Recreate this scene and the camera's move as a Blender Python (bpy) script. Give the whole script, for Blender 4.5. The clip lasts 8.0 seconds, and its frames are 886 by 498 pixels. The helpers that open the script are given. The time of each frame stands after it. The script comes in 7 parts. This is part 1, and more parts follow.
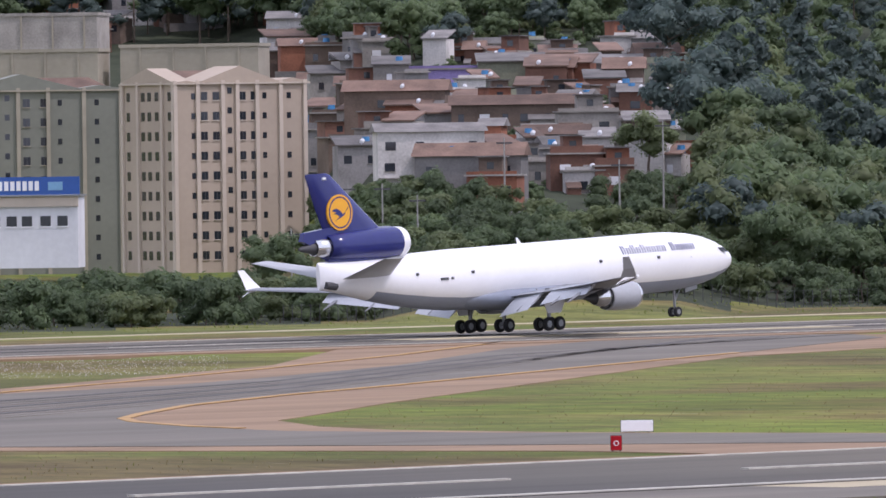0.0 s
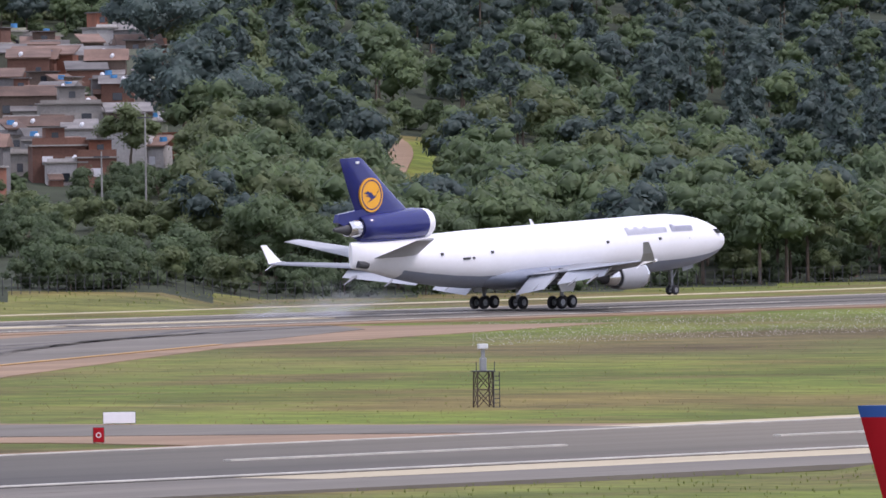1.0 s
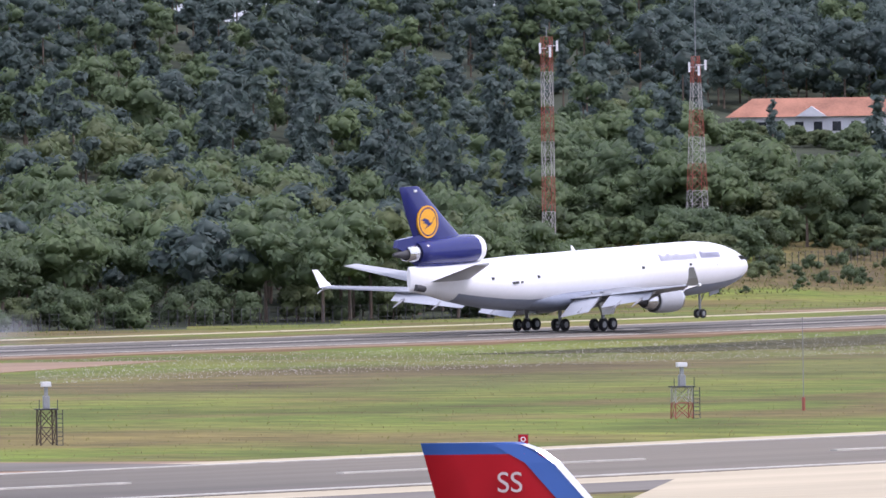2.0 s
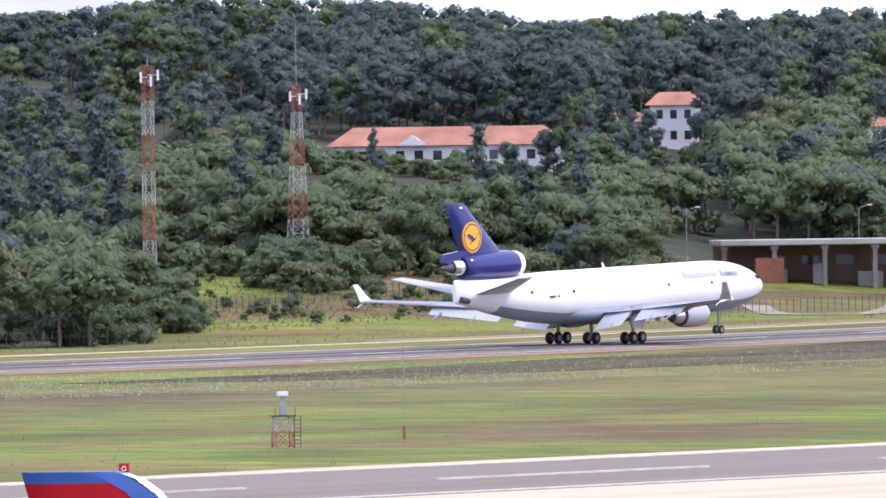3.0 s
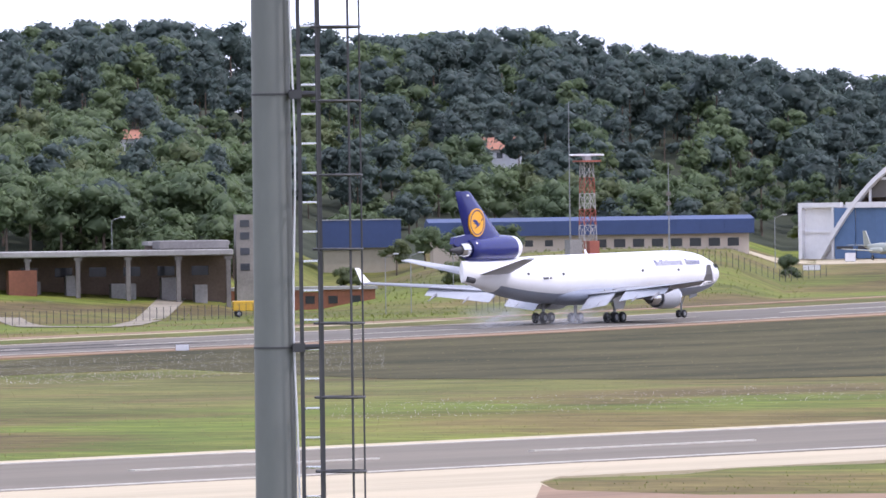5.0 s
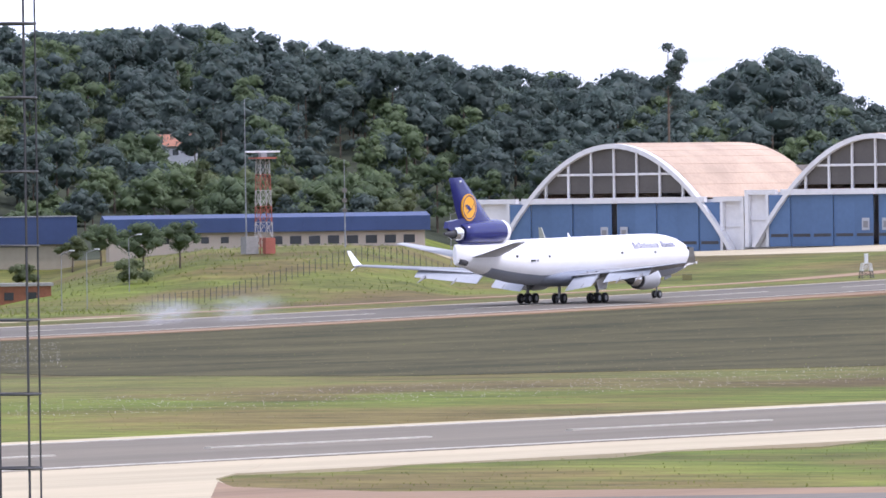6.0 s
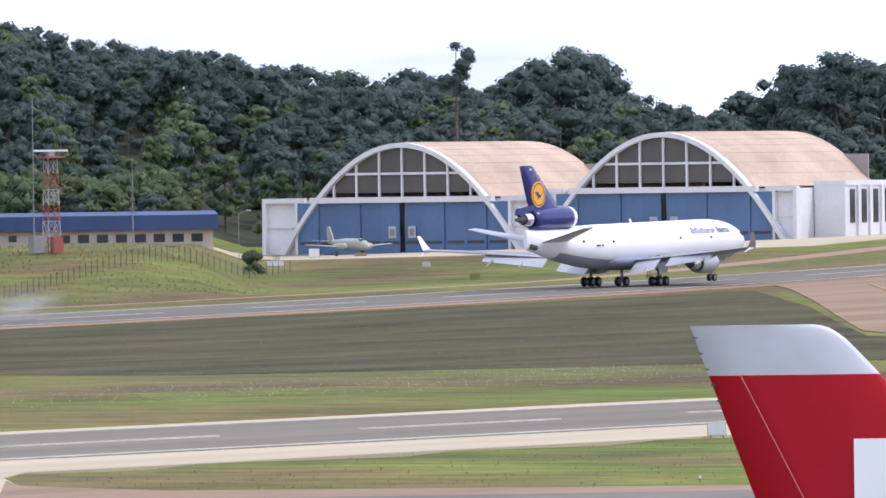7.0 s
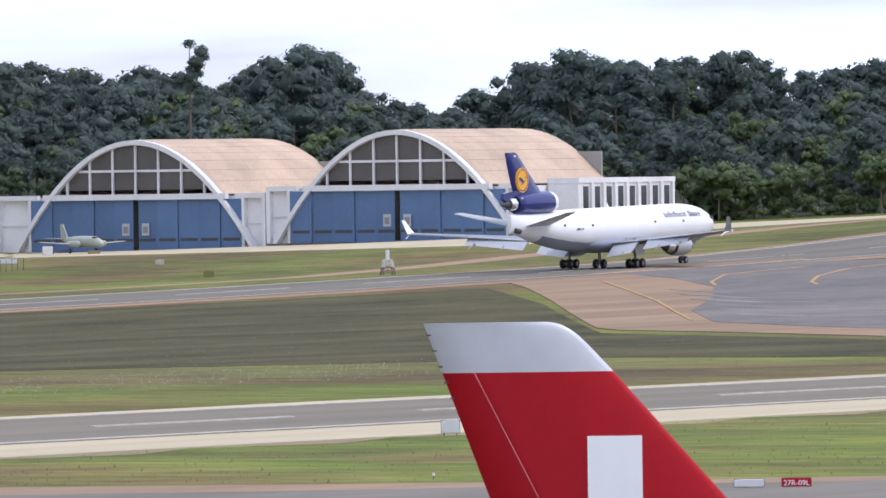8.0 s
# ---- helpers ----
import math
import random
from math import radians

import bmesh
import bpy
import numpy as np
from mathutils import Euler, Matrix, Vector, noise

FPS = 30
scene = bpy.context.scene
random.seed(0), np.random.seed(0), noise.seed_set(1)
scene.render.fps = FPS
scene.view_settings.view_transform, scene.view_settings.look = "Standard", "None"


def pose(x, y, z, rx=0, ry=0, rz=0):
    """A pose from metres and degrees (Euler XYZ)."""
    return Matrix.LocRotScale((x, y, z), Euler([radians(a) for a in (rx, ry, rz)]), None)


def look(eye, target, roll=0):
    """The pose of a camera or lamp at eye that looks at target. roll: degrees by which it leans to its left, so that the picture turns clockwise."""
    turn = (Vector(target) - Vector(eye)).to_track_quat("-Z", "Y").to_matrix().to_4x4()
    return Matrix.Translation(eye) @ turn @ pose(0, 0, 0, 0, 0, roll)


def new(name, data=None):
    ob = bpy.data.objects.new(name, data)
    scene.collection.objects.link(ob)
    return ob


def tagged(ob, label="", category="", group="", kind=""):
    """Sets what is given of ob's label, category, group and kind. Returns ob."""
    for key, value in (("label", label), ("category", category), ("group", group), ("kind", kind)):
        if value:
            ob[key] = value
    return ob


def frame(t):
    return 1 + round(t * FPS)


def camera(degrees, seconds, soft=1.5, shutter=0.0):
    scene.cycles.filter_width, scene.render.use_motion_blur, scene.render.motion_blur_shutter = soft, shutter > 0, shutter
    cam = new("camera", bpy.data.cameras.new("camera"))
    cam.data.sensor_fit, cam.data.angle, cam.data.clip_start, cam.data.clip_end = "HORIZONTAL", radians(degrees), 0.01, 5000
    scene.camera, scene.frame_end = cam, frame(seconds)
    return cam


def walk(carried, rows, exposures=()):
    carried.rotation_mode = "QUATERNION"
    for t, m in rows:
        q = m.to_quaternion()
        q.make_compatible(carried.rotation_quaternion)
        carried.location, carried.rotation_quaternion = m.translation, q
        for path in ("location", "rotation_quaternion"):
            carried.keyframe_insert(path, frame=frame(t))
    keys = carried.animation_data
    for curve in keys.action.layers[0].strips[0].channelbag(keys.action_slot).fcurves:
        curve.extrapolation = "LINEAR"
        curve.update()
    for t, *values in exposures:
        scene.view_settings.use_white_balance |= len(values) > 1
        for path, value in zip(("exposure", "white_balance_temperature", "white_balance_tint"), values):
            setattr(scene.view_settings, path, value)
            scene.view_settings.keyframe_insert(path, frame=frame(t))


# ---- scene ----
# The place: an airfield seen from a terrace 19 m up. x runs along the runways, y across them, z up.
EYE = Vector((0.0, 0.0, 19.0))
FOCAL_PX = 20800.0          # one unit of bearing is one pixel of the view, 1/20800 of a radian
B0 = 46.6                # heading of bearing 784, degrees from +y towards +x
HORIZON_ROW = 258.0            # pixel row of the horizon
ROLL = 0.014


def heading(b):
    return radians(B0) + (b - 784.0) / FOCAL_PX


def turned(t, p, lift):
    """A camera row: p and lift are how far the camera has panned and tilted since the start."""
    a = radians(B0) + p / FOCAL_PX
    e = -(441.0 - lift + ROLL * p - HORIZON_ROW) / FOCAL_PX
    way = Vector((math.sin(a) * math.cos(e), math.cos(a) * math.cos(e), math.sin(e)))
    return t, look(EYE, EYE + way * 1000, -math.degrees(ROLL))


PATH = [turned(*row) for row in (
    (0.0, 0.2, -0.6), (0.5, 433.8, -1), (0.6, 530.4, -1.2), (0.9, 824.4, -10.2), (1.0, 916, -15), (1.2, 1081.1, -13), (1.3, 1155.3, -13.6), (1.5, 1299.1, 0.2),
    (1.7, 1458.9, 21), (2.2, 1843, 71), (2.8, 2288, 105), (3.0, 2396.8, 103.6), (3.3, 2602.6, 92.8), (3.5, 2755.1, 80), (3.8, 2999.1, 66.6), (4.0, 3163.6, 60),
    (4.5, 3514, 87.2), (4.7, 3579.5, 114.2), (5.25, 3880, 119), (5.8, 4194.4, 117.8), (6.0, 4291.8, 120.1), (6.5, 4499, 136.8), (6.9, 4630.4, 122.9),
    (7.0, 4667, 118.4), (7.2, 4754.4, 110.6), (7.5, 4894, 101.3), (8.0, 5138.3, 114))]
cam = camera(math.degrees(2 * math.atan(784 / FOCAL_PX)), 8.0, soft=1.6)
walk(cam, PATH, [(0.0, -0.24, 6100, 26), (1.5, -0.06, 6050, 27), (3.0, 0.34, 5900, 28), (3.7, 0.2, 5900, 28), (4.5, 0.2, 5950, 28), (6.5, 0.08, 5950, 24), (8.0, -0.16, 6000, 20)])

# ---- daylight ----
SUN_TO = Vector((0.22, -0.68, 1.05)).normalized()
world = bpy.data.worlds.new("sky")
scene.world = world
world.use_nodes = True
wn = world.node_tree.nodes
sky = wn.new("ShaderNodeTexSky")
sky.sky_type = "NISHITA"
sky.sun_disc = False
sky.sun_elevation = math.asin(SUN_TO.z)
sky.sun_rotation = math.atan2(SUN_TO.x, SUN_TO.y)
sky.air_density, sky.dust_density, sky.ozone_density = 1.0, 3.0, 1.0
# thin bright cloud over the sky
tc = wn.new("ShaderNodeTexCoord")
mp = wn.new("ShaderNodeMapping")
mp.inputs["Scale"].default_value = (3, 3, 22)
cn = wn.new("ShaderNodeTexNoise")
cn.inputs["Scale"].default_value = 2.2
cn.inputs["Detail"].default_value = 6
cr = wn.new("ShaderNodeValToRGB")
cr.color_ramp.elements[0].position, cr.color_ramp.elements[1].position = 0.22, 0.52
cm = wn.new("ShaderNodeMixRGB")
cm.inputs[2].default_value = (8.3, 9.1, 10.0, 1)
wl = world.node_tree.links
wl.new(tc.outputs["Generated"], mp.inputs["Vector"])
wl.new(mp.outputs["Vector"], cn.inputs["Vector"])
wl.new(cn.outputs["Fac"], cr.inputs["Fac"])
wl.new(cr.outputs["Color"], cm.inputs[0])
wl.new(sky.outputs["Color"], cm.inputs[1])
wl.new(cm.outputs["Color"], wn["Background"].inputs["Color"])
wn["Background"].inputs["Strength"].default_value = 0.15
sun = new("sun", bpy.data.lights.new("sun", "SUN"))
sun.data.energy, sun.data.angle, sun.data.color = 2.2, radians(0.53), (1.0, 0.95, 0.88)
sun.matrix_world = look(SUN_TO * 100, (0, 0, 0))


# ---- materials ----
def shade(name, color, rough=0.7, metal=0.0, vary=0.25, scale=1.0, bump=0.0, color2=None, per_object=0.0, per_island=0.0, stretch=(1, 1, 1), space="Object", spec=0.5):
    """A surface of two colours mingled by noise at two scales, with fine relief and wear."""
    m = bpy.data.materials.new(name)
    m.use_nodes = True
    n, l = m.node_tree.nodes, m.node_tree.links
    b = n["Principled BSDF"]
    b.inputs["Roughness"].default_value, b.inputs["Metallic"].default_value = rough, metal
    b.inputs["Specular IOR Level"].default_value = spec
    c2 = color2 or tuple(c * (1 - vary) for c in color)
    co = n.new("ShaderNodeTexCoord")
    mp = n.new("ShaderNodeMapping")
    mp.inputs["Scale"].default_value = stretch
    if space == "World":
        ge = n.new("ShaderNodeNewGeometry")
        l.new(ge.outputs["Position"], mp.inputs["Vector"])
    else:
        l.new(co.outputs["Object"], mp.inputs["Vector"])
    big, fine = n.new("ShaderNodeTexNoise"), n.new("ShaderNodeTexNoise")
    big.inputs["Scale"].default_value, big.inputs["Detail"].default_value = scale * 0.35, 5
    fine.inputs["Scale"].default_value, fine.inputs["Detail"].default_value = scale * 5, 4
    for t in (big, fine):
        l.new(mp.outputs["Vector"], t.inputs["Vector"])
    add = n.new("ShaderNodeMath")
    add.operation = "MULTIPLY_ADD"
    add.inputs[1].default_value = 0.45
    l.new(fine.outputs["Fac"], add.inputs[0])
    l.new(big.outputs["Fac"], add.inputs[2])
    ramp = n.new("ShaderNodeValToRGB")
    ramp.color_ramp.elements[0].position, ramp.color_ramp.elements[1].position = 0.52, 0.92
    ramp.color_ramp.elements[0].color, ramp.color_ramp.elements[1].color = (*c2, 1), (*color, 1)
    l.new(add.outputs[0], ramp.inputs["Fac"])
    last = ramp.outputs["Color"]
    for amount, source in ((per_object, "o"), (per_island, "i")):
        if amount:
            r = n.new("ShaderNodeObjectInfo") if source == "o" else n.new("ShaderNodeNewGeometry")
            hsv = n.new("ShaderNodeHueSaturation")
            mr = n.new("ShaderNodeMapRange")
            mr.inputs["To Min"].default_value, mr.inputs["To Max"].default_value = 1 - amount, 1 + amount
            l.new(r.outputs["Random" if source == "o" else "Random Per Island"], mr.inputs["Value"])
            l.new(mr.outputs[0], hsv.inputs["Value"])
            l.new(last, hsv.inputs["Color"])
            last = hsv.outputs["Color"]
    l.new(last, b.inputs["Base Color"])
    if bump:
        bp = n.new("ShaderNodeBump")
        bp.inputs["Strength"].default_value = bump
        bp.inputs["Distance"].default_value = 0.05
        l.new(fine.outputs["Fac"], bp.inputs["Height"])
        l.new(bp.outputs["Normal"], b.inputs["Normal"])
    return m


def glassy(name, color, rough=0.08):
    m = shade(name, color, rough, 0.0, 0.3, 0.6)
    m.node_tree.nodes["Principled BSDF"].inputs["Specular IOR Level"].default_value = 0.8
    return m


def grass_mat():
    m = bpy.data.materials.new("grass")
    m.use_nodes = True
    n, l = m.node_tree.nodes, m.node_tree.links
    b = n["Principled BSDF"]
    b.inputs["Roughness"].default_value = 0.9
    b.inputs["Specular IOR Level"].default_value = 0.15
    ge = n.new("ShaderNodeNewGeometry")

    def noise_at(sx, sy, detail, rough=0.55):
        mp = n.new("ShaderNodeMapping")
        mp.inputs["Scale"].default_value = (sx, sy, 0.02)
        t = n.new("ShaderNodeTexNoise")
        t.inputs["Scale"].default_value, t.inputs["Detail"].default_value, t.inputs["Roughness"].default_value = 1.0, detail, rough
        l.new(ge.outputs["Position"], mp.inputs["Vector"])
        l.new(mp.outputs["Vector"], t.inputs["Vector"])
        return t.outputs["Fac"]

    def ramp(fac, stops):
        r = n.new("ShaderNodeValToRGB")
        for i, (p, c) in enumerate(stops):
            e = r.color_ramp.elements[i] if i < 2 else r.color_ramp.elements.new(p)
            e.position, e.color = p, (*c, 1)
        l.new(fac, r.inputs["Fac"])
        return r.outputs["Color"]

    def mix(f, a, c, kind="MIX"):
        x = n.new("ShaderNodeMixRGB")
        x.blend_type = kind
        for s, v in ((0, f), (1, a), (2, c)):
            if isinstance(v, (int, float)):
                x.inputs[s].default_value = v
            elif isinstance(v, tuple):
                x.inputs[s].default_value = (*v, 1)
            else:
                l.new(v, x.inputs[s])
        return x.outputs[0]

    wide = ramp(noise_at(0.009, 0.013, 5, 0.56), [(0.36, (0.108, 0.08, 0.034)), (0.43, (0.15, 0.124, 0.04)), (0.49, (0.118, 0.158, 0.023)), (0.56, (0.155, 0.172, 0.032)), (0.63, (0.165, 0.13, 0.042))])
    dry = ramp(noise_at(0.0035, 0.007, 2), [(0.44, (0, 0, 0)), (0.6, (0.5, 0.5, 0.5))])
    wide = mix(dry, wide, (0.142, 0.115, 0.05))
    bands = ramp(noise_at(0.02, 0.02, 4, 0.55), [(0.38, (0.68, 0.66, 0.64)), (0.5, (1.0, 1.0, 1.0)), (0.62, (1.22, 1.22, 1.1))])
    wide = mix(0.85, wide, bands, "MULTIPLY")
    tuft = ramp(noise_at(0.2, 0.08, 6, 0.72), [(0.33, (0.35, 0.35, 0.33)), (0.65, (1.3, 1.3, 1.3))])
    fine = ramp(noise_at(1.3, 0.5, 4, 0.7), [(0.3, (0.6, 0.6, 0.6)), (0.7, (1.35, 1.35, 1.35))])
    c = mix(0.75, wide, tuft, "MULTIPLY")
    c = mix(0.7, c, fine, "MULTIPLY")
    pale = ramp(noise_at(0.5, 0.06, 3, 0.75), [(0.66, (0, 0, 0)), (0.74, (1, 1, 1))])
    patch = ramp(noise_at(0.012, 0.03, 3), [(0.5, (0, 0, 0)), (0.62, (1, 1, 1))])
    c = mix(mix(1.0, pale, patch, "MULTIPLY"), c, (0.36, 0.33, 0.27))
    l.new(c, b.inputs["Base Color"])
    return m


GRASS = grass_mat()
ASPHALT = shade("asphalt", (0.182, 0.163, 0.135), 0.85, 0, 0.4, 0.25, 0.2, stretch=(0.08, 1, 1), space="World", spec=0.25)
def paling_runway():
    """Asphalt that is darker at the near end and paler further along."""
    m = shade("runway asphalt near", (0.075, 0.07, 0.062), 0.85, 0, 0.3, 0.3, 0.2, stretch=(0.05, 1, 1), space="World", spec=0.25)
    n, l = m.node_tree.nodes, m.node_tree.links
    b = n["Principled BSDF"]
    old = b.inputs["Base Color"].links[0].from_socket
    ge, se, mr, mx = n.new("ShaderNodeNewGeometry"), n.new("ShaderNodeSeparateXYZ"), n.new("ShaderNodeMapRange"), n.new("ShaderNodeMixRGB")
    l.new(ge.outputs["Position"], se.inputs[0])
    l.new(se.outputs["X"], mr.inputs["Value"])
    mr.inputs["From Min"].default_value, mr.inputs["From Max"].default_value = 462, 575
    l.new(mr.outputs[0], mx.inputs[0])
    br = n.new("ShaderNodeMixRGB")
    br.blend_type, br.inputs[0].default_value, br.inputs[2].default_value = "MULTIPLY", 1.0, (2.6, 2.42, 2.05, 1)
    l.new(old, br.inputs[1])
    l.new(old, mx.inputs[1])
    l.new(br.outputs[0], mx.inputs[2])
    l.new(mx.outputs[0], b.inputs["Base Color"])
    return m


NEAR_RUNWAY = paling_runway()
RUNWAY = shade("runway asphalt", (0.158, 0.142, 0.115), 0.85, 0, 0.35, 0.3, 0.2, stretch=(0.05, 1, 1), space="World", spec=0.25)
SHOULDER = shade("bleached shoulder concrete", (0.5, 0.43, 0.295), 0.9, 0, 0.25, 0.3, 0.1, stretch=(0.05, 1, 1), space="World", spec=0.2)
EARTH = shade("tan shoulder", (0.31, 0.21, 0.135), 0.9, 0, 0.35, 0.3, 0.1, stretch=(0.06, 1, 1), space="World", spec=0.2)
PAINT = shade("white marking", (0.54, 0.51, 0.44), 0.7, 0, 0.35, 1.5, space="World")
YELLOW = shade("yellow marking", (0.45, 0.26, 0.08), 0.7, 0, 0.35, 1.0, space="World")
RUBBER = shade("rubber streaks", (0.088, 0.08, 0.074), 0.9, 0, 0.3, 0.6, stretch=(0.05, 1, 1), space="World")


def leafy(name, color, color2, through_light=0.48, per_object=0.2):
    """Foliage: a matt leaf that also lets part of the light through."""
    m = shade(name, color, 0.6, 0, 0.4, 0.12, per_object=per_object, per_island=0.14, color2=color2, spec=0.4)
    n, l = m.node_tree.nodes, m.node_tree.links
    b = n["Principled BSDF"]
    back, mx = n.new("ShaderNodeBsdfTranslucent"), n.new("ShaderNodeMixShader")
    l.new(b.inputs["Base Color"].links[0].from_socket, back.inputs["Color"])
    mx.inputs[0].default_value = through_light
    l.new(b.outputs[0], mx.inputs[1])
    l.new(back.outputs[0], mx.inputs[2])
    l.new(mx.outputs[0], n["Material Output"].inputs["Surface"])
    return m


LEAF = leafy("leaves", (0.132, 0.178, 0.08), (0.09, 0.128, 0.066))
# blue haze of the far hills is painted into this dark leaf colour
LEAF_DARK = leafy("dark leaves with painted haze", (0.116, 0.16, 0.134), (0.084, 0.118, 0.11))
LEAF_LIGHT = leafy("light leaves", (0.185, 0.22, 0.1), (0.125, 0.16, 0.075))
BARK = shade("bark", (0.16, 0.12, 0.09), 0.9, 0, 0.4, 2.0, 0.4)
WHITE = shade("white aircraft paint", (0.86, 0.86, 0.87), 0.28, 0, 0.07, 0.5)
BELLY = shade("blue-grey belly paint", (0.27, 0.30, 0.37), 0.35, 0, 0.2, 0.5)
NAVY = shade("navy blue paint", (0.022, 0.028, 0.155), 0.22, 0, 0.15, 0.5)
GREY_PAINT = shade("grey wing paint", (0.19, 0.20, 0.225), 0.4, 0, 0.2, 0.6)
DARK_GREY = shade("dark grey", (0.06, 0.06, 0.065), 0.6, 0, 0.3, 1.0)
ORANGE = shade("yellow-orange disc paint", (0.85, 0.40, 0.02), 0.4, 0, 0.1, 1.0)
CHROME = shade("polished metal", (0.75, 0.75, 0.76), 0.22, 1.0, 0.15, 1.0)
STEEL = shade("weathered steel", (0.33, 0.34, 0.35), 0.5, 0.5, 0.3, 2.0)
TYRE = shade("tyre rubber", (0.022, 0.022, 0.025), 0.85, 0, 0.3, 3.0)
GLASS = glassy("dark glass", (0.03, 0.035, 0.045))
RED = shade("red paint", (0.42, 0.006, 0.014), 0.5, 0, 0.15, 0.6, spec=0.2)
BLUE = shade("blue paint", (0.03, 0.10, 0.36), 0.35, 0, 0.15, 0.6)
CONCRETE = shade("concrete", (0.36, 0.35, 0.33), 0.85, 0, 0.35, 0.7, 0.2)
POLE = shade("galvanised pole", (0.175, 0.185, 0.175), 0.5, 0.2, 0.25, 1.2, stretch=(1, 1, 0.3))
STAINED = shade("stained concrete", (0.2, 0.185, 0.165), 0.9, 0, 0.45, 0.8, 0.2)
CREAM = shade("cream plaster", (0.45, 0.365, 0.285), 0.85, 0, 0.12, 0.25)
PILASTER = shade("pale plaster", (0.56, 0.475, 0.39), 0.85, 0, 0.12, 0.4)
OLIVE = shade("olive plaster", (0.22, 0.225, 0.185), 0.85, 0, 0.18, 0.25)
TAN = shade("tan plaster", (0.38, 0.34, 0.265), 0.85, 0, 0.2, 0.25)
TILE = shade("clay roof tiles", (0.42, 0.19, 0.12), 0.85, 0, 0.45, 0.6, 0.2)
RUST_ROOF = shade("weathered vault roof", (0.56, 0.42, 0.31), 0.85, 0, 0.3, 0.35, 0.1, stretch=(1, 1, 1))
WHITEWASH = shade("whitewashed wall", (0.70, 0.70, 0.72), 0.8, 0, 0.18, 0.3)
BLUE_DOOR = shade("faded blue door", (0.09, 0.165, 0.31), 0.6, 0, 0.18, 0.3, per_object=0.06)
BLUE_SHED = shade("blue cladding", (0.036, 0.066, 0.17), 0.6, 0, 0.2, 0.3)
SOOT_GLASS = glassy("dusty dark glazing", (0.085, 0.075, 0.07), 0.45)
MAST_RED = shade("mast red", (0.36, 0.105, 0.07), 0.6, 0, 0.3, 1.0)
MAST_WHITE = shade("mast white", (0.44, 0.42, 0.4), 0.6, 0, 0.2, 1.0)
WALLS = [shade(n, c, 0.9, 0, 0.45, 0.6, 0.2, per_object=0.28) for n, c in (
    ("raw brick", (0.23, 0.115, 0.08)), ("grey render", (0.3, 0.285, 0.275)), ("brown block", (0.18, 0.13, 0.10)),
    ("white render", (0.62, 0.59, 0.56)), ("orange brick", (0.33, 0.13, 0.075)), ("lilac render", (0.33, 0.26, 0.52)),
    ("pale green render", (0.34, 0.35, 0.25)), ("cement", (0.33, 0.305, 0.275)))]
ROOFS = [shade("house tile roof", (0.33, 0.155, 0.095), 0.9, 0, 0.5, 0.9, per_object=0.3), shade("fibre cement roof", (0.21, 0.195, 0.185), 0.9, 0, 0.5, 0.8, per_object=0.35), shade("old tile roof", (0.19, 0.12, 0.09), 0.9, 0, 0.5, 0.8, per_object=0.3)]
TANK = shade("blue water tank", (0.05, 0.22, 0.45), 0.4, 0, 0.2, 1.0)


# ---- building tools ----
def part(name, bm, material, parent=None, label="", smooth=False):
    """Links a bmesh (or mesh) as one object under parent."""
    if isinstance(bm, bmesh.types.BMesh):
        me = bpy.data.meshes.new(name)
        bmesh.ops.recalc_face_normals(bm, faces=bm.faces)
        if smooth:          # end caps keep a crisp rim
            rim = [e for e in bm.edges if len(e.link_faces) == 2 and (len(e.link_faces[0].verts) > 4) != (len(e.link_faces[1].verts) > 4)]
            bmesh.ops.split_edges(bm, edges=rim)
        bm.to_mesh(me)
        bm.free()
    else:
        me = bm
    if material and not me.materials:
        me.materials.append(material)
    if smooth:
        me.shade_smooth()
        for p in me.polygons:          # end caps stay flat
            if p.loop_total > 4:
                p.use_smooth = False
    ob = new(name, me)
    ob.parent = parent
    return tagged(ob, label)


def box(bm, x0, x1, y0, y1, z0, z1, m=None, bevel=0.0):
    r = bmesh.ops.create_cube(bm, size=1, matrix=Matrix.Translation(((x0 + x1) / 2, (y0 + y1) / 2, (z0 + z1) / 2)) @ Matrix.Diagonal((x1 - x0, y1 - y0, z1 - z0, 1)))
    if bevel:
        es = {e for v in r["verts"] for e in v.link_edges}
        bmesh.ops.bevel(bm, geom=list(es), offset=bevel, segments=1, affect="EDGES")
    elif m is not None:
        bmesh.ops.transform(bm, matrix=m, verts=r["verts"])
    return bm


def boxed(x0, x1, y0, y1, z0, z1, bevel=0.0):
    return box(bmesh.new(), x0, x1, y0, y1, z0, z1, None, bevel)


def rod(bm, p, q, r0, r1=None, n=6):
    p, q = Vector(p), Vector(q)
    d = q - p
    m = Matrix.Translation((p + q) / 2) @ d.to_track_quat("Z", "Y").to_matrix().to_4x4()
    bmesh.ops.create_cone(bm, cap_ends=True, segments=n, radius1=r0, radius2=r0 if r1 is None else r1, depth=d.length, matrix=m)
    return bm


def loft(bm, rings, cap=True, closed=True):
    """Skins rings of equal length one after the other."""
    vs = [[bm.verts.new(p) for p in ring] for ring in rings]
    k = len(vs[0])
    faces = []
    for a, b in zip(vs, vs[1:]):
        for i in range(k if closed else k - 1):
            faces.append(bm.faces.new((a[i], a[(i + 1) % k], b[(i + 1) % k], b[i])))
    if cap:
        bm.faces.new(vs[0])
        bm.faces.new(list(reversed(vs[-1])))
    return faces


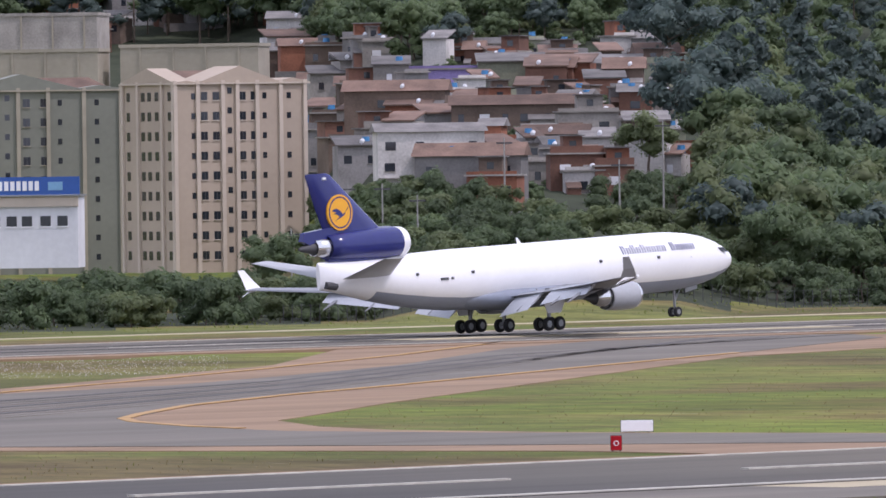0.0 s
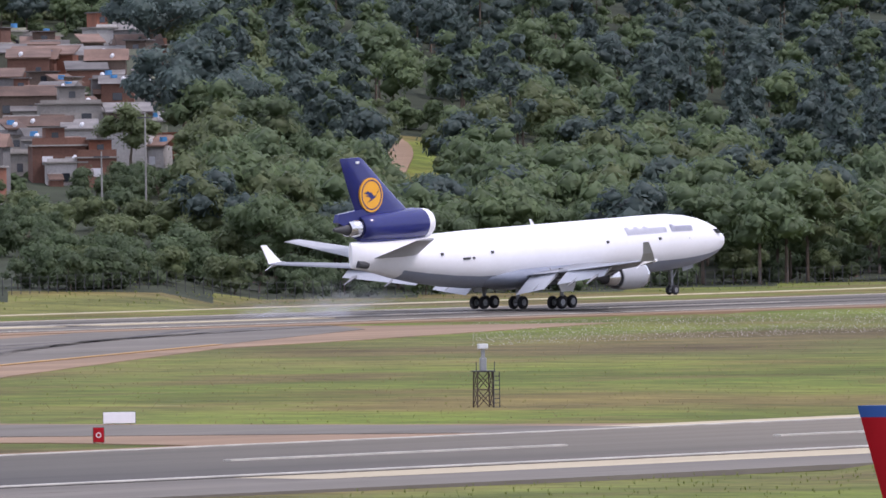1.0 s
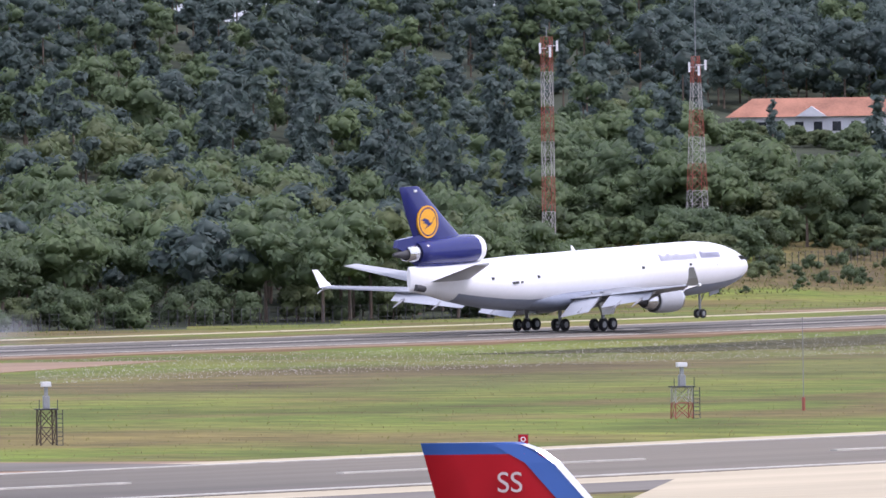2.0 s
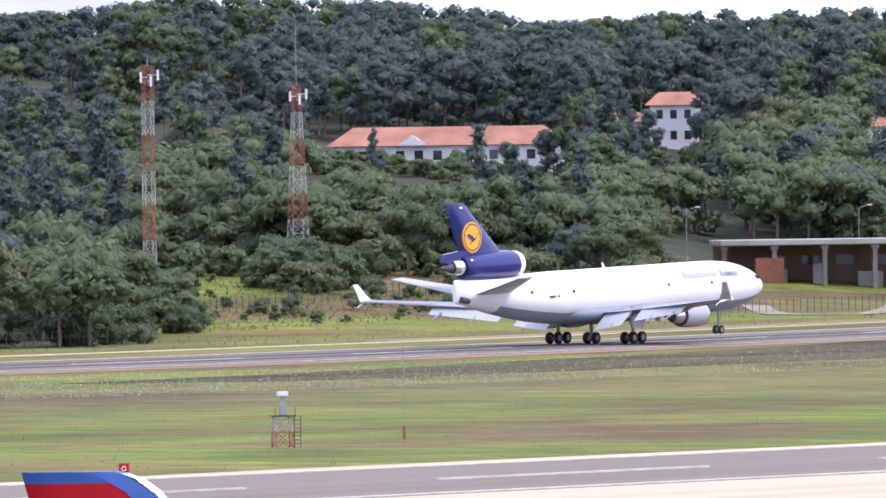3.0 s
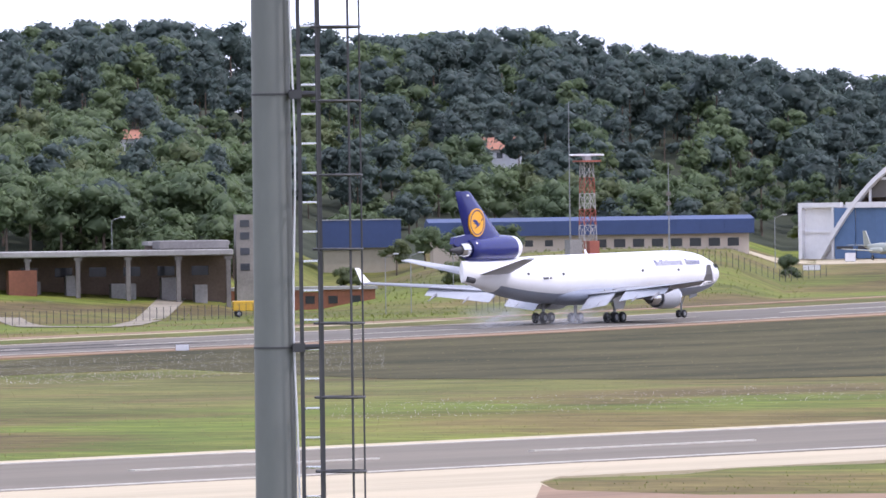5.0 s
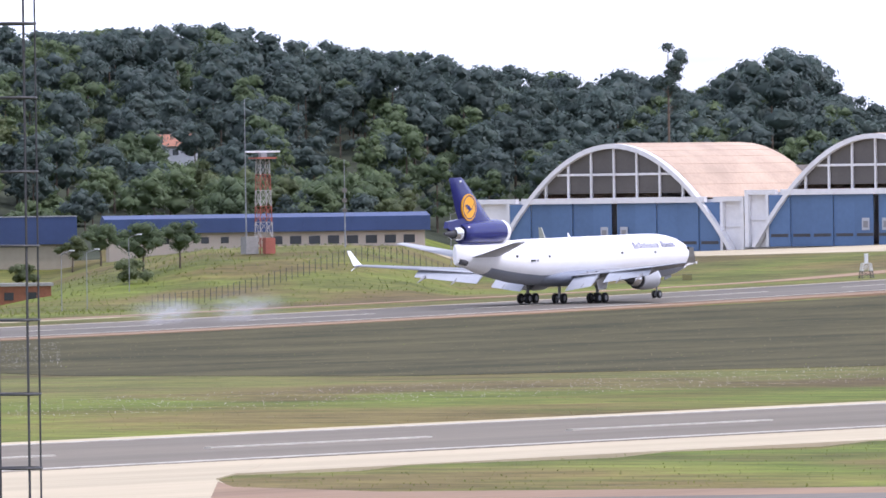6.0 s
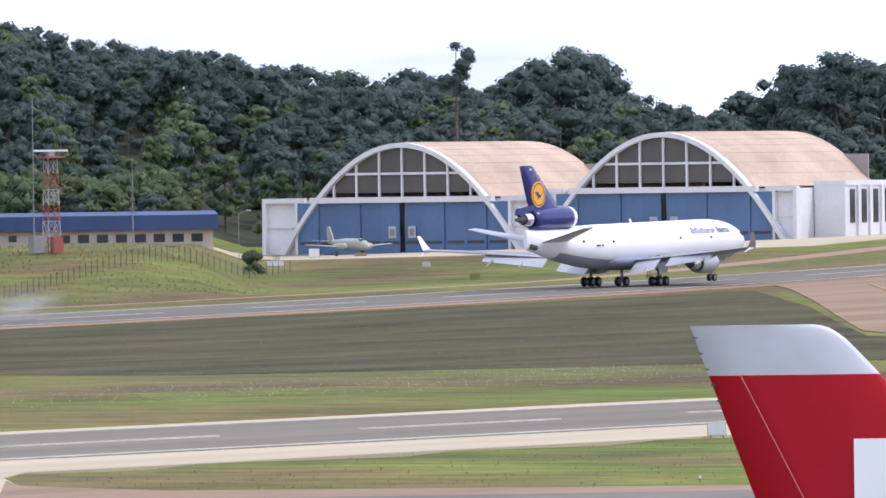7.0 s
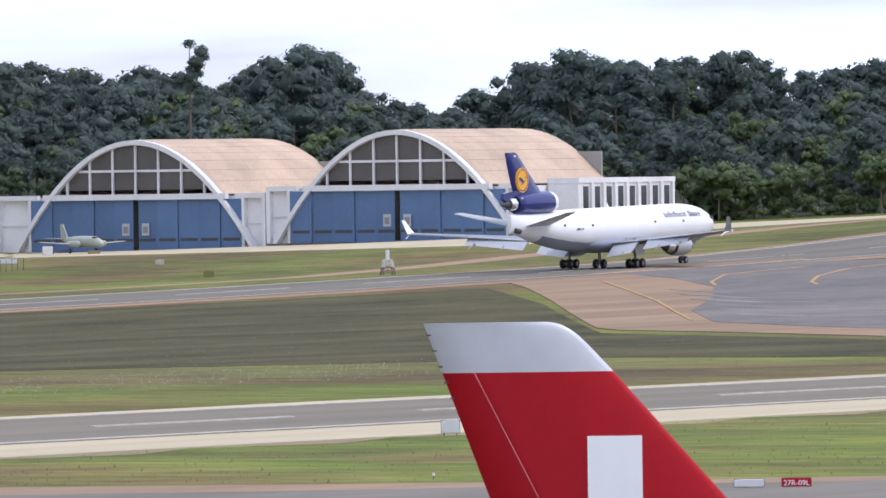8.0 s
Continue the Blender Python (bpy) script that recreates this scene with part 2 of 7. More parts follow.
def plate(bm, outline, axis, lo, hi):
    """A flat outline (pairs) extruded along axis 'x', 'y' or 'z' from lo to hi."""
    def at(u, v, w):
        return {"x": (w, u, v), "y": (u, w, v), "z": (u, v, w)}[axis]
    loft(bm, [[at(u, v, lo) for u, v in outline], [at(u, v, hi) for u, v in outline]])
    return bm


def sweep(bm, pts, r, n=5):
    """A bent round bar through points."""
    rings = []
    for i, p in enumerate(pts):
        t = (Vector(pts[min(i + 1, len(pts) - 1)]) - Vector(pts[max(i - 1, 0)])).normalized()
        a = t.cross(Vector((0.31, 0.17, 0.94))).normalized()
        c = t.cross(a)
        rings.append([Vector(p) + a * r * math.cos(6.2832 * k / n) + c * r * math.sin(6.2832 * k / n) for k in range(n)])
    loft(bm, rings)
    return bm


# things are placed from pixel positions so that they fit the camera's view
def spot(b, dist):
    a = heading(b)
    return dist * math.sin(a), dist * math.cos(a)


def rise(v, dist):
    """The height that shows at pixel row v of the view at that distance."""
    return EYE.z + (HORIZON_ROW - v) / FOCAL_PX * dist


def thing(name, b, dist, label, category, turn=0.0, z=None, group="", kind=""):
    """An Empty on the ground at a bearing and distance: its x points right across the line of sight, its y away from the terrace."""
    x, y = spot(b, dist)
    ob = new(name)
    ob.matrix_basis = pose(x, y, land(x, y) if z is None else z, 0, 0, -math.degrees(heading(b)) + turn)
    return tagged(ob, label, category, group, kind)


# ---- ground ----
PAVED = []

def step(v):
    v = min(max(v, 0.0), 1.0)
    return v * v * (3 - 2 * v)


def far_rise(x):
    x = min(max(x, 918.0), 1650.0)
    return 1.664e-5 * x * x - 3.0547e-2 * x + 14.02


def bearing_of(x, y):
    return 784.0 + (math.atan2(x, y) - radians(B0)) * FOCAL_PX


def land(x, y):
    """Height of the ground."""
    d = math.hypot(x, y)
    z = 0.0
    if y > 1:
        xx = x if y < 791 else x * 791 / y
        z = step((y - 520) / 230) * far_rise(xx)
    b = bearing_of(x, y)
    start = float(np.interp(b, (-3000, 450, 700, 1200, 1500, 2500, 3100, 3400, 3650, 4100, 4300, 4800, 9000), (1720, 1720, 1250, 1270, 1400, 1480, 1500, 1530, 1610, 1660, 1820, 2060, 2100)))
    full = float(np.interp(b, (-3000, 450, 2500, 2900, 3800, 4800, 9000), (2350, 2300, 2300, 2150, 2150, 2420, 2500)))
    high = float(np.interp(b, (-6000, 0, 1500, 2300, 3000, 3700, 4100, 4500, 5000, 5450, 5700, 5830, 5930, 6150, 6700, 12000), (40, 62, 56, 44, 37, 33.5, 33.5, 28.5, 25.5, 19, 23, 14, 10, 21, 20, 10)))
    s = min(max((d - start) / (full - start), 0.0), 1.0)
    if y > 300:
        z += high * (0.55 * s + 0.45 * step(s)) * step((y - 300) / 300)
        z += 3.4 * step((d - 1700) / 180) * step((b - 4200) / 500)
        z += 3.3 * step((d - 1640) / 120) * step((b - 4250) / 250) * step((5120 - b) / 130)
        z += 2.3 * step((d - 1660) / 90) * step((1850 - d) / 60) * step((b - 4480) / 200) * step((5080 - b) / 200)          # grass bank below the shed
    if s > 0:
        z += 1.5 * s * noise.noise((x * 0.012, y * 0.012, 3.0))
    return z


FLOOR = shade("woodland undergrowth", (0.06, 0.07, 0.045), 0.95, 0, 0.5, 0.3, 0.3, space="World", spec=0.1)


def clear(b, d):
    """Whether the ground there is free of buildings, clearings and the camera's open sight lines."""
    if d * math.cos(heading(b)) < 884:
        return False
    if 530 < b < 1290 and 1425 < d < 1935:
        return False
    if b <= 560 and 1360 <= d < 2060:
        return False
    if 2640 < b < 3520 and d < 1650:
        return False
    if 3500 < b < 4450 and d < 1775:
        return False
    if 2910 < b < 3430 and 1690 < d < 1930:
        return False
    if 3480 < b < 3690 and 1800 < d < 2010:
        return False
    if 1590 < b < 1735 and 1440 < d < 1745:
        return False
    if 4150 < b < 5150 and d < 1960:
        return False
    if b > 5000 and d < 2080:
        return False
    return True


def ground_sheet():
    rings = [0.5, 60, 120, 180, 240, 300, 360, 420, 480, 540, 600, 660, 720] + [760 + 25 * i for i in range(70)] + [2600, 2900, 3400, 4200, 4900]
    angles = [radians(a) for a in range(-180, 38, 6)] + [radians(38 + 0.25 * i) for i in range(120)] + [radians(a) for a in range(68, 180, 6)]
    verts = []
    for d in rings:
        for a in angles:
            x, y = d * math.sin(a), d * math.cos(a)
            verts.append((x, y, land(x, y) - (0.3 if 766 < y < 813 or 414 < y < 482 else 0.0)))      # bed of the runways
    k = len(angles)
    faces = [(r * k + i, r * k + (i + 1) % k, (r + 1) * k + (i + 1) % k, (r + 1) * k + i) for r in range(len(rings) - 1) for i in range(k)]
    faces.append(tuple(range(k)))
    me = bpy.data.meshes.new("ground")
    me.from_pydata(verts, [], faces)
    me.shade_smooth()
    ob = part("ground", me, GRASS)
    me.materials.append(FLOOR)
    for p in me.polygons:
        d, b = math.hypot(p.center.x, p.center.y), bearing_of(p.center.x, p.center.y)
        if 1230 < d < 2700 and -1500 < b < 7600 and (clear(b, d) or (2640 < b < 4150 and d > 1700) or (4100 < b < 4500 and d > 1900) or (530 < b < 1290 and d > 1425) or (b <= 560 and d > 1880)):
            p.material_index = 1
    return tagged(ob, "patchy green and straw-coloured airfield grass rising to hills", "ground", kind="structure")


def deck(x, y):
    """Height of the graded surface: the far runway is level across between its edges."""
    if 769 <= y <= 813:
        f = (y - 769) / 44.0
        return land(x, 769) * (1 - f) + land(x, 813) * f
    return land(x, y)


def strip(name, y0, y1, x0, x1, material, label, category, lift=0.08, step_x=25.0, wobble=0.0, kind="structure", parent=None):
    """A paved band along x that follows the ground, as a slab 0.3 m thick."""
    n = max(1, int((x1 - x0) / step_x))
    rows = []
    for i in range(n + 1):
        x = x0 + (x1 - x0) * i / n
        w0 = wobble * noise.noise((x * 0.15, y0, 1)) if wobble else 0
        w1 = wobble * noise.noise((x * 0.15, y1, 7)) if wobble else 0
        za, zb = deck(x, y0 + w0) + lift, deck(x, y1 + w1) + lift
        rows.append([(x, y0 + w0, za - 0.3), (x, y0 + w0, za), (x, y1 + w1, zb), (x, y1 + w1, zb - 0.3)])
    bm = bmesh.new()
    loft(bm, rows)
    ob = part(name, bm, material, parent)
    return tagged(ob, label, category, kind=kind)


def sheet(name, x0, x1, y0, y1, size, material, label, category, lift):
    """A paved rectangle that follows the ground, 0.3 m thick."""
    nx, ny = int((x1 - x0) / size) + 1, int((y1 - y0) / size) + 1
    bm = bmesh.new()
    vs = [[bm.verts.new((x0 + (x1 - x0) * i / nx, y0 + (y1 - y0) * j / ny, 0)) for j in range(ny + 1)] for i in range(nx + 1)]
    for i in range(nx):
        for j in range(ny):
            bm.faces.new((vs[i][j], vs[i + 1][j], vs[i + 1][j + 1], vs[i][j + 1]))
    for v in bm.verts:
        v.co.z = land(v.co.x, v.co.y) + lift
    made = bmesh.ops.extrude_edge_only(bm, edges=[e for e in bm.edges if e.is_boundary])
    for v in made["geom"]:
        if isinstance(v, bmesh.types.BMVert):
            v.co.z -= 0.3
    PAVED.append([(x0, y0), (x1, y0), (x1, y1), (x0, y1)])
    return tagged(part(name, bm, material), label, category, kind="structure")


def on_land(b, v):
    """Where the line of sight at bearing b and pixel row v meets the airfield."""
    d = 700.0
    a = heading(b)
    for _ in range(60):
        z = land(d * math.sin(a), d * math.cos(a))
        d += 0.6 * ((EYE.z - z) * FOCAL_PX / max(v - HORIZON_ROW, 20.0) - d)
    return Vector((d * math.sin(a), d * math.cos(a), 0))


def hill_at(b, v):
    """The distance at which the hillside shows at pixel row v."""
    d = 1290.0
    while d < 2150 and land(*spot(b, d)) < rise(v, d):
        d += 4
    return d


def patch(name, outline, material, label, category, lift, kind="structure", grow=18):
    """A paved or grassy area: outline of (bearing, pixel row) corners brought down to the ground, finely cut so that it
    follows it.
    """
    pts = []
    corners = [on_land(b, v) for b, v in outline]
    for p, q in zip(corners, corners[1:] + corners[:1]):
        n = max(1, int((q - p).length / grow))
        pts += [p.lerp(q, i / n) for i in range(n)]
    if category != "weeds":
        PAVED.append([(p.x, p.y) for p in corners])
    bm = bmesh.new()
    top = [bm.verts.new((p.x, p.y, land(p.x, p.y) + lift)) for p in pts]
    bm.faces.new(top)
    bmesh.ops.triangulate(bm, faces=bm.faces[:])
    for _ in range(8):
        long_ones = [e for e in bm.edges if e.calc_length() > 30]
        if not long_ones:
            break
        bmesh.ops.subdivide_edges(bm, edges=long_ones, cuts=1)
        bmesh.ops.triangulate(bm, faces=bm.faces[:])
    for v in bm.verts:
        v.co.z = land(v.co.x, v.co.y) + lift
    edge = [e for e in bm.edges if e.is_boundary]
    made = bmesh.ops.extrude_edge_only(bm, edges=edge)
    for v in made["geom"]:
        if isinstance(v, bmesh.types.BMVert):
            v.co.z -= 0.3
    ob = part(name, bm, material)
    return tagged(ob, label, category, kind=kind)


def paved(x, y):
    """Whether a paved area covers that place."""
    if 762 < y < 817 or 412 < y < 484:
        return True
    for poly in PAVED:
        inside = False
        for (ax, ay), (bx, by) in zip(poly, poly[1:] + poly[:1]):
            if (ay > y) != (by > y) and x < (bx - ax) * (y - ay) / (by - ay) + ax:
                inside = not inside
        if inside:
            return True
    return False


def ribbon(name, points, width, material, label, category, lift):
    """A painted line through (bearing, pixel row) points on the ground."""
    pts = [on_land(b, v) for b, v in points]
    fine = []
    for p, q in zip(pts, pts[1:]):
        n = max(1, int((q - p).length / 12))
        fine += [p.lerp(q, i / n) for i in range(n)]
    fine.append(pts[-1])
    rows = []
    for i, p in enumerate(fine):
        t = (fine[min(i + 1, len(fine) - 1)] - fine[max(i - 1, 0)]).normalized() * width / 2
        a, c = p + Vector((-t.y, t.x, 0)), p - Vector((-t.y, t.x, 0))
        za, zc = land(a.x, a.y) + lift, land(c.x, c.y) + lift
        rows.append([(a.x, a.y, za - 0.05), (a.x, a.y, za), (c.x, c.y, zc), (c.x, c.y, zc - 0.05)])
    bm = bmesh.new()
    loft(bm, rows)
    return tagged(part(name, bm, material), label, category, kind="structure")


ground_sheet()


# ---- runways and pavements ----
def pavements():
    strip("runway_far", 769, 813, 250, 2600, RUNWAY, "long grey asphalt runway with tyre marks", "runway", 0.16)
    strip("runway_far_shoulder", 762, 769, 250, 2600, EARTH, "narrow tan runway shoulder", "shoulder", 0.13, wobble=1.5)
    strip("runway_far_shoulder", 813, 817, 250, 2600, EARTH, "narrow tan runway shoulder", "shoulder", 0.13, wobble=1.5)
    strip("service_track", 846, 850, 600, 1300, SHOULDER, "pale worn track in the grass behind the runway", "track", 0.05, wobble=1.2)
    strip("runway_near", 431, 476, 100, 1500, NEAR_RUNWAY, "worn asphalt runway with white markings", "runway", 0.10)
    strip("runway_near_shoulder", 476, 478.6, 100, 555, EARTH, "narrow tan runway shoulder", "shoulder", 0.06, wobble=0.8)
    strip("runway_near_shoulder", 476, 481.5, 555, 1500, SHOULDER, "pale bleached runway shoulder", "shoulder", 0.06, wobble=1.0)
    strip("runway_near_shoulder", 412, 424, 100, 560, ASPHALT, "grey asphalt runway shoulder", "shoulder", 0.06, wobble=1.0)
    strip("runway_near_shoulder", 424, 431, 480, 560, SHOULDER, "pale bleached runway shoulder", "shoulder", 0.06, wobble=1.0)
    strip("runway_near_shoulder", 424, 431, 100, 480, ASPHALT, "grey asphalt runway shoulder", "shoulder", 0.06, wobble=1.0)
    strip("runway_near_shoulder", 412, 431, 560, 1500, SHOULDER, "pale bleached runway shoulder", "shoulder", 0.06, wobble=1.0)
    for y0, y1, lo, hi, first in ((451.7, 452.3, 380, 1000, 453), (790.8, 791.2, 560, 1700, 590)):
        k = 0
        x = first - 50 * int((first - lo) / 50)
        while x < hi:
            strip("centreline_dash", y0, y1, x, x + 30, PAINT, "white painted centreline dash", "marking", 0.21, 15)
            x += 50
    strip("edge_line", 431.6, 432.6, 100, 1500, PAINT, "white painted runway edge line", "marking", 0.16)
    strip("edge_line", 474.0, 474.8, 100, 1500, PAINT, "white painted runway edge line", "marking", 0.16)
    strip("edge_line", 770.2, 770.6, 250, 2600, PAINT, "worn white runway edge line", "marking", 0.21)
    strip("edge_line", 811.2, 811.6, 250, 2600, PAINT, "worn white runway edge line", "marking", 0.21)
    for x0, x1 in ((824, 848), (853, 888)):
        strip("touchdown_bar", 783, 788, x0, x1, SHOULDER, "wide white painted aiming bar", "marking", 0.22, 15)
    for y in (783.5, 786.2, 795.6, 798.4):
        strip("tyre_mark", y, y + 1.1, 520, 1150, RUBBER, "dark rubber streak left by landing tyres", "marking", 0.19)
    patch("taxiway_shoulder", [(-500, 705), (0, 679), (250, 661), (480, 644), (620, 612), (900, 597), (1600, 604), (2000, 604), (1560, 628), (1300, 640), (1130, 660), (870, 691),
          (700, 711), (560, 732), (487, 742), (560, 754), (700, 762), (1000, 770), (1568, 779), (2100, 784), (2350, 790), (1900, 806), (1280, 812), (1000, 803), (350, 794), (0, 789), (-500, 785)],
          EARTH, "tan unpaved taxiway shoulder", "shoulder", 0.05)
    patch("taxiway", [(-500, 715), (0, 689), (300, 678), (500, 664), (700, 648), (900, 620), (1100, 606), (1500, 603), (1560, 610), (1300, 634), (1000, 658), (700, 683), (500, 698),
          (330, 714), (215, 737), (330, 752), (500, 762), (900, 771), (1568, 781), (1900, 787), (2150, 792), (1900, 798), (1568, 796), (900, 792), (400, 787), (0, 783), (-500, 780)],
          ASPHALT, "grey asphalt rapid-exit taxiway", "taxiway", 0.09)
    ribbon("taxiway_line", [(1300, 634), (1000, 658), (700, 683), (500, 698), (330, 714), (245, 728), (214, 736), (235, 742), (330, 751), (420, 756)], 0.9, YELLOW, "yellow taxiway edge line", "marking", 0.13)
    ribbon("taxiway_line", [(905, 607), (700, 630), (450, 652), (200, 672), (-200, 700)], 0.7, YELLOW, "faded yellow taxiway edge line", "marking", 0.13)
    for k in range(9):
        ribbon("tyre_mark", [(1500 - 40 * k, 604 + k * 0.6), (900, 632 + k * 2.2), (500, 672 + k * 2.6), (100, 696 + k * 3.6), (-200, 712 + k * 4)], 1.3, RUBBER if k % 3 == 0 else ASPHALT, "dark tyre streak on the taxiway", "marking", 0.12)
    patch("far_taxiway", [(6040, 462), (6068, 470), (6110, 492), (6193, 544), (6230, 548), (6450, 555), (6900, 572), (6900, 418), (6560, 425), (6300, 436)],
          EARTH, "tan taxiway entering the runway", "taxiway", 0.115)
    patch("far_taxiway_surface", [(6230, 447), (6330, 458), (6400, 474), (6400, 492), (6360, 515), (6400, 536), (6560, 546), (6900, 560), (6900, 425), (6560, 432), (6350, 440)],
          shade("blotched taxiway asphalt", (0.2, 0.175, 0.155), 0.85, 0, 0.3, 0.12, 0.1, space="World", spec=0.2, stretch=(0.25, 1, 1), color2=(0.095, 0.09, 0.09)), "dark worn asphalt on the taxiway", "taxiway", 0.15)
    ribbon("taxiway_line", [(6205, 462), (6300, 498), (6360, 533)], 0.4, YELLOW, "yellow taxiway centreline", "marking", 0.19)
    ribbon("taxiway_line", [(6760, 433), (6640, 445), (6585, 458), (6573, 468), (6585, 473)], 0.5, YELLOW, "yellow taxiway curve", "marking", 0.19)
    ribbon("taxiway_line", [(6560, 441), (6420, 453), (6396, 466), (6404, 472)], 0.45, YELLOW, "yellow taxiway curve", "marking", 0.19)
    faded = shade("faded concrete streak", (0.27, 0.25, 0.235), 0.9, 0, 0.45, 0.2, 0.1, space="World", spec=0.2, color2=(0.16, 0.15, 0.145))
    for k in range(7):
        ribbon("worn_streak", [(6330 + 22 * k, 478 + 9 * k), (6430 + 26 * k, 486 + 8.5 * k), (6560 + 20 * k, 487 + 8 * k)], 1.3 + 0.5 * (k % 3), faded, "pale worn streak on the taxiway", "marking", 0.16)
    # cloud shade on the grass, painted as dark belts with their own colour
    weeds = shade("dark grass with painted cloud shade", (0.098, 0.088, 0.042), 0.95, 0, 0.55, 0.22, 0.3, space="World", spec=0.1, stretch=(0.3, 1, 1), color2=(0.036, 0.036, 0.018))
    patch("shade_belt", [(2500, 600), (2900, 588), (3300, 572), (3700, 556), (3949.5, 543), (3999.5, 573), (3700, 582), (3300, 592), (2900, 601)],
          weeds, "dark brown grass belt with cloud shade painted in between the runways", "weeds", 0.03)
    patch("shade_belt", [(3950, 542), (4500, 525), (5200, 500), (6000, 470), (6100, 500), (6200, 552), (6600, 566), (6900, 580), (6900, 602), (6200, 595), (5700, 600), (5000, 605), (4400, 596), (4000, 572)],
          weeds, "dark brown grass belt with cloud shade painted in between the runways", "weeds", 0.03)
    patch("apron", [(2900, 818), (3500, 792), (4200, 760), (4800, 730), (4740, 765), (4668, 784), (4690, 796), (4720, 806), (4700, 835), (4690, 880), (2700, 905)],
          SHOULDER, "pale concrete apron beside the runway", "apron", 0.075)
    patch("apron_edge", [(4672, 789), (4700, 799), (4964, 811), (5600, 814), (6100, 815), (7000, 812), (7000, 828), (5600, 832), (4900, 832), (4650, 836)],
          EARTH, "tan dusty edge between the grass and the apron", "shoulder", 0.083)
    patch("apron_taxiway", [(3500, 842), (4100, 836), (4250, 833), (4500, 829), (4700, 825), (4900, 826), (5600, 826), (6100, 824), (7000, 820), (7000, 900), (3400, 905)],
          ASPHALT, "grey asphalt apron taxiway", "taxiway", 0.09)
    ribbon("depot_path", [(3730, 487), (3780, 482), (3830, 476), (3930, 461), (4030, 451), (4150, 447)], 4.0, shade("pale dirt", (0.3, 0.265, 0.2), 0.9, 0, 0.4, 0.3, 0.1, space="World", spec=0.2), "pale worn path from the runway to the depot", "path", 0.12)
    # hangar apron
    sheet("hangar_apron", 1600, 1800, 878, 1026, 9, SHOULDER, "pale concrete hangar apron", "apron", 0.05)
    strip("perimeter_road", 852, 860, 1130, 2300, EARTH, "pale perimeter road beside the runway", "road", 0.07, wobble=0.8)


pavements()


# ---- the landing freighter ----
def wing_loft(sections, thick=0.11):
    """Sections: leading edge x, y, z, chord; a rounded aerofoil each."""
    bm = bmesh.new()
    prof = [(0, 0), (0.03, 0.32), (0.12, 0.5), (0.35, 0.55), (0.7, 0.28), (1, 0.02), (1, -0.02), (0.7, -0.2), (0.35, -0.42), (0.12, -0.4), (0.03, -0.25)]
    loft(bm, [[(x - u * c, y, z + w * c * thick) for u, w in prof] for x, y, z, c in sections])
    return bm


def tube(rings, n=28):
    """Rings: x, centre z, half width, half height (y centre 0)."""
    bm = bmesh.new()
    loft(bm, [[(x, ry * math.sin(2 * math.pi * i / n), zc + rz * math.cos(2 * math.pi * i / n)) for i in range(n)] for x, zc, ry, rz in rings])
    return bm


def wheel(parent, x, y, z, r, w):
    bm = bmesh.new()
    prof = [(r * 0.5, -w * 0.42), (r * 0.82, -w * 0.5), (r * 0.96, -w * 0.36), (r, 0), (r * 0.96, w * 0.36), (r * 0.82, w * 0.5), (r * 0.5, w * 0.42)]
    n = 18
    loft(bm, [[(x + a * math.cos(2 * math.pi * i / n), y + s, z + a * math.sin(2 * math.pi * i / n)) for i in range(n)] for a, s in prof], cap=False)
    tyre = part("tyre", bm, TYRE, parent, smooth=True)
    bm = bmesh.new()
    rod(bm, (x, y - w * 0.4, z), (x, y + w * 0.4, z), r * 0.52, n=14)
    rod(bm, (x, y - w * 0.46, z), (x, y + w * 0.46, z), r * 0.18, n=8)
    part("rim", bm, STEEL, tyre)


def nacelle(parent, x0, x1, y, z, r, shell, name="engine", cowl=((0.05, 0.93), (0.15, 1.0), (0.4, 1.0), (0.62, 0.92), (0.72, 0.84), (0.72, 0.76), (0.5, 0.8)),
            core=((0.6, 0.66), (0.74, 0.6), (0.88, 0.47), (0.88, 0.40), (0.7, 0.4)), cone=((0.72, 0.34), (0.9, 0.24), (1.0, 0.04)), lip=CHROME):
    """A turbofan: cowl, polished lip, fan, core nozzle and cone."""
    bm = bmesh.new()
    length = x0 - x1
    n = 24
    def ring(x, a):
        return [(x, y + a * math.sin(2 * math.pi * i / n), z + a * math.cos(2 * math.pi * i / n)) for i in range(n)]
    loft(bm, [ring(x0 - length * u, r * a) for u, a in cowl], cap=False)
    eng = part(name, bm, shell, parent, smooth=True)
    bm = bmesh.new()
    loft(bm, [ring(x0 - length * u, r * a) for u, a in ((0.16, 0.74), (0.04, 0.8), (0.0, 0.86), (0.012, 0.91), (cowl[0][0] + 0.002, cowl[0][1] + 0.004))], cap=False)
    part("inlet_lip", bm, lip, eng, "polished metal inlet lip", smooth=True)
    bm = bmesh.new()
    loft(bm, [ring(x0 - length * 0.15, r * 0.76), ring(x0 - length * 0.16, r * 0.3), ring(x0 - length * 0.08, r * 0.03)], cap=True)
    part("fan", bm, DARK_GREY, eng, "dark fan")
    bm = bmesh.new()
    loft(bm, [ring(x0 - length * u, r * a) for u, a in core], cap=False)
    part("core_nozzle", bm, CHROME, eng, "bare metal exhaust nozzle", smooth=True)
    bm = bmesh.new()
    loft(bm, [ring(x0 - length * u, r * a) for u, a in cone])
    part("exhaust_cone", bm, DARK_GREY, eng, "dark exhaust cone", smooth=True)
    return eng


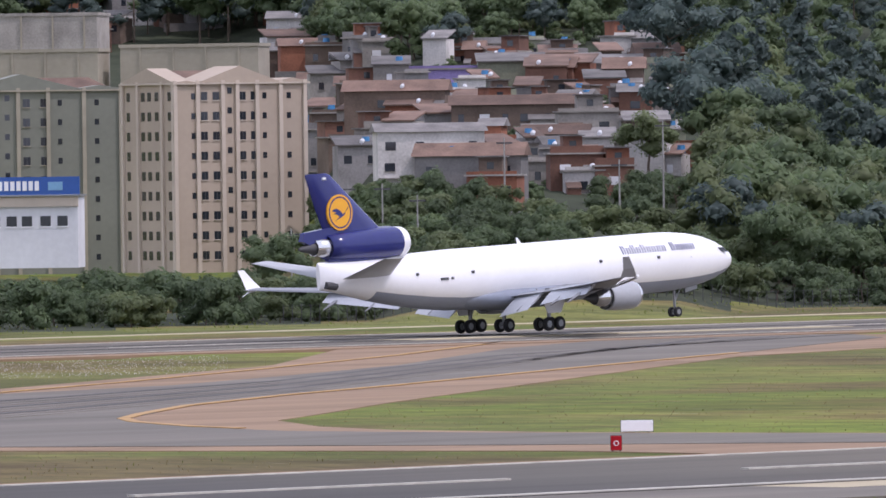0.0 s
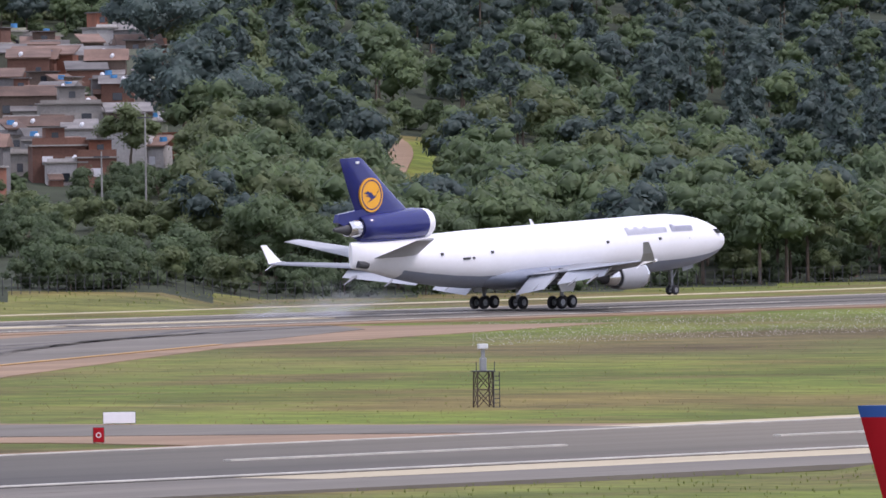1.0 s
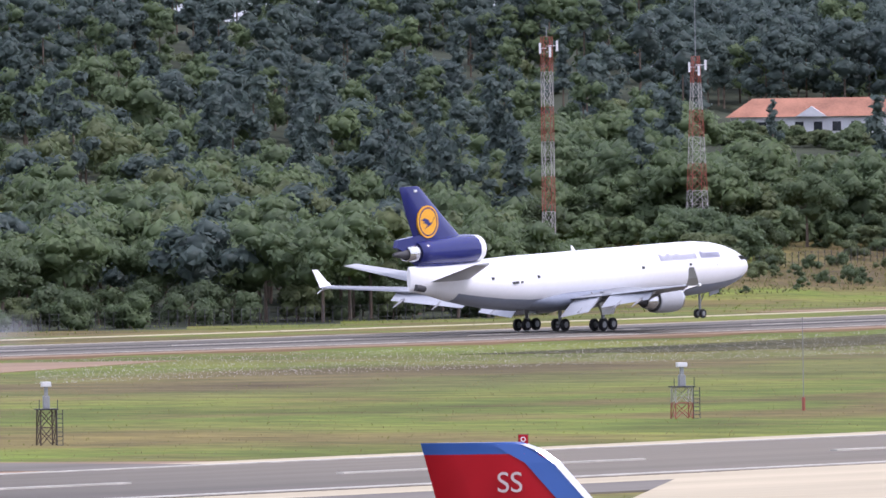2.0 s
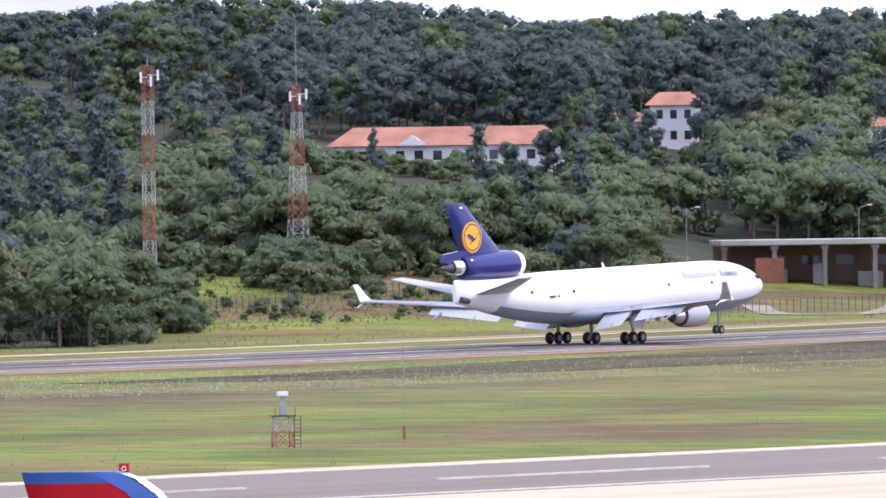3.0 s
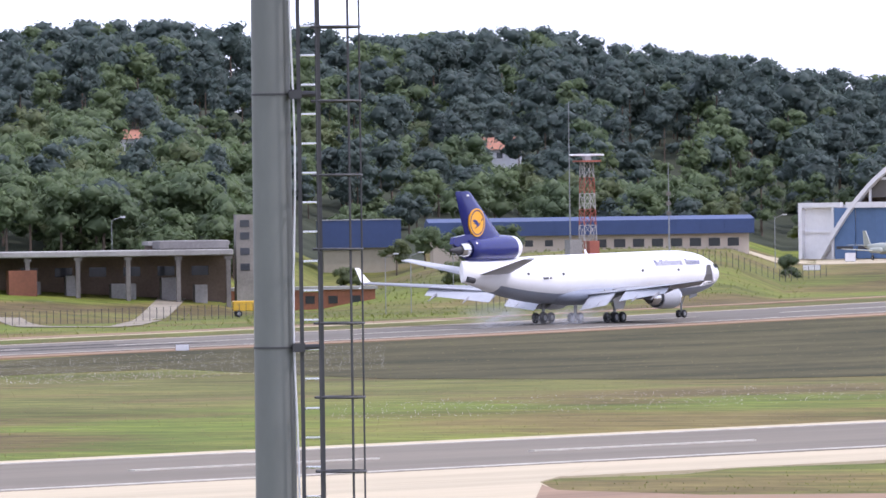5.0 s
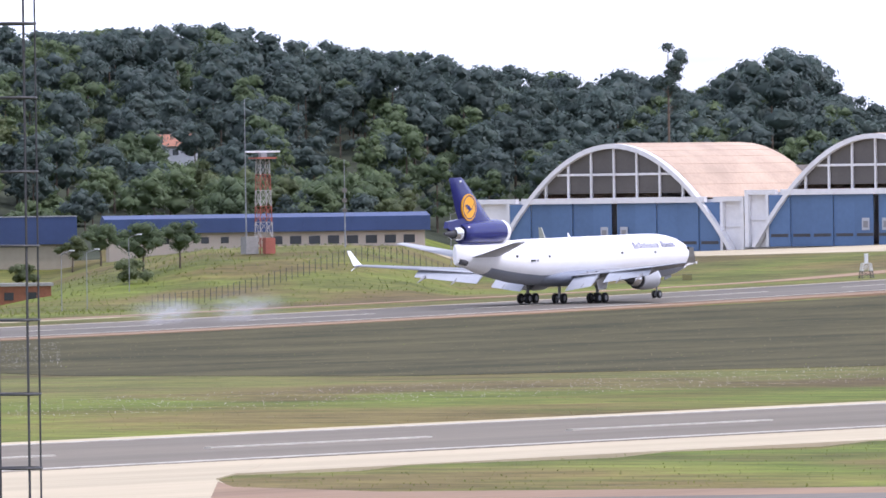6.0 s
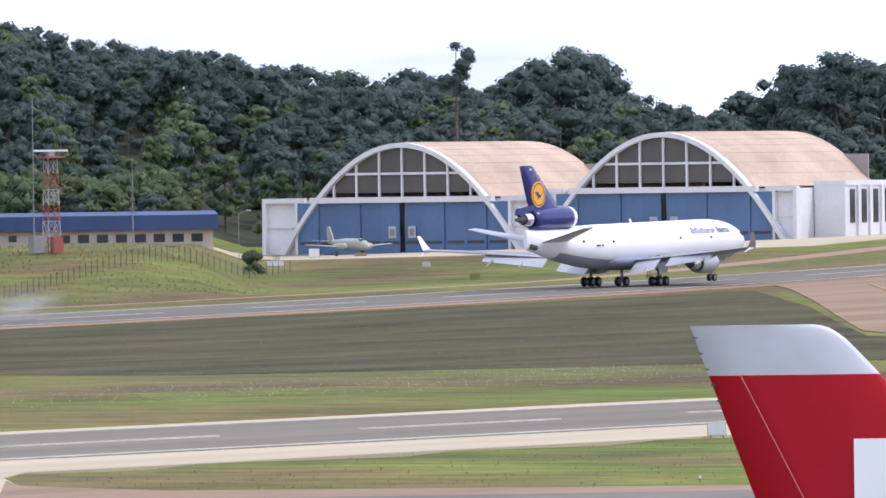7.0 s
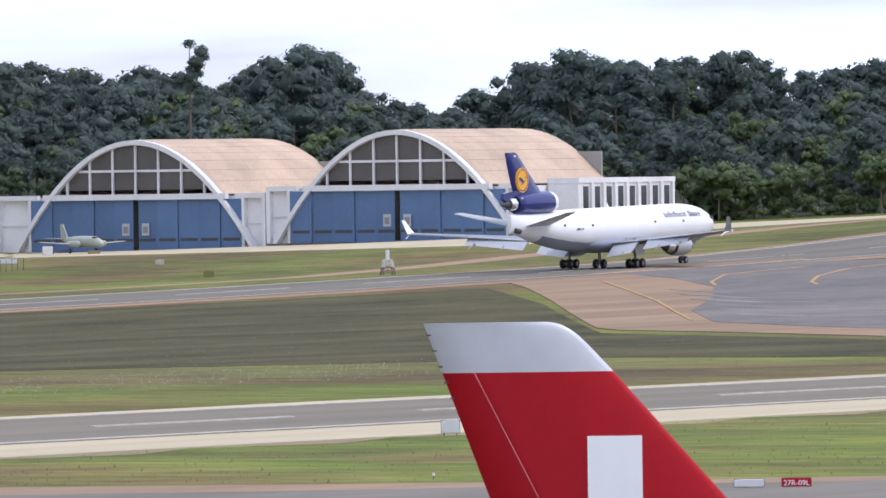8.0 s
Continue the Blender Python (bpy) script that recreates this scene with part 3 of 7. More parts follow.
def bogie(parent, name, x, y, top, pairs):
    bm = bmesh.new()
    rod(bm, (x, y, 0.75), (x, y, top), 0.19, 0.24, 10)
    rod(bm, (x - 0.1, y, 1.9), (x + 1.6, y, top), 0.08, n=6)
    rod(bm, (x, y, 1.7), (x, y * 0.72, top), 0.09, n=6)
    if pairs > 1:
        rod(bm, (x - 0.95, y, 0.69), (x + 0.95, y, 0.69), 0.17, n=8)
    for dx in ((-0.82, 0.82) if pairs > 1 else (0,)):
        rod(bm, (x + dx, y - 0.75, 0.69), (x + dx, y + 0.75, 0.69), 0.1, n=8)
    g = part(name, bm, STEEL, parent, "grey steel landing gear leg")
    for dx in ((-0.82, 0.82) if pairs > 1 else (0,)):
        for dy in (-0.62, 0.62):
            wheel_at(g, x + dx, y + dy, 0.69)
    return g


def wheel_at(g, x, y, z, r=0.69, w=0.5):
    wheel(g, x, y, z, r, w)


TAIL_GREY = shade("mid grey paint", (0.24, 0.24, 0.25), 0.45, 0, 0.2, 0.6)
PALE_SKIN = shade("pale grey skin", (0.4, 0.41, 0.43), 0.38, 0, 0.15, 0.6)
FLAP = shade("grey-white flap", (0.42, 0.44, 0.48), 0.4, 0, 0.15, 0.6)


def freighter():
    jet = new("cargo_jet")
    tagged(jet, "white three-engined cargo jet with navy tail landing on the runway", "airplane")
    UP = 0.6
    rings = [(31.0, 4.72, 0.06, 0.06), (30.85, 4.72, 0.4, 0.42), (30.4, 4.74, 0.85, 0.88), (29.5, 4.79, 1.4, 1.42), (28.3, 4.86, 1.9, 1.92), (26.7, 4.93, 2.36, 2.4), (24.8, 4.98, 2.7, 2.74), (22.5, 5.0, 2.92, 2.95),
             (20, 5.0, 3.01, 3.01), (14, 5.0, 3.01, 3.01), (8, 5.0, 3.01, 3.01), (2, 5.0, 3.01, 3.01), (-4, 5.0, 3.01, 3.01), (-9, 5.02, 3.0, 3.0), (-13, 5.25, 2.85, 2.76), (-17, 5.6, 2.5, 2.36), (-20.5, 6.0, 2.1, 2.0), (-23.0, 6.35, 1.5, 1.7), (-25.0, 6.58, 0.95, 1.5), (-26.6, 6.7, 0.4, 1.36), (-26.75, 6.7, 0.25, 1.3)]
    n = 40
    bm = bmesh.new()
    faces = loft(bm, [[(x, ry * math.sin(2 * math.pi * i / n), zc + rz * math.cos(2 * math.pi * i / n)) for i in range(n)] for x, zc, ry, rz in ((x if x < 14 else 14 + (x - 14) * 1.105, z + UP * (1.0 if x > -9 else 1.0 - 0.5 * step((-9 - x) / 14)), a, c) for x, z, a, c in rings)])
    body = part("fuselage", bm, WHITE, jet, "white fuselage with blue-grey belly", smooth=True)
    body.data.materials.append(BELLY)
    for k, p in enumerate(body.data.polygons):          # the belly colour follows the skin's lower panels
        if len(p.vertices) == 4 and k // n > 1 and 14 <= k % n <= 25 and p.center.x > -20:
            p.material_index = 1
    # wing-root fairing
    bm = tube([(11.5, 4.0, 0.6, 0.5), (9, 3.75, 2.6, 1.2), (4, 3.55, 3.25, 1.35), (-3, 3.55, 3.25, 1.3), (-8, 3.75, 2.2, 1.0), (-11.5, 4.0, 0.5, 0.4)], 24)
    part("belly_fairing", bm, BELLY, jet, smooth=True)
    for s in (1, -1):
        bm = bmesh.new()
        plate(bm, [(30.5, 5.55 + UP), (29.6, 5.62 + UP), (29.2, 6.05 + UP), (29.9, 6.05 + UP)], "y", s * 0.9, s * 1.86)
        part("cockpit_window", bm, GLASS, jet, "dark cockpit window")
    for x, z in ((19.0, 5.6), (-8.0, 5.7), (10.5, 5.7), (-15.5, 5.9)):
        part("service_port", boxed(x - 0.16, x + 0.16, -3.04 if x > -10 else -2.68, -2.4, z - 0.14 + UP, z + 0.14 + UP), DARK_GREY, jet, "small dark service port")
    bm = bmesh.new()
    plate(bm, [(2.3, 7.95 + UP), (1.7, 7.95 + UP), (1.55, 8.6 + UP), (1.75, 8.6 + UP)], "y", -0.05, 0.05)
    part("blade_antenna", bm, WHITE, jet)
    # airline name as plain dark bars: a word of nine strokes and a word of five
    for k in range(14):
        x = 14.0 + 0.74 * k + (0.6 if k > 8 else 0)
        h = 0.95 if k in (0, 2, 4, 9) else 0.66
        for dx, w in ((0, 0.12), (0.36, 0.1)):
            rows = []
            for i in range(5):
                a = 0.40 + (h / 3.01) * i / 4
                rad = 3.05 - max(0.0, x - 22.5) * 0.04
                py, pz = -rad * math.cos(a), 5 + UP + rad * math.sin(a)
                rows.append([(x + dx, py, pz), (x + dx + w, py, pz), (x + dx + w, py + 0.03, pz - 0.02), (x + dx, py + 0.03, pz - 0.02)])
            bm = bmesh.new()
            loft(bm, rows)
            part("lettering_bar", bm, NAVY, jet, "navy lettering stroke")
    for x, w in ((-10.9, 0.3), (-12.0, 1.0)):
        part("marking_bar", boxed(x - w / 2, x + w / 2, -2.99, -2.6, 5.75, 5.98), DARK_GREY, jet, "small dark marking")
    for x, z, w in ((25.2, 5.6, 0.7), (23.9, 5.75, 0.35)):
        part("marking_bar", boxed(x - w / 2, x + w / 2, -2.62 if x > 25 else -2.84, -2.2, z, z + 0.25), DARK_GREY, jet, "small dark marking")
    # wings
    for s in (1, -1):
        bm = wing_loft([(10.5, s * 2.2, 3.5, 13.4), (5.0, s * 8.2, 3.95, 8.6), (-2.4, s * 17.5, 4.7, 5.0), (-8.6, s * 25.2, 5.35, 2.8)])
        w = part("wing", bm, GREY_PAINT, jet, "grey swept wing", smooth=True)
        bm = bmesh.new()
        loft(bm, [[(-8.6 - a - u * c, s * (25.2 + o), 5.35 + h), (-8.6 - a - u * c, s * (25.2 + o + 0.12), 5.35 + h)][0:2] + [(-8.6 - a - c, s * (25.2 + o + 0.06), 5.35 + h)] for a, o, h, u, c in ((0.2, 0.0, 0, 0, 2.2), (0.9, 0.4, 0.8, 0, 1.5), (1.9, 0.75, 2.0, 0, 0.85))])
        part("winglet", bm, WHITE if s > 0 else TAIL_GREY, w, "slender upright winglet")
        bm = bmesh.new()
        plate(bm, [(-8.9, 5.3), (-10.4, 5.35), (-11.6, 4.75), (-11.0, 5.0)], "y", s * 25.15, s * 25.3)
        part("lower_winglet", bm, WHITE, w, "small white lower winglet")
        part("tip_light", boxed(-8.9, -8.5, min(s * 25.2, s * 25.5), max(s * 25.2, s * 25.5), 5.2, 5.5, 0.06), WHITE, w)
        # slat, inboard and outboard flaps (lowered), spoiler panels
        loftpts = [(11.2, s * 3.3, 3.3, 1.2), (5.7, s * 8.2, 3.7, 1.1), (-1.8, s * 17.5, 4.5, 0.85), (-7.9, s * 24.6, 5.15, 0.65)]
        part("slat", wing_loft(loftpts, 0.2), GREY_PAINT, w, smooth=True)
        for (xa, ya, za), (xb, yb, zb), ca, cb in (((-2.2, 3.4, 3.6), (-3.0, 7.6, 3.95), 3.5, 3.0), ((-3.7, 9.6, 4.15), (-6.5, 17.8, 4.75), 2.5, 1.8)):
            bm = bmesh.new()
            rows = []
            for x, y, z, c in ((xa, ya, za, ca), (xb, yb, zb, cb)):
                dx, dz = math.cos(radians(33)) * c, math.sin(radians(33)) * c
                rows.append([(x, s * y, z + 0.16), (x - dx * 0.5, s * y, z - dz * 0.5 + 0.12), (x - dx, s * y, z - dz), (x - dx * 0.5, s * y, z - dz * 0.5 - 0.12), (x, s * y, z - 0.16)])
            loft(bm, rows)
            part("flap", bm, FLAP, w, "pale lowered flap")
        for x, y, z in ((-3.0, 6.0, 3.5), (-5.2, 12.5, 4.0), (-7.0, 16.5, 4.3)):
            bm = bmesh.new()
            loft(bm, [[(x + a, s * (y - r), z - h), (x + a, s * y, z - h - r), (x + a, s * (y + r), z - h), (x + a, s * y, z - h + r)] for a, h, r in ((3.0, 0.15, 0.05), (1.2, 0.35, 0.24), (-0.8, 0.6, 0.22), (-2.3, 1.25, 0.05))])
            part("flap_track_fairing", bm, GREY_PAINT, w)
        # engine under the wing
        e = nacelle(jet, 9.2, 1.9, s * 8.35, 2.95, 1.42, PALE_SKIN, cowl=((0.05, 0.93), (0.14, 1.0), (0.38, 1.0), (0.56, 0.92), (0.58, 0.9), (0.58, 0.82), (0.4, 0.84)),
                    core=((0.5, 0.74), (0.58, 0.72), (0.7, 0.62), (0.8, 0.5), (0.8, 0.42), (0.6, 0.42)), cone=((0.62, 0.46), (0.8, 0.4), (1.0, 0.04)))
        bm = bmesh.new()
        plate(bm, [(8.0, 4.2), (4.0, 4.3), (0.5, 3.9), (1.5, 3.4), (3.5, 3.4), (6.8, 3.95)], "y", s * 8.1, s * 8.6)
        part("pylon", bm, GREY_PAINT, e)
        bogie(jet, "main_gear", 0.0, s * 5.3, 4.2, 2)
        bm = bmesh.new()
        plate(bm, [(-0.9, 1.75), (1.0, 1.75), (2.0, 3.4), (-1.6, 3.4)], "y", s * 5.95, s * 6.02)
        part("gear_door", bm, WHITE, jet, "white gear door")
        # tailplane
        bm = wing_loft([(-18.0, s * 1.3, 6.6, 6.6), (-24.0, s * 9.0, 8.5, 2.7)], 0.085)
        part("tailplane", bm, PALE_SKIN, jet, "pale grey tailplane", smooth=True)
    bogie(jet, "centre_gear", -0.8, 0.0, 3.4, 1)
    # nose gear
    bm = bmesh.new()
    rod(bm, (24.2, 0, 0.5), (24.2, 0, 3.8), 0.13, n=8)
    rod(bm, (24.1, 0, 1.4), (25.8, 0, 3.6), 0.07, n=6)
    rod(bm, (24.2, -0.5, 0.52), (24.2, 0.5, 0.52), 0.08, n=8)
    plate(bm, [(25.2, 2.4), (27.0, 2.7), (27.0, 3.7), (25.2, 3.7)], "y", -0.65, -0.6)
    g = part("nose_gear", bm, STEEL, jet, "grey nose gear leg")
    for dy in (-0.4, 0.4):
        wheel_at(g, 24.2, dy, 0.52, 0.52, 0.36)
    # tail engine, its base and the fin
    e = nacelle(jet, -14.9, -29.2, 0.0, 9.75, 1.62, NAVY, "tail_engine", cowl=((0.07, 0.95), (0.13, 1.0), (0.25, 1.0), (0.45, 0.93), (0.62, 0.84), (0.74, 0.74), (0.74, 0.66), (0.5, 0.7)),
                core=((0.6, 0.6), (0.76, 0.58), (0.86, 0.5), (0.86, 0.42), (0.7, 0.4)), cone=((0.72, 0.38), (0.88, 0.34), (1.0, 0.1)), lip=WHITE)
    bm = bmesh.new()
    loft(bm, [[(x, -w, z0), (x, -w * 0.8, z1), (x, w * 0.8, z1), (x, w, z0)] for x, z0, z1, w in ((-15.5, 7.6, 8.6, 0.45), (-17.5, 7.3, 8.9, 0.8), (-22, 7.1, 9.0, 0.8), (-25.4, 6.9, 9.0, 0.3))])
    part("engine_base", bm, NAVY, e, smooth=False)
    prof = [(0, 0), (0.05, 0.35), (0.3, 0.6), (0.65, 0.4), (1, 0.03), (1, -0.03), (0.65, -0.4), (0.3, -0.6), (0.05, -0.35)]
    bm = bmesh.new()
    loft(bm, [[(x - u * c, w * c * 0.1, z) for u, w in prof] for x, z, c in ((-16.6, 10.4, 8.9), (-17.9, 11.4, 7.8), (-20.6, 13.6, 6.1), (-24.3, 16.75, 3.5), (-24.8, 16.95, 2.9))])
    fin = part("fin", bm, NAVY, jet, "navy fin with yellow-orange disc", smooth=True)
    bm = bmesh.new()
    plate(bm, [(-19.5, 10.2), (-19.5, 11.6), (-24.0, 11.75), (-28.6, 11.3), (-28.9, 10.5), (-27.5, 9.9)], "y", -0.3, 0.3)
    part("lower_rudder", bm, NAVY, fin, "navy lower rudder fairing")
    part("fin_light", boxed(-25.6, -25.1, -0.3, -0.1, 16.3, 16.55, 0.05), WHITE, fin)
    bm = bmesh.new()
    rod(bm, (-24.9, -0.5, 5.95), (-26.3, -0.5, 6.1), 0.42, 0.36, 12)
    part("auxiliary_exhaust", bm, DARK_GREY, jet, "dark exhaust pipe in the tail cone")
    for s in (1, -1):
        bm = bmesh.new()
        rod(bm, (-23.6, s * 0.2, 13.05), (-23.6, s * 0.42, 13.05), 1.75, n=32)
        part("disc", bm, ORANGE, fin, "yellow-orange round emblem")
        bm = bmesh.new()
        n = 32
        loft(bm, [[(-23.6 + a * math.cos(2 * math.pi * i / n), s * y, 13.05 + a * math.sin(2 * math.pi * i / n)) for i in range(n)] for a, y in ((1.42, 0.422), (1.42, 0.44), (1.56, 0.44), (1.56, 0.422))], cap=False)
        part("ring", bm, NAVY, fin)
        bm = bmesh.new()
        plate(bm, [(x + 1.3, z - 0.5) for x, z in ((-26.1, 13.75), (-25.5, 13.95), (-24.9, 13.75), (-24.6, 13.42), (-24.2, 13.5), (-23.75, 13.95), (-23.7, 14.05), (-23.85, 13.98), (-24.3, 13.3), (-24.8, 13.05), (-25.6, 12.75), (-25.0, 13.15), (-25.3, 13.35), (-25.9, 13.45), (-25.4, 13.55))], "y", s * 0.422, s * 0.445)
        part("emblem", bm, NAVY, fin, "navy stroke on the disc")
    return jet


JET = freighter()


# ---- parked airliners whose fins stand up in front ----
def parked_jet(name, label, b, dist, top, le, cap, tip_mat, body_mat, scale):
    """A parked airliner, nose to the right; le and cap shape its fin."""
    x, y = spot(b, dist)
    ob = new(name)
    ob.matrix_basis = pose(x, y, land(x, y), 0, 0, -math.degrees(heading(b)))
    tagged(ob, label, "airplane")
    z = top
    prof = [(0, 0), (0.01, 0.16), (0.04, 0.3), (0.1, 0.42), (0.2, 0.53), (0.35, 0.58), (0.5, 0.52), (0.75, 0.3), (1, 0.03), (1, -0.03), (0.75, -0.3), (0.5, -0.52), (0.35, -0.58), (0.2, -0.53), (0.1, -0.42), (0.04, -0.3), (0.01, -0.16)]
    def ring(h):
        lead, trail = le(h)
        c = lead - trail
        return [(lead - u * c, w * 0.22, z - h) for u, w in prof]
    hs = [0.0, 0.02, 0.06, 0.14, 0.25, 0.4, cap, 1.3, 2.0, 3.0, 4.5, 6.5, 8.0]
    hs = sorted(set(hs))
    bm = bmesh.new()
    loft(bm, [ring(h) for h in hs if h <= cap])
    part("fin_cap", bm, tip_mat, ob, smooth=True)
    bm = bmesh.new()
    loft(bm, [ring(h) for h in hs if h >= cap])
    fin = part("fin", bm, body_mat, ob, smooth=True)
    fz = z - 8.0
    l0, t0 = le(8.0)
    bm = tube([(l0 + 44, fz - 3.2, 0.1, 0.1), (l0 + 42.5, fz - 3.0, 1.1, 1.1), (l0 + 39, fz - 2.7, 2.2, 2.2), (l0 + 34, fz - 2.6, 2.7, 2.7), (l0 + 3, fz - 2.6, 2.7, 2.7), (t0, fz - 1.7, 1.6, 1.6), (t0 - 5, fz - 0.9, 0.3, 0.3)], 24)
    part("fuselage", bm, WHITE, ob, smooth=True)
    for s in (1, -1):
        part("wing", wing_loft([(l0 + 26, s * 2.0, fz - 4.0, 9.0), (l0 + 10, s * 24, fz - 2.6, 2.2)]), GREY_PAINT, ob, smooth=True)
        part("tailplane", wing_loft([(t0 + 4, s * 1.0, fz - 1.2, 4.2), (t0 - 1, s * 8.5, fz - 0.4, 1.8)]), GREY_PAINT, ob, smooth=True)
        part("engine", tube([(l0 + 26, fz - 5.3, 1.2, 1.2), (l0 + 24, fz - 5.3, 1.4, 1.4), (l0 + 21, fz - 5.3, 0.8, 0.8)], 16), WHITE, ob).location = (0, s * 8, 0)
        bm = bmesh.new()
        rod(bm, (l0 + 17, s * 3.2, 0.6), (l0 + 17, s * 3.2, fz - 4.4), 0.16, n=8)
        g = part("main_gear", bm, STEEL, ob)
        wheel(g, l0 + 17, s * 3.2 + 0.4, 0.55, 0.55, 0.4)
        wheel(g, l0 + 17, s * 3.2 - 0.4, 0.55, 0.55, 0.4)
    bm = bmesh.new()
    rod(bm, (l0 + 38, 0, 0.4), (l0 + 38, 0, fz - 4.6), 0.12, n=8)
    g = part("nose_gear", bm, STEEL, ob)
    wheel(g, l0 + 38, 0.25, 0.45, 0.45, 0.3)
    return ob, fin, z


def fin_text(parent, body, x, y, z, size, material, name="lettering"):
    cu = bpy.data.curves.new(name, "FONT")
    cu.body, cu.size, cu.extrude = body, size, 0.004
    tmp = bpy.data.objects.new(name, cu)
    me = bpy.data.meshes.new_from_object(tmp)
    bpy.data.objects.remove(tmp)
    ob = part(name, me, material, parent)
    ob.matrix_basis = pose(x, y, z, 90, 0, 0)
    return ob


def swiss_edges(h):
    # the top is flat, rounds off and then runs down to the right
    lead = float(np.interp(h, (0, 0.02, 0.06, 0.14, 0.25, 0.4, 0.85, 3.0, 8.0), (0.85, 0.98, 1.10, 1.24, 1.38, 1.53, 1.95, 3.82, 8.17)))
    return lead, -1.27 + h * 0.365


jet_a, fin_a, za = parked_jet("red_finned_airliner", "parked airliner with red fin and white fin cap", 6018, 200, 16.38, swiss_edges, 0.85, shade("grey-white fin cap", (0.55, 0.56, 0.60), 0.35, 0, 0.12, 0.6), RED, 1)
part("cross", boxed(1.49, 2.42, -0.14, -0.06, za - 4.6, za - 1.95), WHITE, fin_a, "white painted cross arm")
for i in range(5):
    h = 0.2 + 0.27 * i
    part("static_wick", boxed(-1.30 + 0.365 * h, -1.22 + 0.365 * h, -0.012, 0.012, za - h - 0.012, za - h + 0.012), DARK_GREY, fin_a)
for x0, z0, x1, z1 in ((-0.42, -0.85, 0.75, -3.2),):
    bm = bmesh.new()
    rod(bm, (x0, -0.122, za + z0), (x1, -0.122, za + z1), 0.012, n=4)
    part("panel_seam", bm, shade("seam grey", (0.5, 0.12, 0.12), 0.5), fin_a)


def tam_edges(h):
    lead = 0.82 - 0.32 * max(0.0, 1 - h / 0.25) ** 2 + max(0.0, h - 0.05) * 0.86
    return lead, -0.97 + h * 0.26


jet_b, fin_b, zb = parked_jet("blue_edged_airliner", "parked airliner with red fin edged in blue", 2548, 170, 14.93, tam_edges, 0.17, BLUE, RED, 1)
bm = bmesh.new()
loft(bm, [[(tam_edges(h)[0] - 0.10, -0.1, zb - h), (tam_edges(h)[0] - 0.5, -0.135, zb - h), (tam_edges(h)[0] - 0.5, -0.04, zb - h), (tam_edges(h)[0] - 0.10, -0.02, zb - h)] for h in (0.03, 0.3, 1.0, 2.0, 4.0)])
part("blue_band", bm, BLUE, fin_b, "blue band along the leading edge")
bm = bmesh.new()
loft(bm, [[(tam_edges(h)[0] + 0.02, -0.05, zb - h), (tam_edges(h)[0] - 0.1, -0.108, zb - h), (tam_edges(h)[0] - 0.1, 0.108, zb - h), (tam_edges(h)[0] + 0.02, 0.05, zb - h)] for h in (0.03, 0.12, 0.3, 1.0, 2.0, 4.0)])
part("leading_edge", bm, CHROME, fin_b, "bare metal leading edge")
fin_text(fin_b, "SS", 0.12, -0.142, zb - 0.72, 0.42, shade("faded pink-white paint", (0.58, 0.47, 0.47), 0.5, 0, 0.1, 1.0))


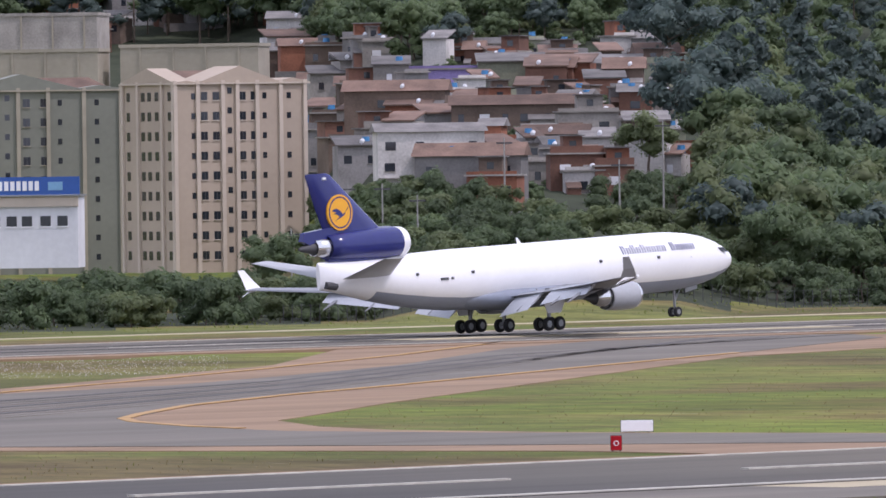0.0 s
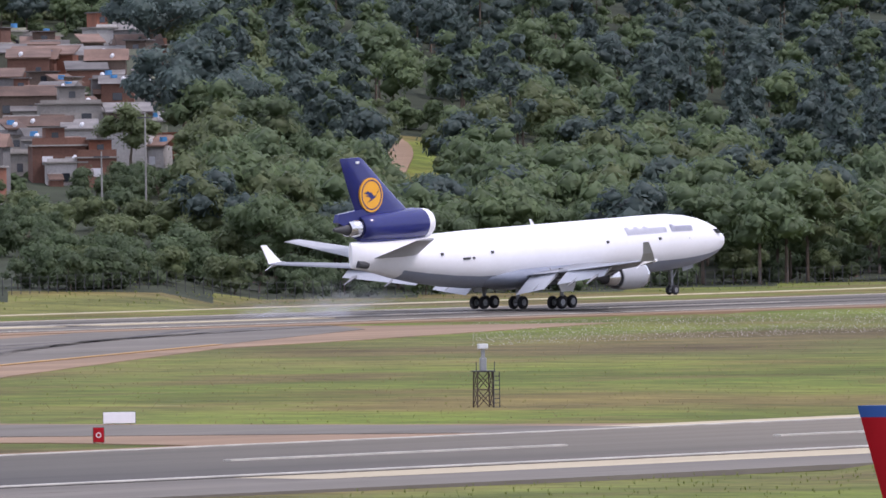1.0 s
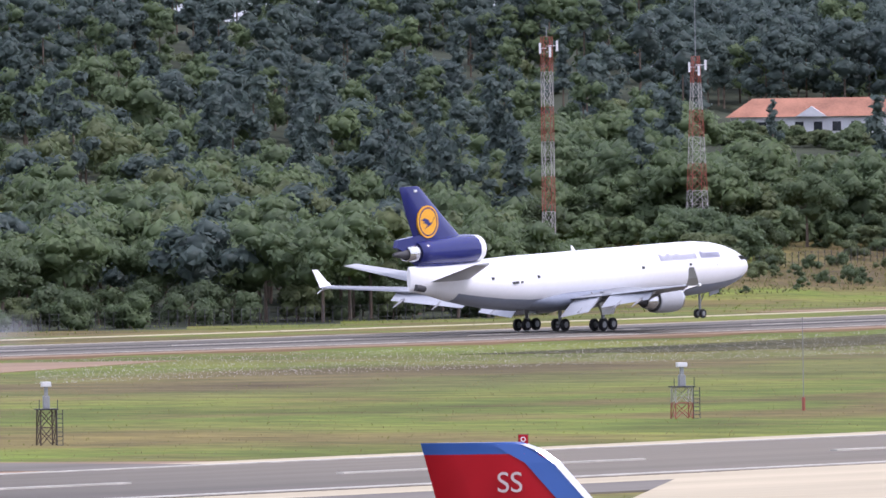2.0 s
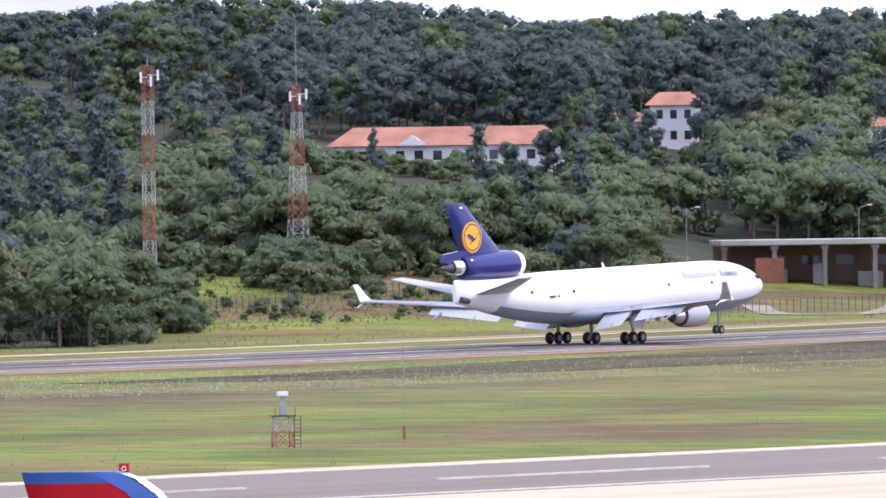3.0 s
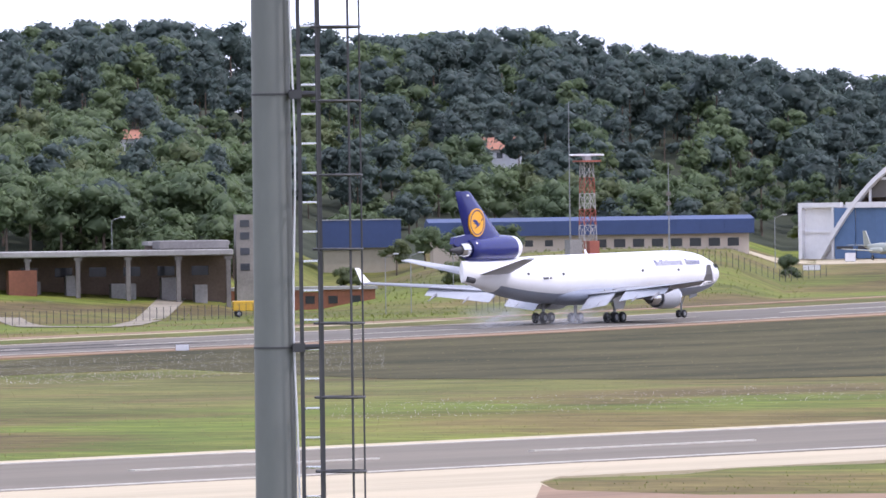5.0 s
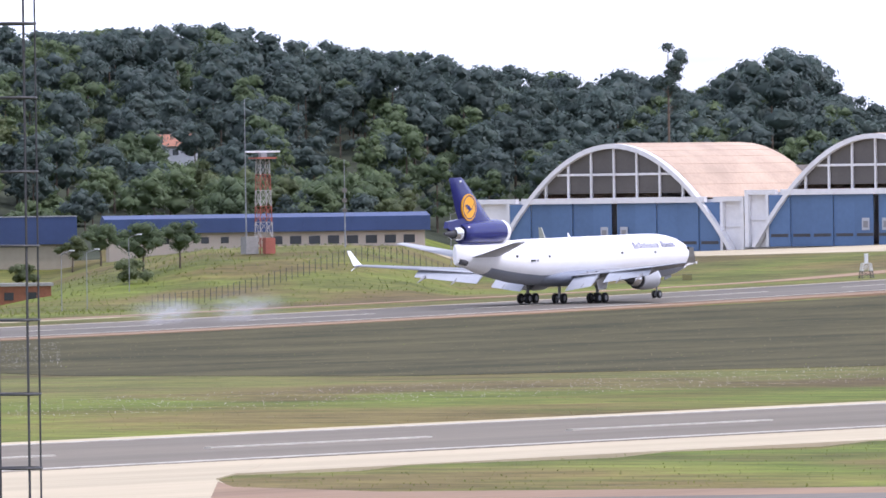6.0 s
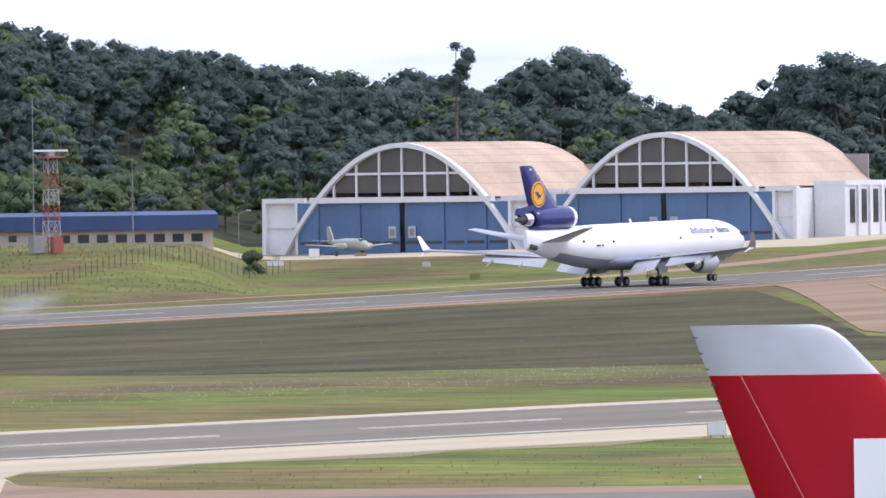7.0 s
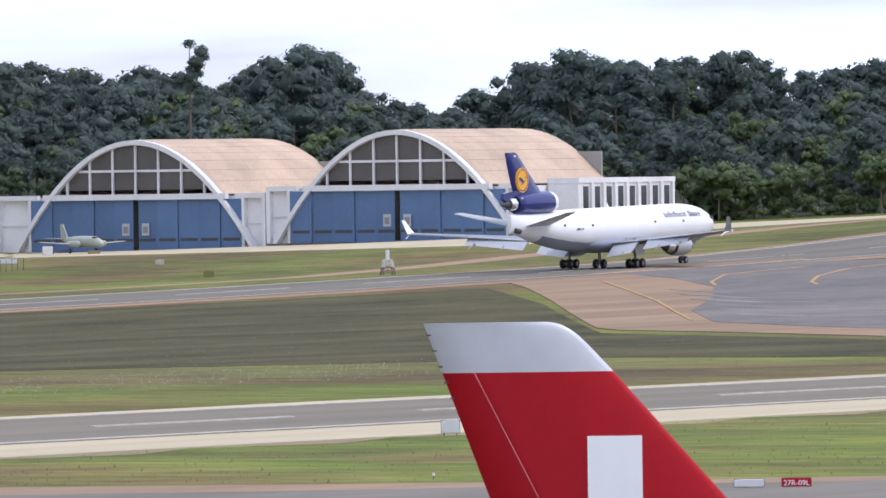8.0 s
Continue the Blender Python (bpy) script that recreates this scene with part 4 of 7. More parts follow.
# ---- light mast with a caged ladder ----
def light_mast():
    ob = thing("light_mast", 4202, 130, "tall grey steel light mast with caged ladder on the apron", "light mast")
    z0, z1 = 0.0, 34.0
    zs = np.linspace(z0, z1, 14)
    bm = bmesh.new()
    n = 28
    rad = lambda z: 0.232 - 0.0036 * (z - 15.0)
    loft(bm, [[(rad(z) * math.cos(2 * math.pi * i / n), rad(z) * math.sin(2 * math.pi * i / n), z) for i in range(n)] for z in zs])
    pole = part("pole", bm, POLE, ob, smooth=True)
    for z in (3.35, 6.1, 8.9, 11.7, 14.45, 17.25, 20.05, 22.8, 23.4):
        bm = bmesh.new()
        rod(bm, (0, 0, z - 0.012), (0, 0, z + 0.012), rad(z) + 0.008, n=28)
        rod(bm, (0.18, -0.08, z), (0.55, -0.12, z), 0.035, n=8)
        box(bm, 0.2, 0.34, -0.2, -0.04, z - 0.05, z + 0.05)
        part("bracket", bm, DARK_GREY, ob, "dark steel clamp and bracket")
        if int(z * 10) % 2:
            bm = bmesh.new()
            rod(bm, (0, 0, z + 0.1), (0, 0, z + 0.115), rad(z) + 0.004, n=28)
            part("weld_seam", bm, STEEL, pole)
    for x, y in ((0.305, -0.10), (0.525, -0.14)):
        bm = bmesh.new()
        box(bm, x - 0.022, x + 0.022, y - 0.03, y + 0.03, 2.5, 33)
        part("ladder_rail", bm, DARK_GREY, ob)
    bm = bmesh.new()
    z = 2.6
    while z < 33:
        r = rod(bmesh.new(), (0.30, -0.1, z), (0.53, -0.14, z), 0.014, n=6)
        part("rung", r, CHROME, ob)
        z += 0.325
    bm.free()
    z = 2.79
    while z < 33:
        bm = bmesh.new()
        pts = [(0.71 + 0.28 * math.cos(a), -0.14 + 0.34 * math.sin(a), z) for a in np.linspace(-2.8, 2.8, 15)]
        sweep(bm, pts, 0.016)
        part("cage_hoop", bm, DARK_GREY, ob)
        z += 0.818
    for x, y in ((0.50, -0.4), (0.85, -0.42), (0.98, -0.14), (0.52, 0.16), (0.86, 0.14)):
        bm = bmesh.new()
        rod(bm, (x, y, 3.0), (x, y, 33), 0.012, n=6)
        part("cage_bar", bm, DARK_GREY, ob)
    bm = bmesh.new()
    pts = [(0.235 + 0.02 * math.sin(z * 1.7), -0.16, z) for z in np.arange(2, 33, 0.5)]
    sweep(bm, pts, 0.012)
    part("cable", bm, WHITEWASH, ob, "pale cable clipped to the pole")
    bm = bmesh.new()
    rod(bm, (0, 0, 0), (0, 0, 0.5), 0.45, 0.4, 20)
    part("base", bm, CONCRETE, ob)
    bm = bmesh.new()
    rod(bm, (0, 0, 33.6), (0, 0, 34.2), 1.2, n=20)
    part("lamp_crown", bm, STEEL, ob)


light_mast()


# ---- lattice masts and antennas ----
def lattice(ob, z0, z1, w0, w1, bays, r, mats):
    def corner(i, z):
        f = (z - z0) / (z1 - z0)
        w = w0 + (w1 - w0) * f
        return ((-w, -w), (w, -w), (w, w), (-w, w))[i][0] / 2, ((-w, -w), (w, -w), (w, w), (-w, w))[i][1] / 2, z
    for k in range(bays):
        za, zb = z0 + (z1 - z0) * k / bays, z0 + (z1 - z0) * (k + 1) / bays
        bm = bmesh.new()
        for i in range(4):
            j = (i + 1) % 4
            rod(bm, corner(i, za), corner(i, zb), r, n=5)
            rod(bm, corner(i, za), corner(j, zb), r * 0.6, n=4)
            rod(bm, corner(j, za), corner(i, zb), r * 0.6, n=4)
            rod(bm, corner(i, zb), corner(j, zb), r * 0.6, n=4)
        part("lattice_section", bm, mats[k % len(mats)], ob)


def tall_mast(b, dist, v_low, v_top, w0, w1, v_spike, label):
    ob = thing("lattice_mast", b, dist, label, "mast", 20, None, "red and white masts")
    zb = ob.matrix_basis.translation.z
    top = rise(v_top, dist) - zb
    lattice(ob, 0, top, w0, w1, 14, 0.05, [MAST_RED, MAST_RED, MAST_WHITE, MAST_WHITE])
    bm = bmesh.new()
    rod(bm, (0, 0, top), (0, 0, rise(v_spike, dist) - zb), 0.06, 0.03, 6)
    part("lightning_rod", bm, STEEL, ob)
    for dx, dz in ((-1.2, -1.5), (1.2, -1.2), (0.2, -2.0)):
        bm = bmesh.new()
        box(bm, dx - 0.14, dx + 0.14, -0.85, -0.65, top + dz - 0.7, top + dz + 0.7)
        rod(bm, (0, 0, top + dz), (dx, -0.7, top + dz), 0.06, n=5)
        part("panel_antenna", bm, WHITEWASH, ob, "white panel antenna")
    return ob


tall_mast(2662, 1560, 260, 40, 1.4, 1.2, 22, "red and white lattice mast with panel antennas among trees")
tall_mast(2925, 1640, 330, 78, 2.7, 0.9, -40, "tapering red and white lattice mast with panel antennas")


def approach_antenna(b, dist, label, mats, w, high, side=True):
    ob = thing("antenna_stand", b, dist, label, "antenna", 15, None, "airfield antenna stands")
    h = high * 0.56
    lattice(ob, 0, h, w, w * 0.92, 2, 0.05, mats)
    part("deck", boxed(-w * 0.6, w * 0.6, -w * 0.6, w * 0.6, h, h + 0.08), DARK_GREY, ob)
    part("cabinet", boxed(-w * 0.18, w * 0.18, -w * 0.18, w * 0.18, h + 0.08, h + high * 0.22, 0.03), STEEL, ob)
    part("head", boxed(-w * 0.1, w * 0.1, -w * 0.1, w * 0.1, h + high * 0.22, h + high * 0.36, 0.02), STEEL, ob)
    part("lamp_box", boxed(-w * 0.28, w * 0.28, -w * 0.2, w * 0.2, h + high * 0.36, high, 0.03), WHITEWASH, ob, "white top box")
    for dx in (-w * 0.56, w * 0.56):
        bm = bmesh.new()
        rod(bm, (dx, -w * 0.5, h), (dx, -w * 0.5, h + 0.7), 0.03, n=5)
        part("rail_post", bm, DARK_GREY, ob)
    if side:
        bm = bmesh.new()
        for i in range(8):
            z = h * i / 8
            rod(bm, (w * 0.5, -w * 0.56, z), (w * 0.85, -w * 0.56, z), 0.025, n=4)
        rod(bm, (w * 0.5, -w * 0.56, 0), (w * 0.5, -w * 0.56, h), 0.03, n=4)
        rod(bm, (w * 0.85, -w * 0.56, 0), (w * 0.85, -w * 0.56, h), 0.03, n=4)
        part("ladder", bm, DARK_GREY, ob)
    return ob


# stands between the runways: one dark, one red and white, one thin post
approach_antenna(1768, 803, "dark rusty antenna stand on the grass between runways", [shade("rusty steel", (0.10, 0.07, 0.06), 0.8, 0.2, 0.4, 2.0)], 1.15, 4.35)
approach_antenna(2893, 858, "red and white antenna stand on the grass between runways", [MAST_RED, MAST_WHITE], 1.35, 4.1)
s = thing("antenna_stand", 5824, 1700, "small dark antenna stand beside the runway", "antenna", 15, None, "airfield antenna stands")
lattice(s, 0, 2.2, 1.8, 1.2, 2, 0.06, [DARK_GREY, WHITEWASH])
part("head", boxed(-0.25, 0.25, -0.25, 0.25, 2.2, 3.6, 0.05), WHITEWASH, s)
s = thing("marker_post", 3108, 880, "thin red and white marker post in the grass", "post")
for k in range(7):
    bm = bmesh.new()
    rod(bm, (0, 0, k), (0, 0, k + 1), 0.13 if k < 1 else 0.028, n=8)
    part("post_section", bm, MAST_RED if k == 0 else TAIL_GREY, s)


def sign(b, v, dist, w, h, material, label, text=None, faces=1):
    ob = thing("airfield_sign", b, dist, label, "sign", 0)
    part("panel", boxed(-w / 2, w / 2, -0.12, 0.12, 0.12, h, 0.02), material, ob)
    part("back", boxed(-w / 2 - 0.03, w / 2 + 0.03, 0.13, 0.2, 0.1, h + 0.03), DARK_GREY, ob)
    for dx in (-w * 0.35, w * 0.35):
        part("leg", boxed(dx - 0.04, dx + 0.04, -0.05, 0.05, -0.1, 0.13), DARK_GREY, ob)
    if text:
        fin_text(ob, text, -w * 0.45, -0.13, h * 0.28, h * 0.75, WHITE)
    return ob


sign(1123, 760, 768, 2.1, 0.85, WHITE, "blank white airfield sign in the grass")
rs = sign(1086, 806, 722, 0.65, 1.0, RED, "red runway distance sign on a stand")
part("ring_mark", rod(bmesh.new(), (0, -0.14, 0.55), (0, -0.121, 0.55), 0.17, n=16), WHITE, rs)
part("ring_centre", rod(bmesh.new(), (0, -0.15, 0.55), (0, -0.121, 0.55), 0.11, n=16), RED, rs)
rs = sign(2611, 740, 778, 0.62, 0.85, RED, "red runway distance sign on a stand")
part("ring_mark", rod(bmesh.new(), (0, -0.14, 0.55), (0, -0.121, 0.55), 0.17, n=16), WHITE, rs)
part("ring_centre", rod(bmesh.new(), (0, -0.15, 0.55), (0, -0.121, 0.55), 0.11, n=16), RED, rs)
sign(4039, 538, 1345, 1.5, 0.8, WHITEWASH, "pale equipment sign at the runway edge")
sign(5931, 700, 842, 1.3, 1.0, WHITEWASH, "pale white box sign beside the runway shoulder")
sign(5154, 450, 1830, 2.7, 0.9, WHITEWASH, "pale low board beside the runway")
sign(5421, 440, 1800, 1.4, 0.9, PAINT, "white board in the grass behind the runway")
sign(5507, 448, 1740, 1.4, 0.9, shade("olive box", (0.22, 0.2, 0.08), 0.8), "olive box in the grass behind the runway")
sign(5305, 430, 1900, 1.9, 0.6, shade("brown box", (0.3, 0.22, 0.12), 0.8), "low brown box beside the apron")
sign(5223, 425, 1905, 1.7, 1.5, WHITEWASH, "white board with dark lettering beside the fence")
sign(6458, 820, 690, 1.75, 0.55, WHITEWASH, "blank white taxiway sign panel")
sign(6542, 818, 690, 1.7, 0.6, RED, "red runway holding sign with white lettering", "27R-09L")
for b, d in ((2227, 566), (1836, 560), (4534, 625), (4865, 640), (5639, 664), (6330, 700), (4490, 600), (5900, 720)):
    m = thing("edge_light", b, d, "small white runway edge light on a stem", "light", 0, None, "runway edge lights")
    part("stem", rod(bmesh.new(), (0, 0, 0), (0, 0, 0.25), 0.03, n=6), DARK_GREY, m)
    part("lens", rod(bmesh.new(), (0, 0, 0.25), (0, 0, 0.42), 0.09, 0.06, 8), WHITEWASH, m)


# ---- radar tower, blue shed, depot ----
def radar_tower():
    ob = thing("radar_tower", 4759, 1760, "red and white radar tower with bar antenna", "tower", 25)
    zb = ob.matrix_basis.translation.z
    top = rise(217, 1760) - zb
    lattice(ob, 0, top, 2.1, 1.5, 6, 0.075, [MAST_RED, MAST_WHITE])
    part("platform", boxed(-1.6, 1.6, -1.6, 1.6, top, top + 0.25), MAST_RED, ob)
    part("pedestal", boxed(-0.5, 0.5, -0.5, 0.5, top + 0.25, top + 0.9), STEEL, ob)
    part("bar_antenna", boxed(-2.8, 2.8, -0.25, 0.25, top + 0.9, top + 1.2, 0.06), WHITEWASH, ob, "white bar antenna")
    part("cabinet", boxed(-3.6, -1.6, -1.5, 0.5, 0, 2.6), CONCRETE, ob)
    part("cabinet", boxed(-1.0, 0.6, -2.8, -1.7, 0, 2.4), MAST_RED, ob)
    for b, v, d in ((4728, 110, 1760), (4903, 220, 1780)):
        m = thing("whip_antenna", b, d, "tall thin steel antenna pole", "antenna")
        h = rise(v, d) - m.matrix_basis.translation.z
        part("pole", rod(bmesh.new(), (0, 0, 0), (0, 0, h), 0.14, 0.05, 6), STEEL, m)
        if b > 4800:
            for z in (3, 4.5, 6):
                part("dish", boxed(-0.35, 0.35, -0.2, 0.2, h * 0.4 + z - 3, h * 0.4 + z - 2.4), STAINED, m)


def window_set(parent, x0, x1, n, y, z0, z1, frac=0.7, glass=GLASS, name="window"):
    w = (x1 - x0) / n
    for i in range(n):
        a = x0 + w * (i + 0.5 - frac / 2)
        part(name, boxed(a, a + w * frac, y - 0.06, y + 0.1, z0, z1), glass, parent)


def blue_shed():
    ob = thing("blue_shed", 4765, 1870, "long low shed with blue cladding over pale walls", "building", 4)
    k = FOCAL_PX / 1870
    L = 560 / k
    part("wall", boxed(-L / 2, L / 2, 0, 10, -4.0, 2.7), PILASTER, ob)
    bm = bmesh.new()
    plate(bm, [(-1.2, 2.6), (-1.2, 4.9), (6, 5.5), (11, 4.6), (11, 2.6)], "x", -L / 2 - 0.8, L / 2 + 0.8)
    part("cladding", bm, BLUE_SHED, ob, "blue sheet cladding")
    for i in range(14):
        x = -L / 2 + L * i / 13
        part("rib", boxed(x - 0.08, x + 0.08, -1.26, -1.19, 2.6, 4.9), BLUE_SHED, ob)
    window_set(ob, 0, L / 2 - 1, 8, 0.0, 0.6, 1.9, 0.6)
    window_set(ob, -L / 2 + 1, -2, 7, 0.0, 0.9, 1.9, 0.4)
    o2 = thing("blue_shed", 4357, 1890, "long low shed with blue cladding over pale walls", "building", 4, rise(313, 1890) - 5.75)
    part("wall", boxed(-6, 6, 0, 9, -5.0, 2.5), TAN, o2)
    part("cladding", boxed(-6.5, 6.5, -0.6, 9.5, 1.2, 5.6), BLUE_SHED, o2, "blue sheet cladding")
    part("roof", boxed(-6.6, 6.6, -0.7, 9.6, 5.6, 5.75), STEEL, o2)


def depot():
    d = 1700
    ob = thing("depot", 3900, d, "low open concrete depot with flat canopy and columns", "building", 6, rise(428, d))
    k = FOCAL_PX / d
    L = 410 / k
    part("canopy", boxed(-L / 2, L / 2, -1.0, 14, 4.0, 4.75, 0.1), CONCRETE, ob, "stained flat concrete canopy")
    part("back_wall", boxed(-L / 2, L / 2, 9, 9.4, -3, 3.9), WALLS[2], ob)
    part("upper_roof", boxed(L / 2 - 9, L / 2, 4, 14, 4.8, 5.9, 0.1), WALLS[1], ob)
    for i in range(6):
        x = -L / 2 + 0.6 + (L - 1.2) * i / 5
        col = part("column", boxed(x - 0.28, x + 0.28, -0.6, 0.0, -3, 4.0), STAINED, ob)
        part("bracket", boxed(x - 0.5, x + 0.5, -0.7, 0.1, 3.5, 3.99), STAINED, col)
    for x, w, h in ((-9, 2.6, 1.9), (-3.5, 1.8, 2.6), (3, 3.2, 1.5), (9, 2.2, 2.2), (13, 1.6, 1.2)):
        part("stored_crate", boxed(x - w / 2, x + w / 2, 3.0, 5.5, -3, h - 1.0), WALLS[1], ob)
    part("brick_bay", boxed(-L / 2 + 4.6, -L / 2 + 8.2, -0.9, 3.0, -3, 2.4), WALLS[4], ob, "orange brick bay")
    window_set(ob, -L / 2 + 6, L / 2 - 1, 6, 9.0, 1.4, 2.6, 0.5)
    t = thing("depot_tower", 4152, 1710, "narrow grey concrete stair tower", "building", 6, rise(428, 1710))
    part("wall", boxed(-1.1, 1.1, 0, 3, -3, 9.2), WALLS[7], t)
    for z in (2, 4, 6, 7.6):
        part("window", boxed(-0.6, 0.6, -0.05, 0.1, z, z + 0.9), GLASS, t)
    a = thing("depot_annex", 4040, 1715, "dark concrete annex with flat roof", "building", 6, rise(428, 1715))
    part("wall", boxed(-4, 6, 0, 8, -3, 5.4), WALLS[2], a)
    part("roof", boxed(-4.3, 6.3, -0.4, 8.3, 5.4, 5.9), CONCRETE, a)
    part("doorway", boxed(-3, 0, -0.05, 0.2, -1, 2.8), DARK_GREY, a)
    f = thing("brick_annex", 4300, 1725, "low red brick annex beside the depot", "building", 3)
    part("wall", boxed(-14, 6, 0, 7, -3, 2.4), WALLS[4], f)
    part("roof", boxed(-14.3, 6.3, -0.3, 7.3, 2.4, 2.8), CONCRETE, f)
    window_set(f, -13, 5, 6, 0.0, 0.6, 1.6, 0.4)
    # yellow truck under the canopy's end
    v = thing("truck", 4160, 1660, "yellow truck parked beside the depot", "truck", 5)
    yl = shade("yellow vehicle paint", (0.7, 0.42, 0.03), 0.4)
    part("body", boxed(-2.5, 1.2, -1.1, 1.1, 0.9, 2.3, 0.08), yl, v)
    part("cab", boxed(1.3, 2.9, -1.1, 1.1, 0.8, 2.7, 0.15), yl, v)
    part("windscreen", boxed(1.6, 2.8, -1.14, -1.08, 1.8, 2.5), GLASS, v)
    for x in (-1.7, 2.0):
        for y in (-1.0, 1.0):
            wheel(v, x, y, 0.5, 0.5, 0.35)
    for big in (ob, t, a, f):
        big.scale = (1.13, 1.13, 1.13)
    h = thing("hut", 3552, 1560, "small pale hut with sloping roof", "hut", 20)
    part("wall", boxed(-1.4, 1.4, 0, 2.5, -1, 2.3), TAN, h)
    bm = bmesh.new()
    plate(bm, [(-0.4, 2.3), (1.2, 2.9), (2.9, 2.3), (2.9, 2.5), (1.2, 3.15), (-0.4, 2.5)], "x", -1.7, 1.7)
    part("roof", bm, WALLS[1], h)
    part("door", boxed(0.2, 0.9, -0.05, 0.1, 0, 1.9), DARK_GREY, h)


radar_tower()
blue_shed()
depot()


# ---- tiled houses in the wood ----
def gable_roof(x0, x1, y0, y1, z, h, over=0.6, hip=0.0):
    bm = bmesh.new()
    ym = (y0 + y1) / 2
    v = [bm.verts.new(p) for p in ((x0 - over, y0 - over, z), (x1 + over, y0 - over, z), (x1 + over, y1 + over, z), (x0 - over, y1 + over, z), (x0 - over + hip, ym, z + h), (x1 + over - hip, ym, z + h))]
    for f in ((0, 1, 5, 4), (2, 3, 4, 5), (1, 2, 5), (3, 0, 4), (3, 2, 1, 0)):
        bm.faces.new([v[i] for i in f])
    return bm


def villa(b, v_base, dist, width, high, name, label, roof_h, hip, turn=0, storeys=1):
    z = rise(v_base, dist)
    ob = thing(name, b, dist, label, "building", turn, z)
    part("wall", boxed(-width / 2, width / 2, 0, 9, -12, high), WHITEWASH, ob)
    part("roof", gable_roof(-width / 2, width / 2, 0, 9, high, roof_h, 0.8, hip), TILE, ob, "orange clay tile roof")
    for s in range(storeys):
        z0 = high * (s + 0.35) / storeys
        window_set(ob, -width / 2 + 0.5, width / 2 - 0.5, max(3, int(width / 3.0)), 0.0, z0, z0 + high / storeys * 0.42, 0.46)
    return ob


v1 = villa(3190, 227, 1880, 37, 3.6, "long_villa", "long white house with orange clay tile roof in the woods", 3.0, 4.0, -4)
bm = bmesh.new()
plate(bm, [(-8, 3.6), (-5.5, 5.2), (-3, 3.6)], "y", -1.2, 2.0)
part("porch_gable", bm, WHITEWASH, v1)
villa(3592, 196, 1960, 8, 7.0, "villa", "two-storey white house with orange tile roof among trees", 2.2, 2.0, -5, 2)
villa(3470, 190, 1990, 16, 3.8, "villa", "white house with orange tile roof behind tree trunks", 1.6, 2.0, 0)
villa(2960, 117, 2080, 30, 4.0, "villa", "house with orange tile roof behind tree trunks", 2.5, 3.0, 0)
villa(4605, 217, 2130, 8, 2.5, "villa", "small house with orange tile roof behind trees", 2.2, 1.0, 0)
villa(3970, 196, 1990, 7, 3.0, "villa", "small brown-roofed house among trees", 1.6, 1.0, 0)


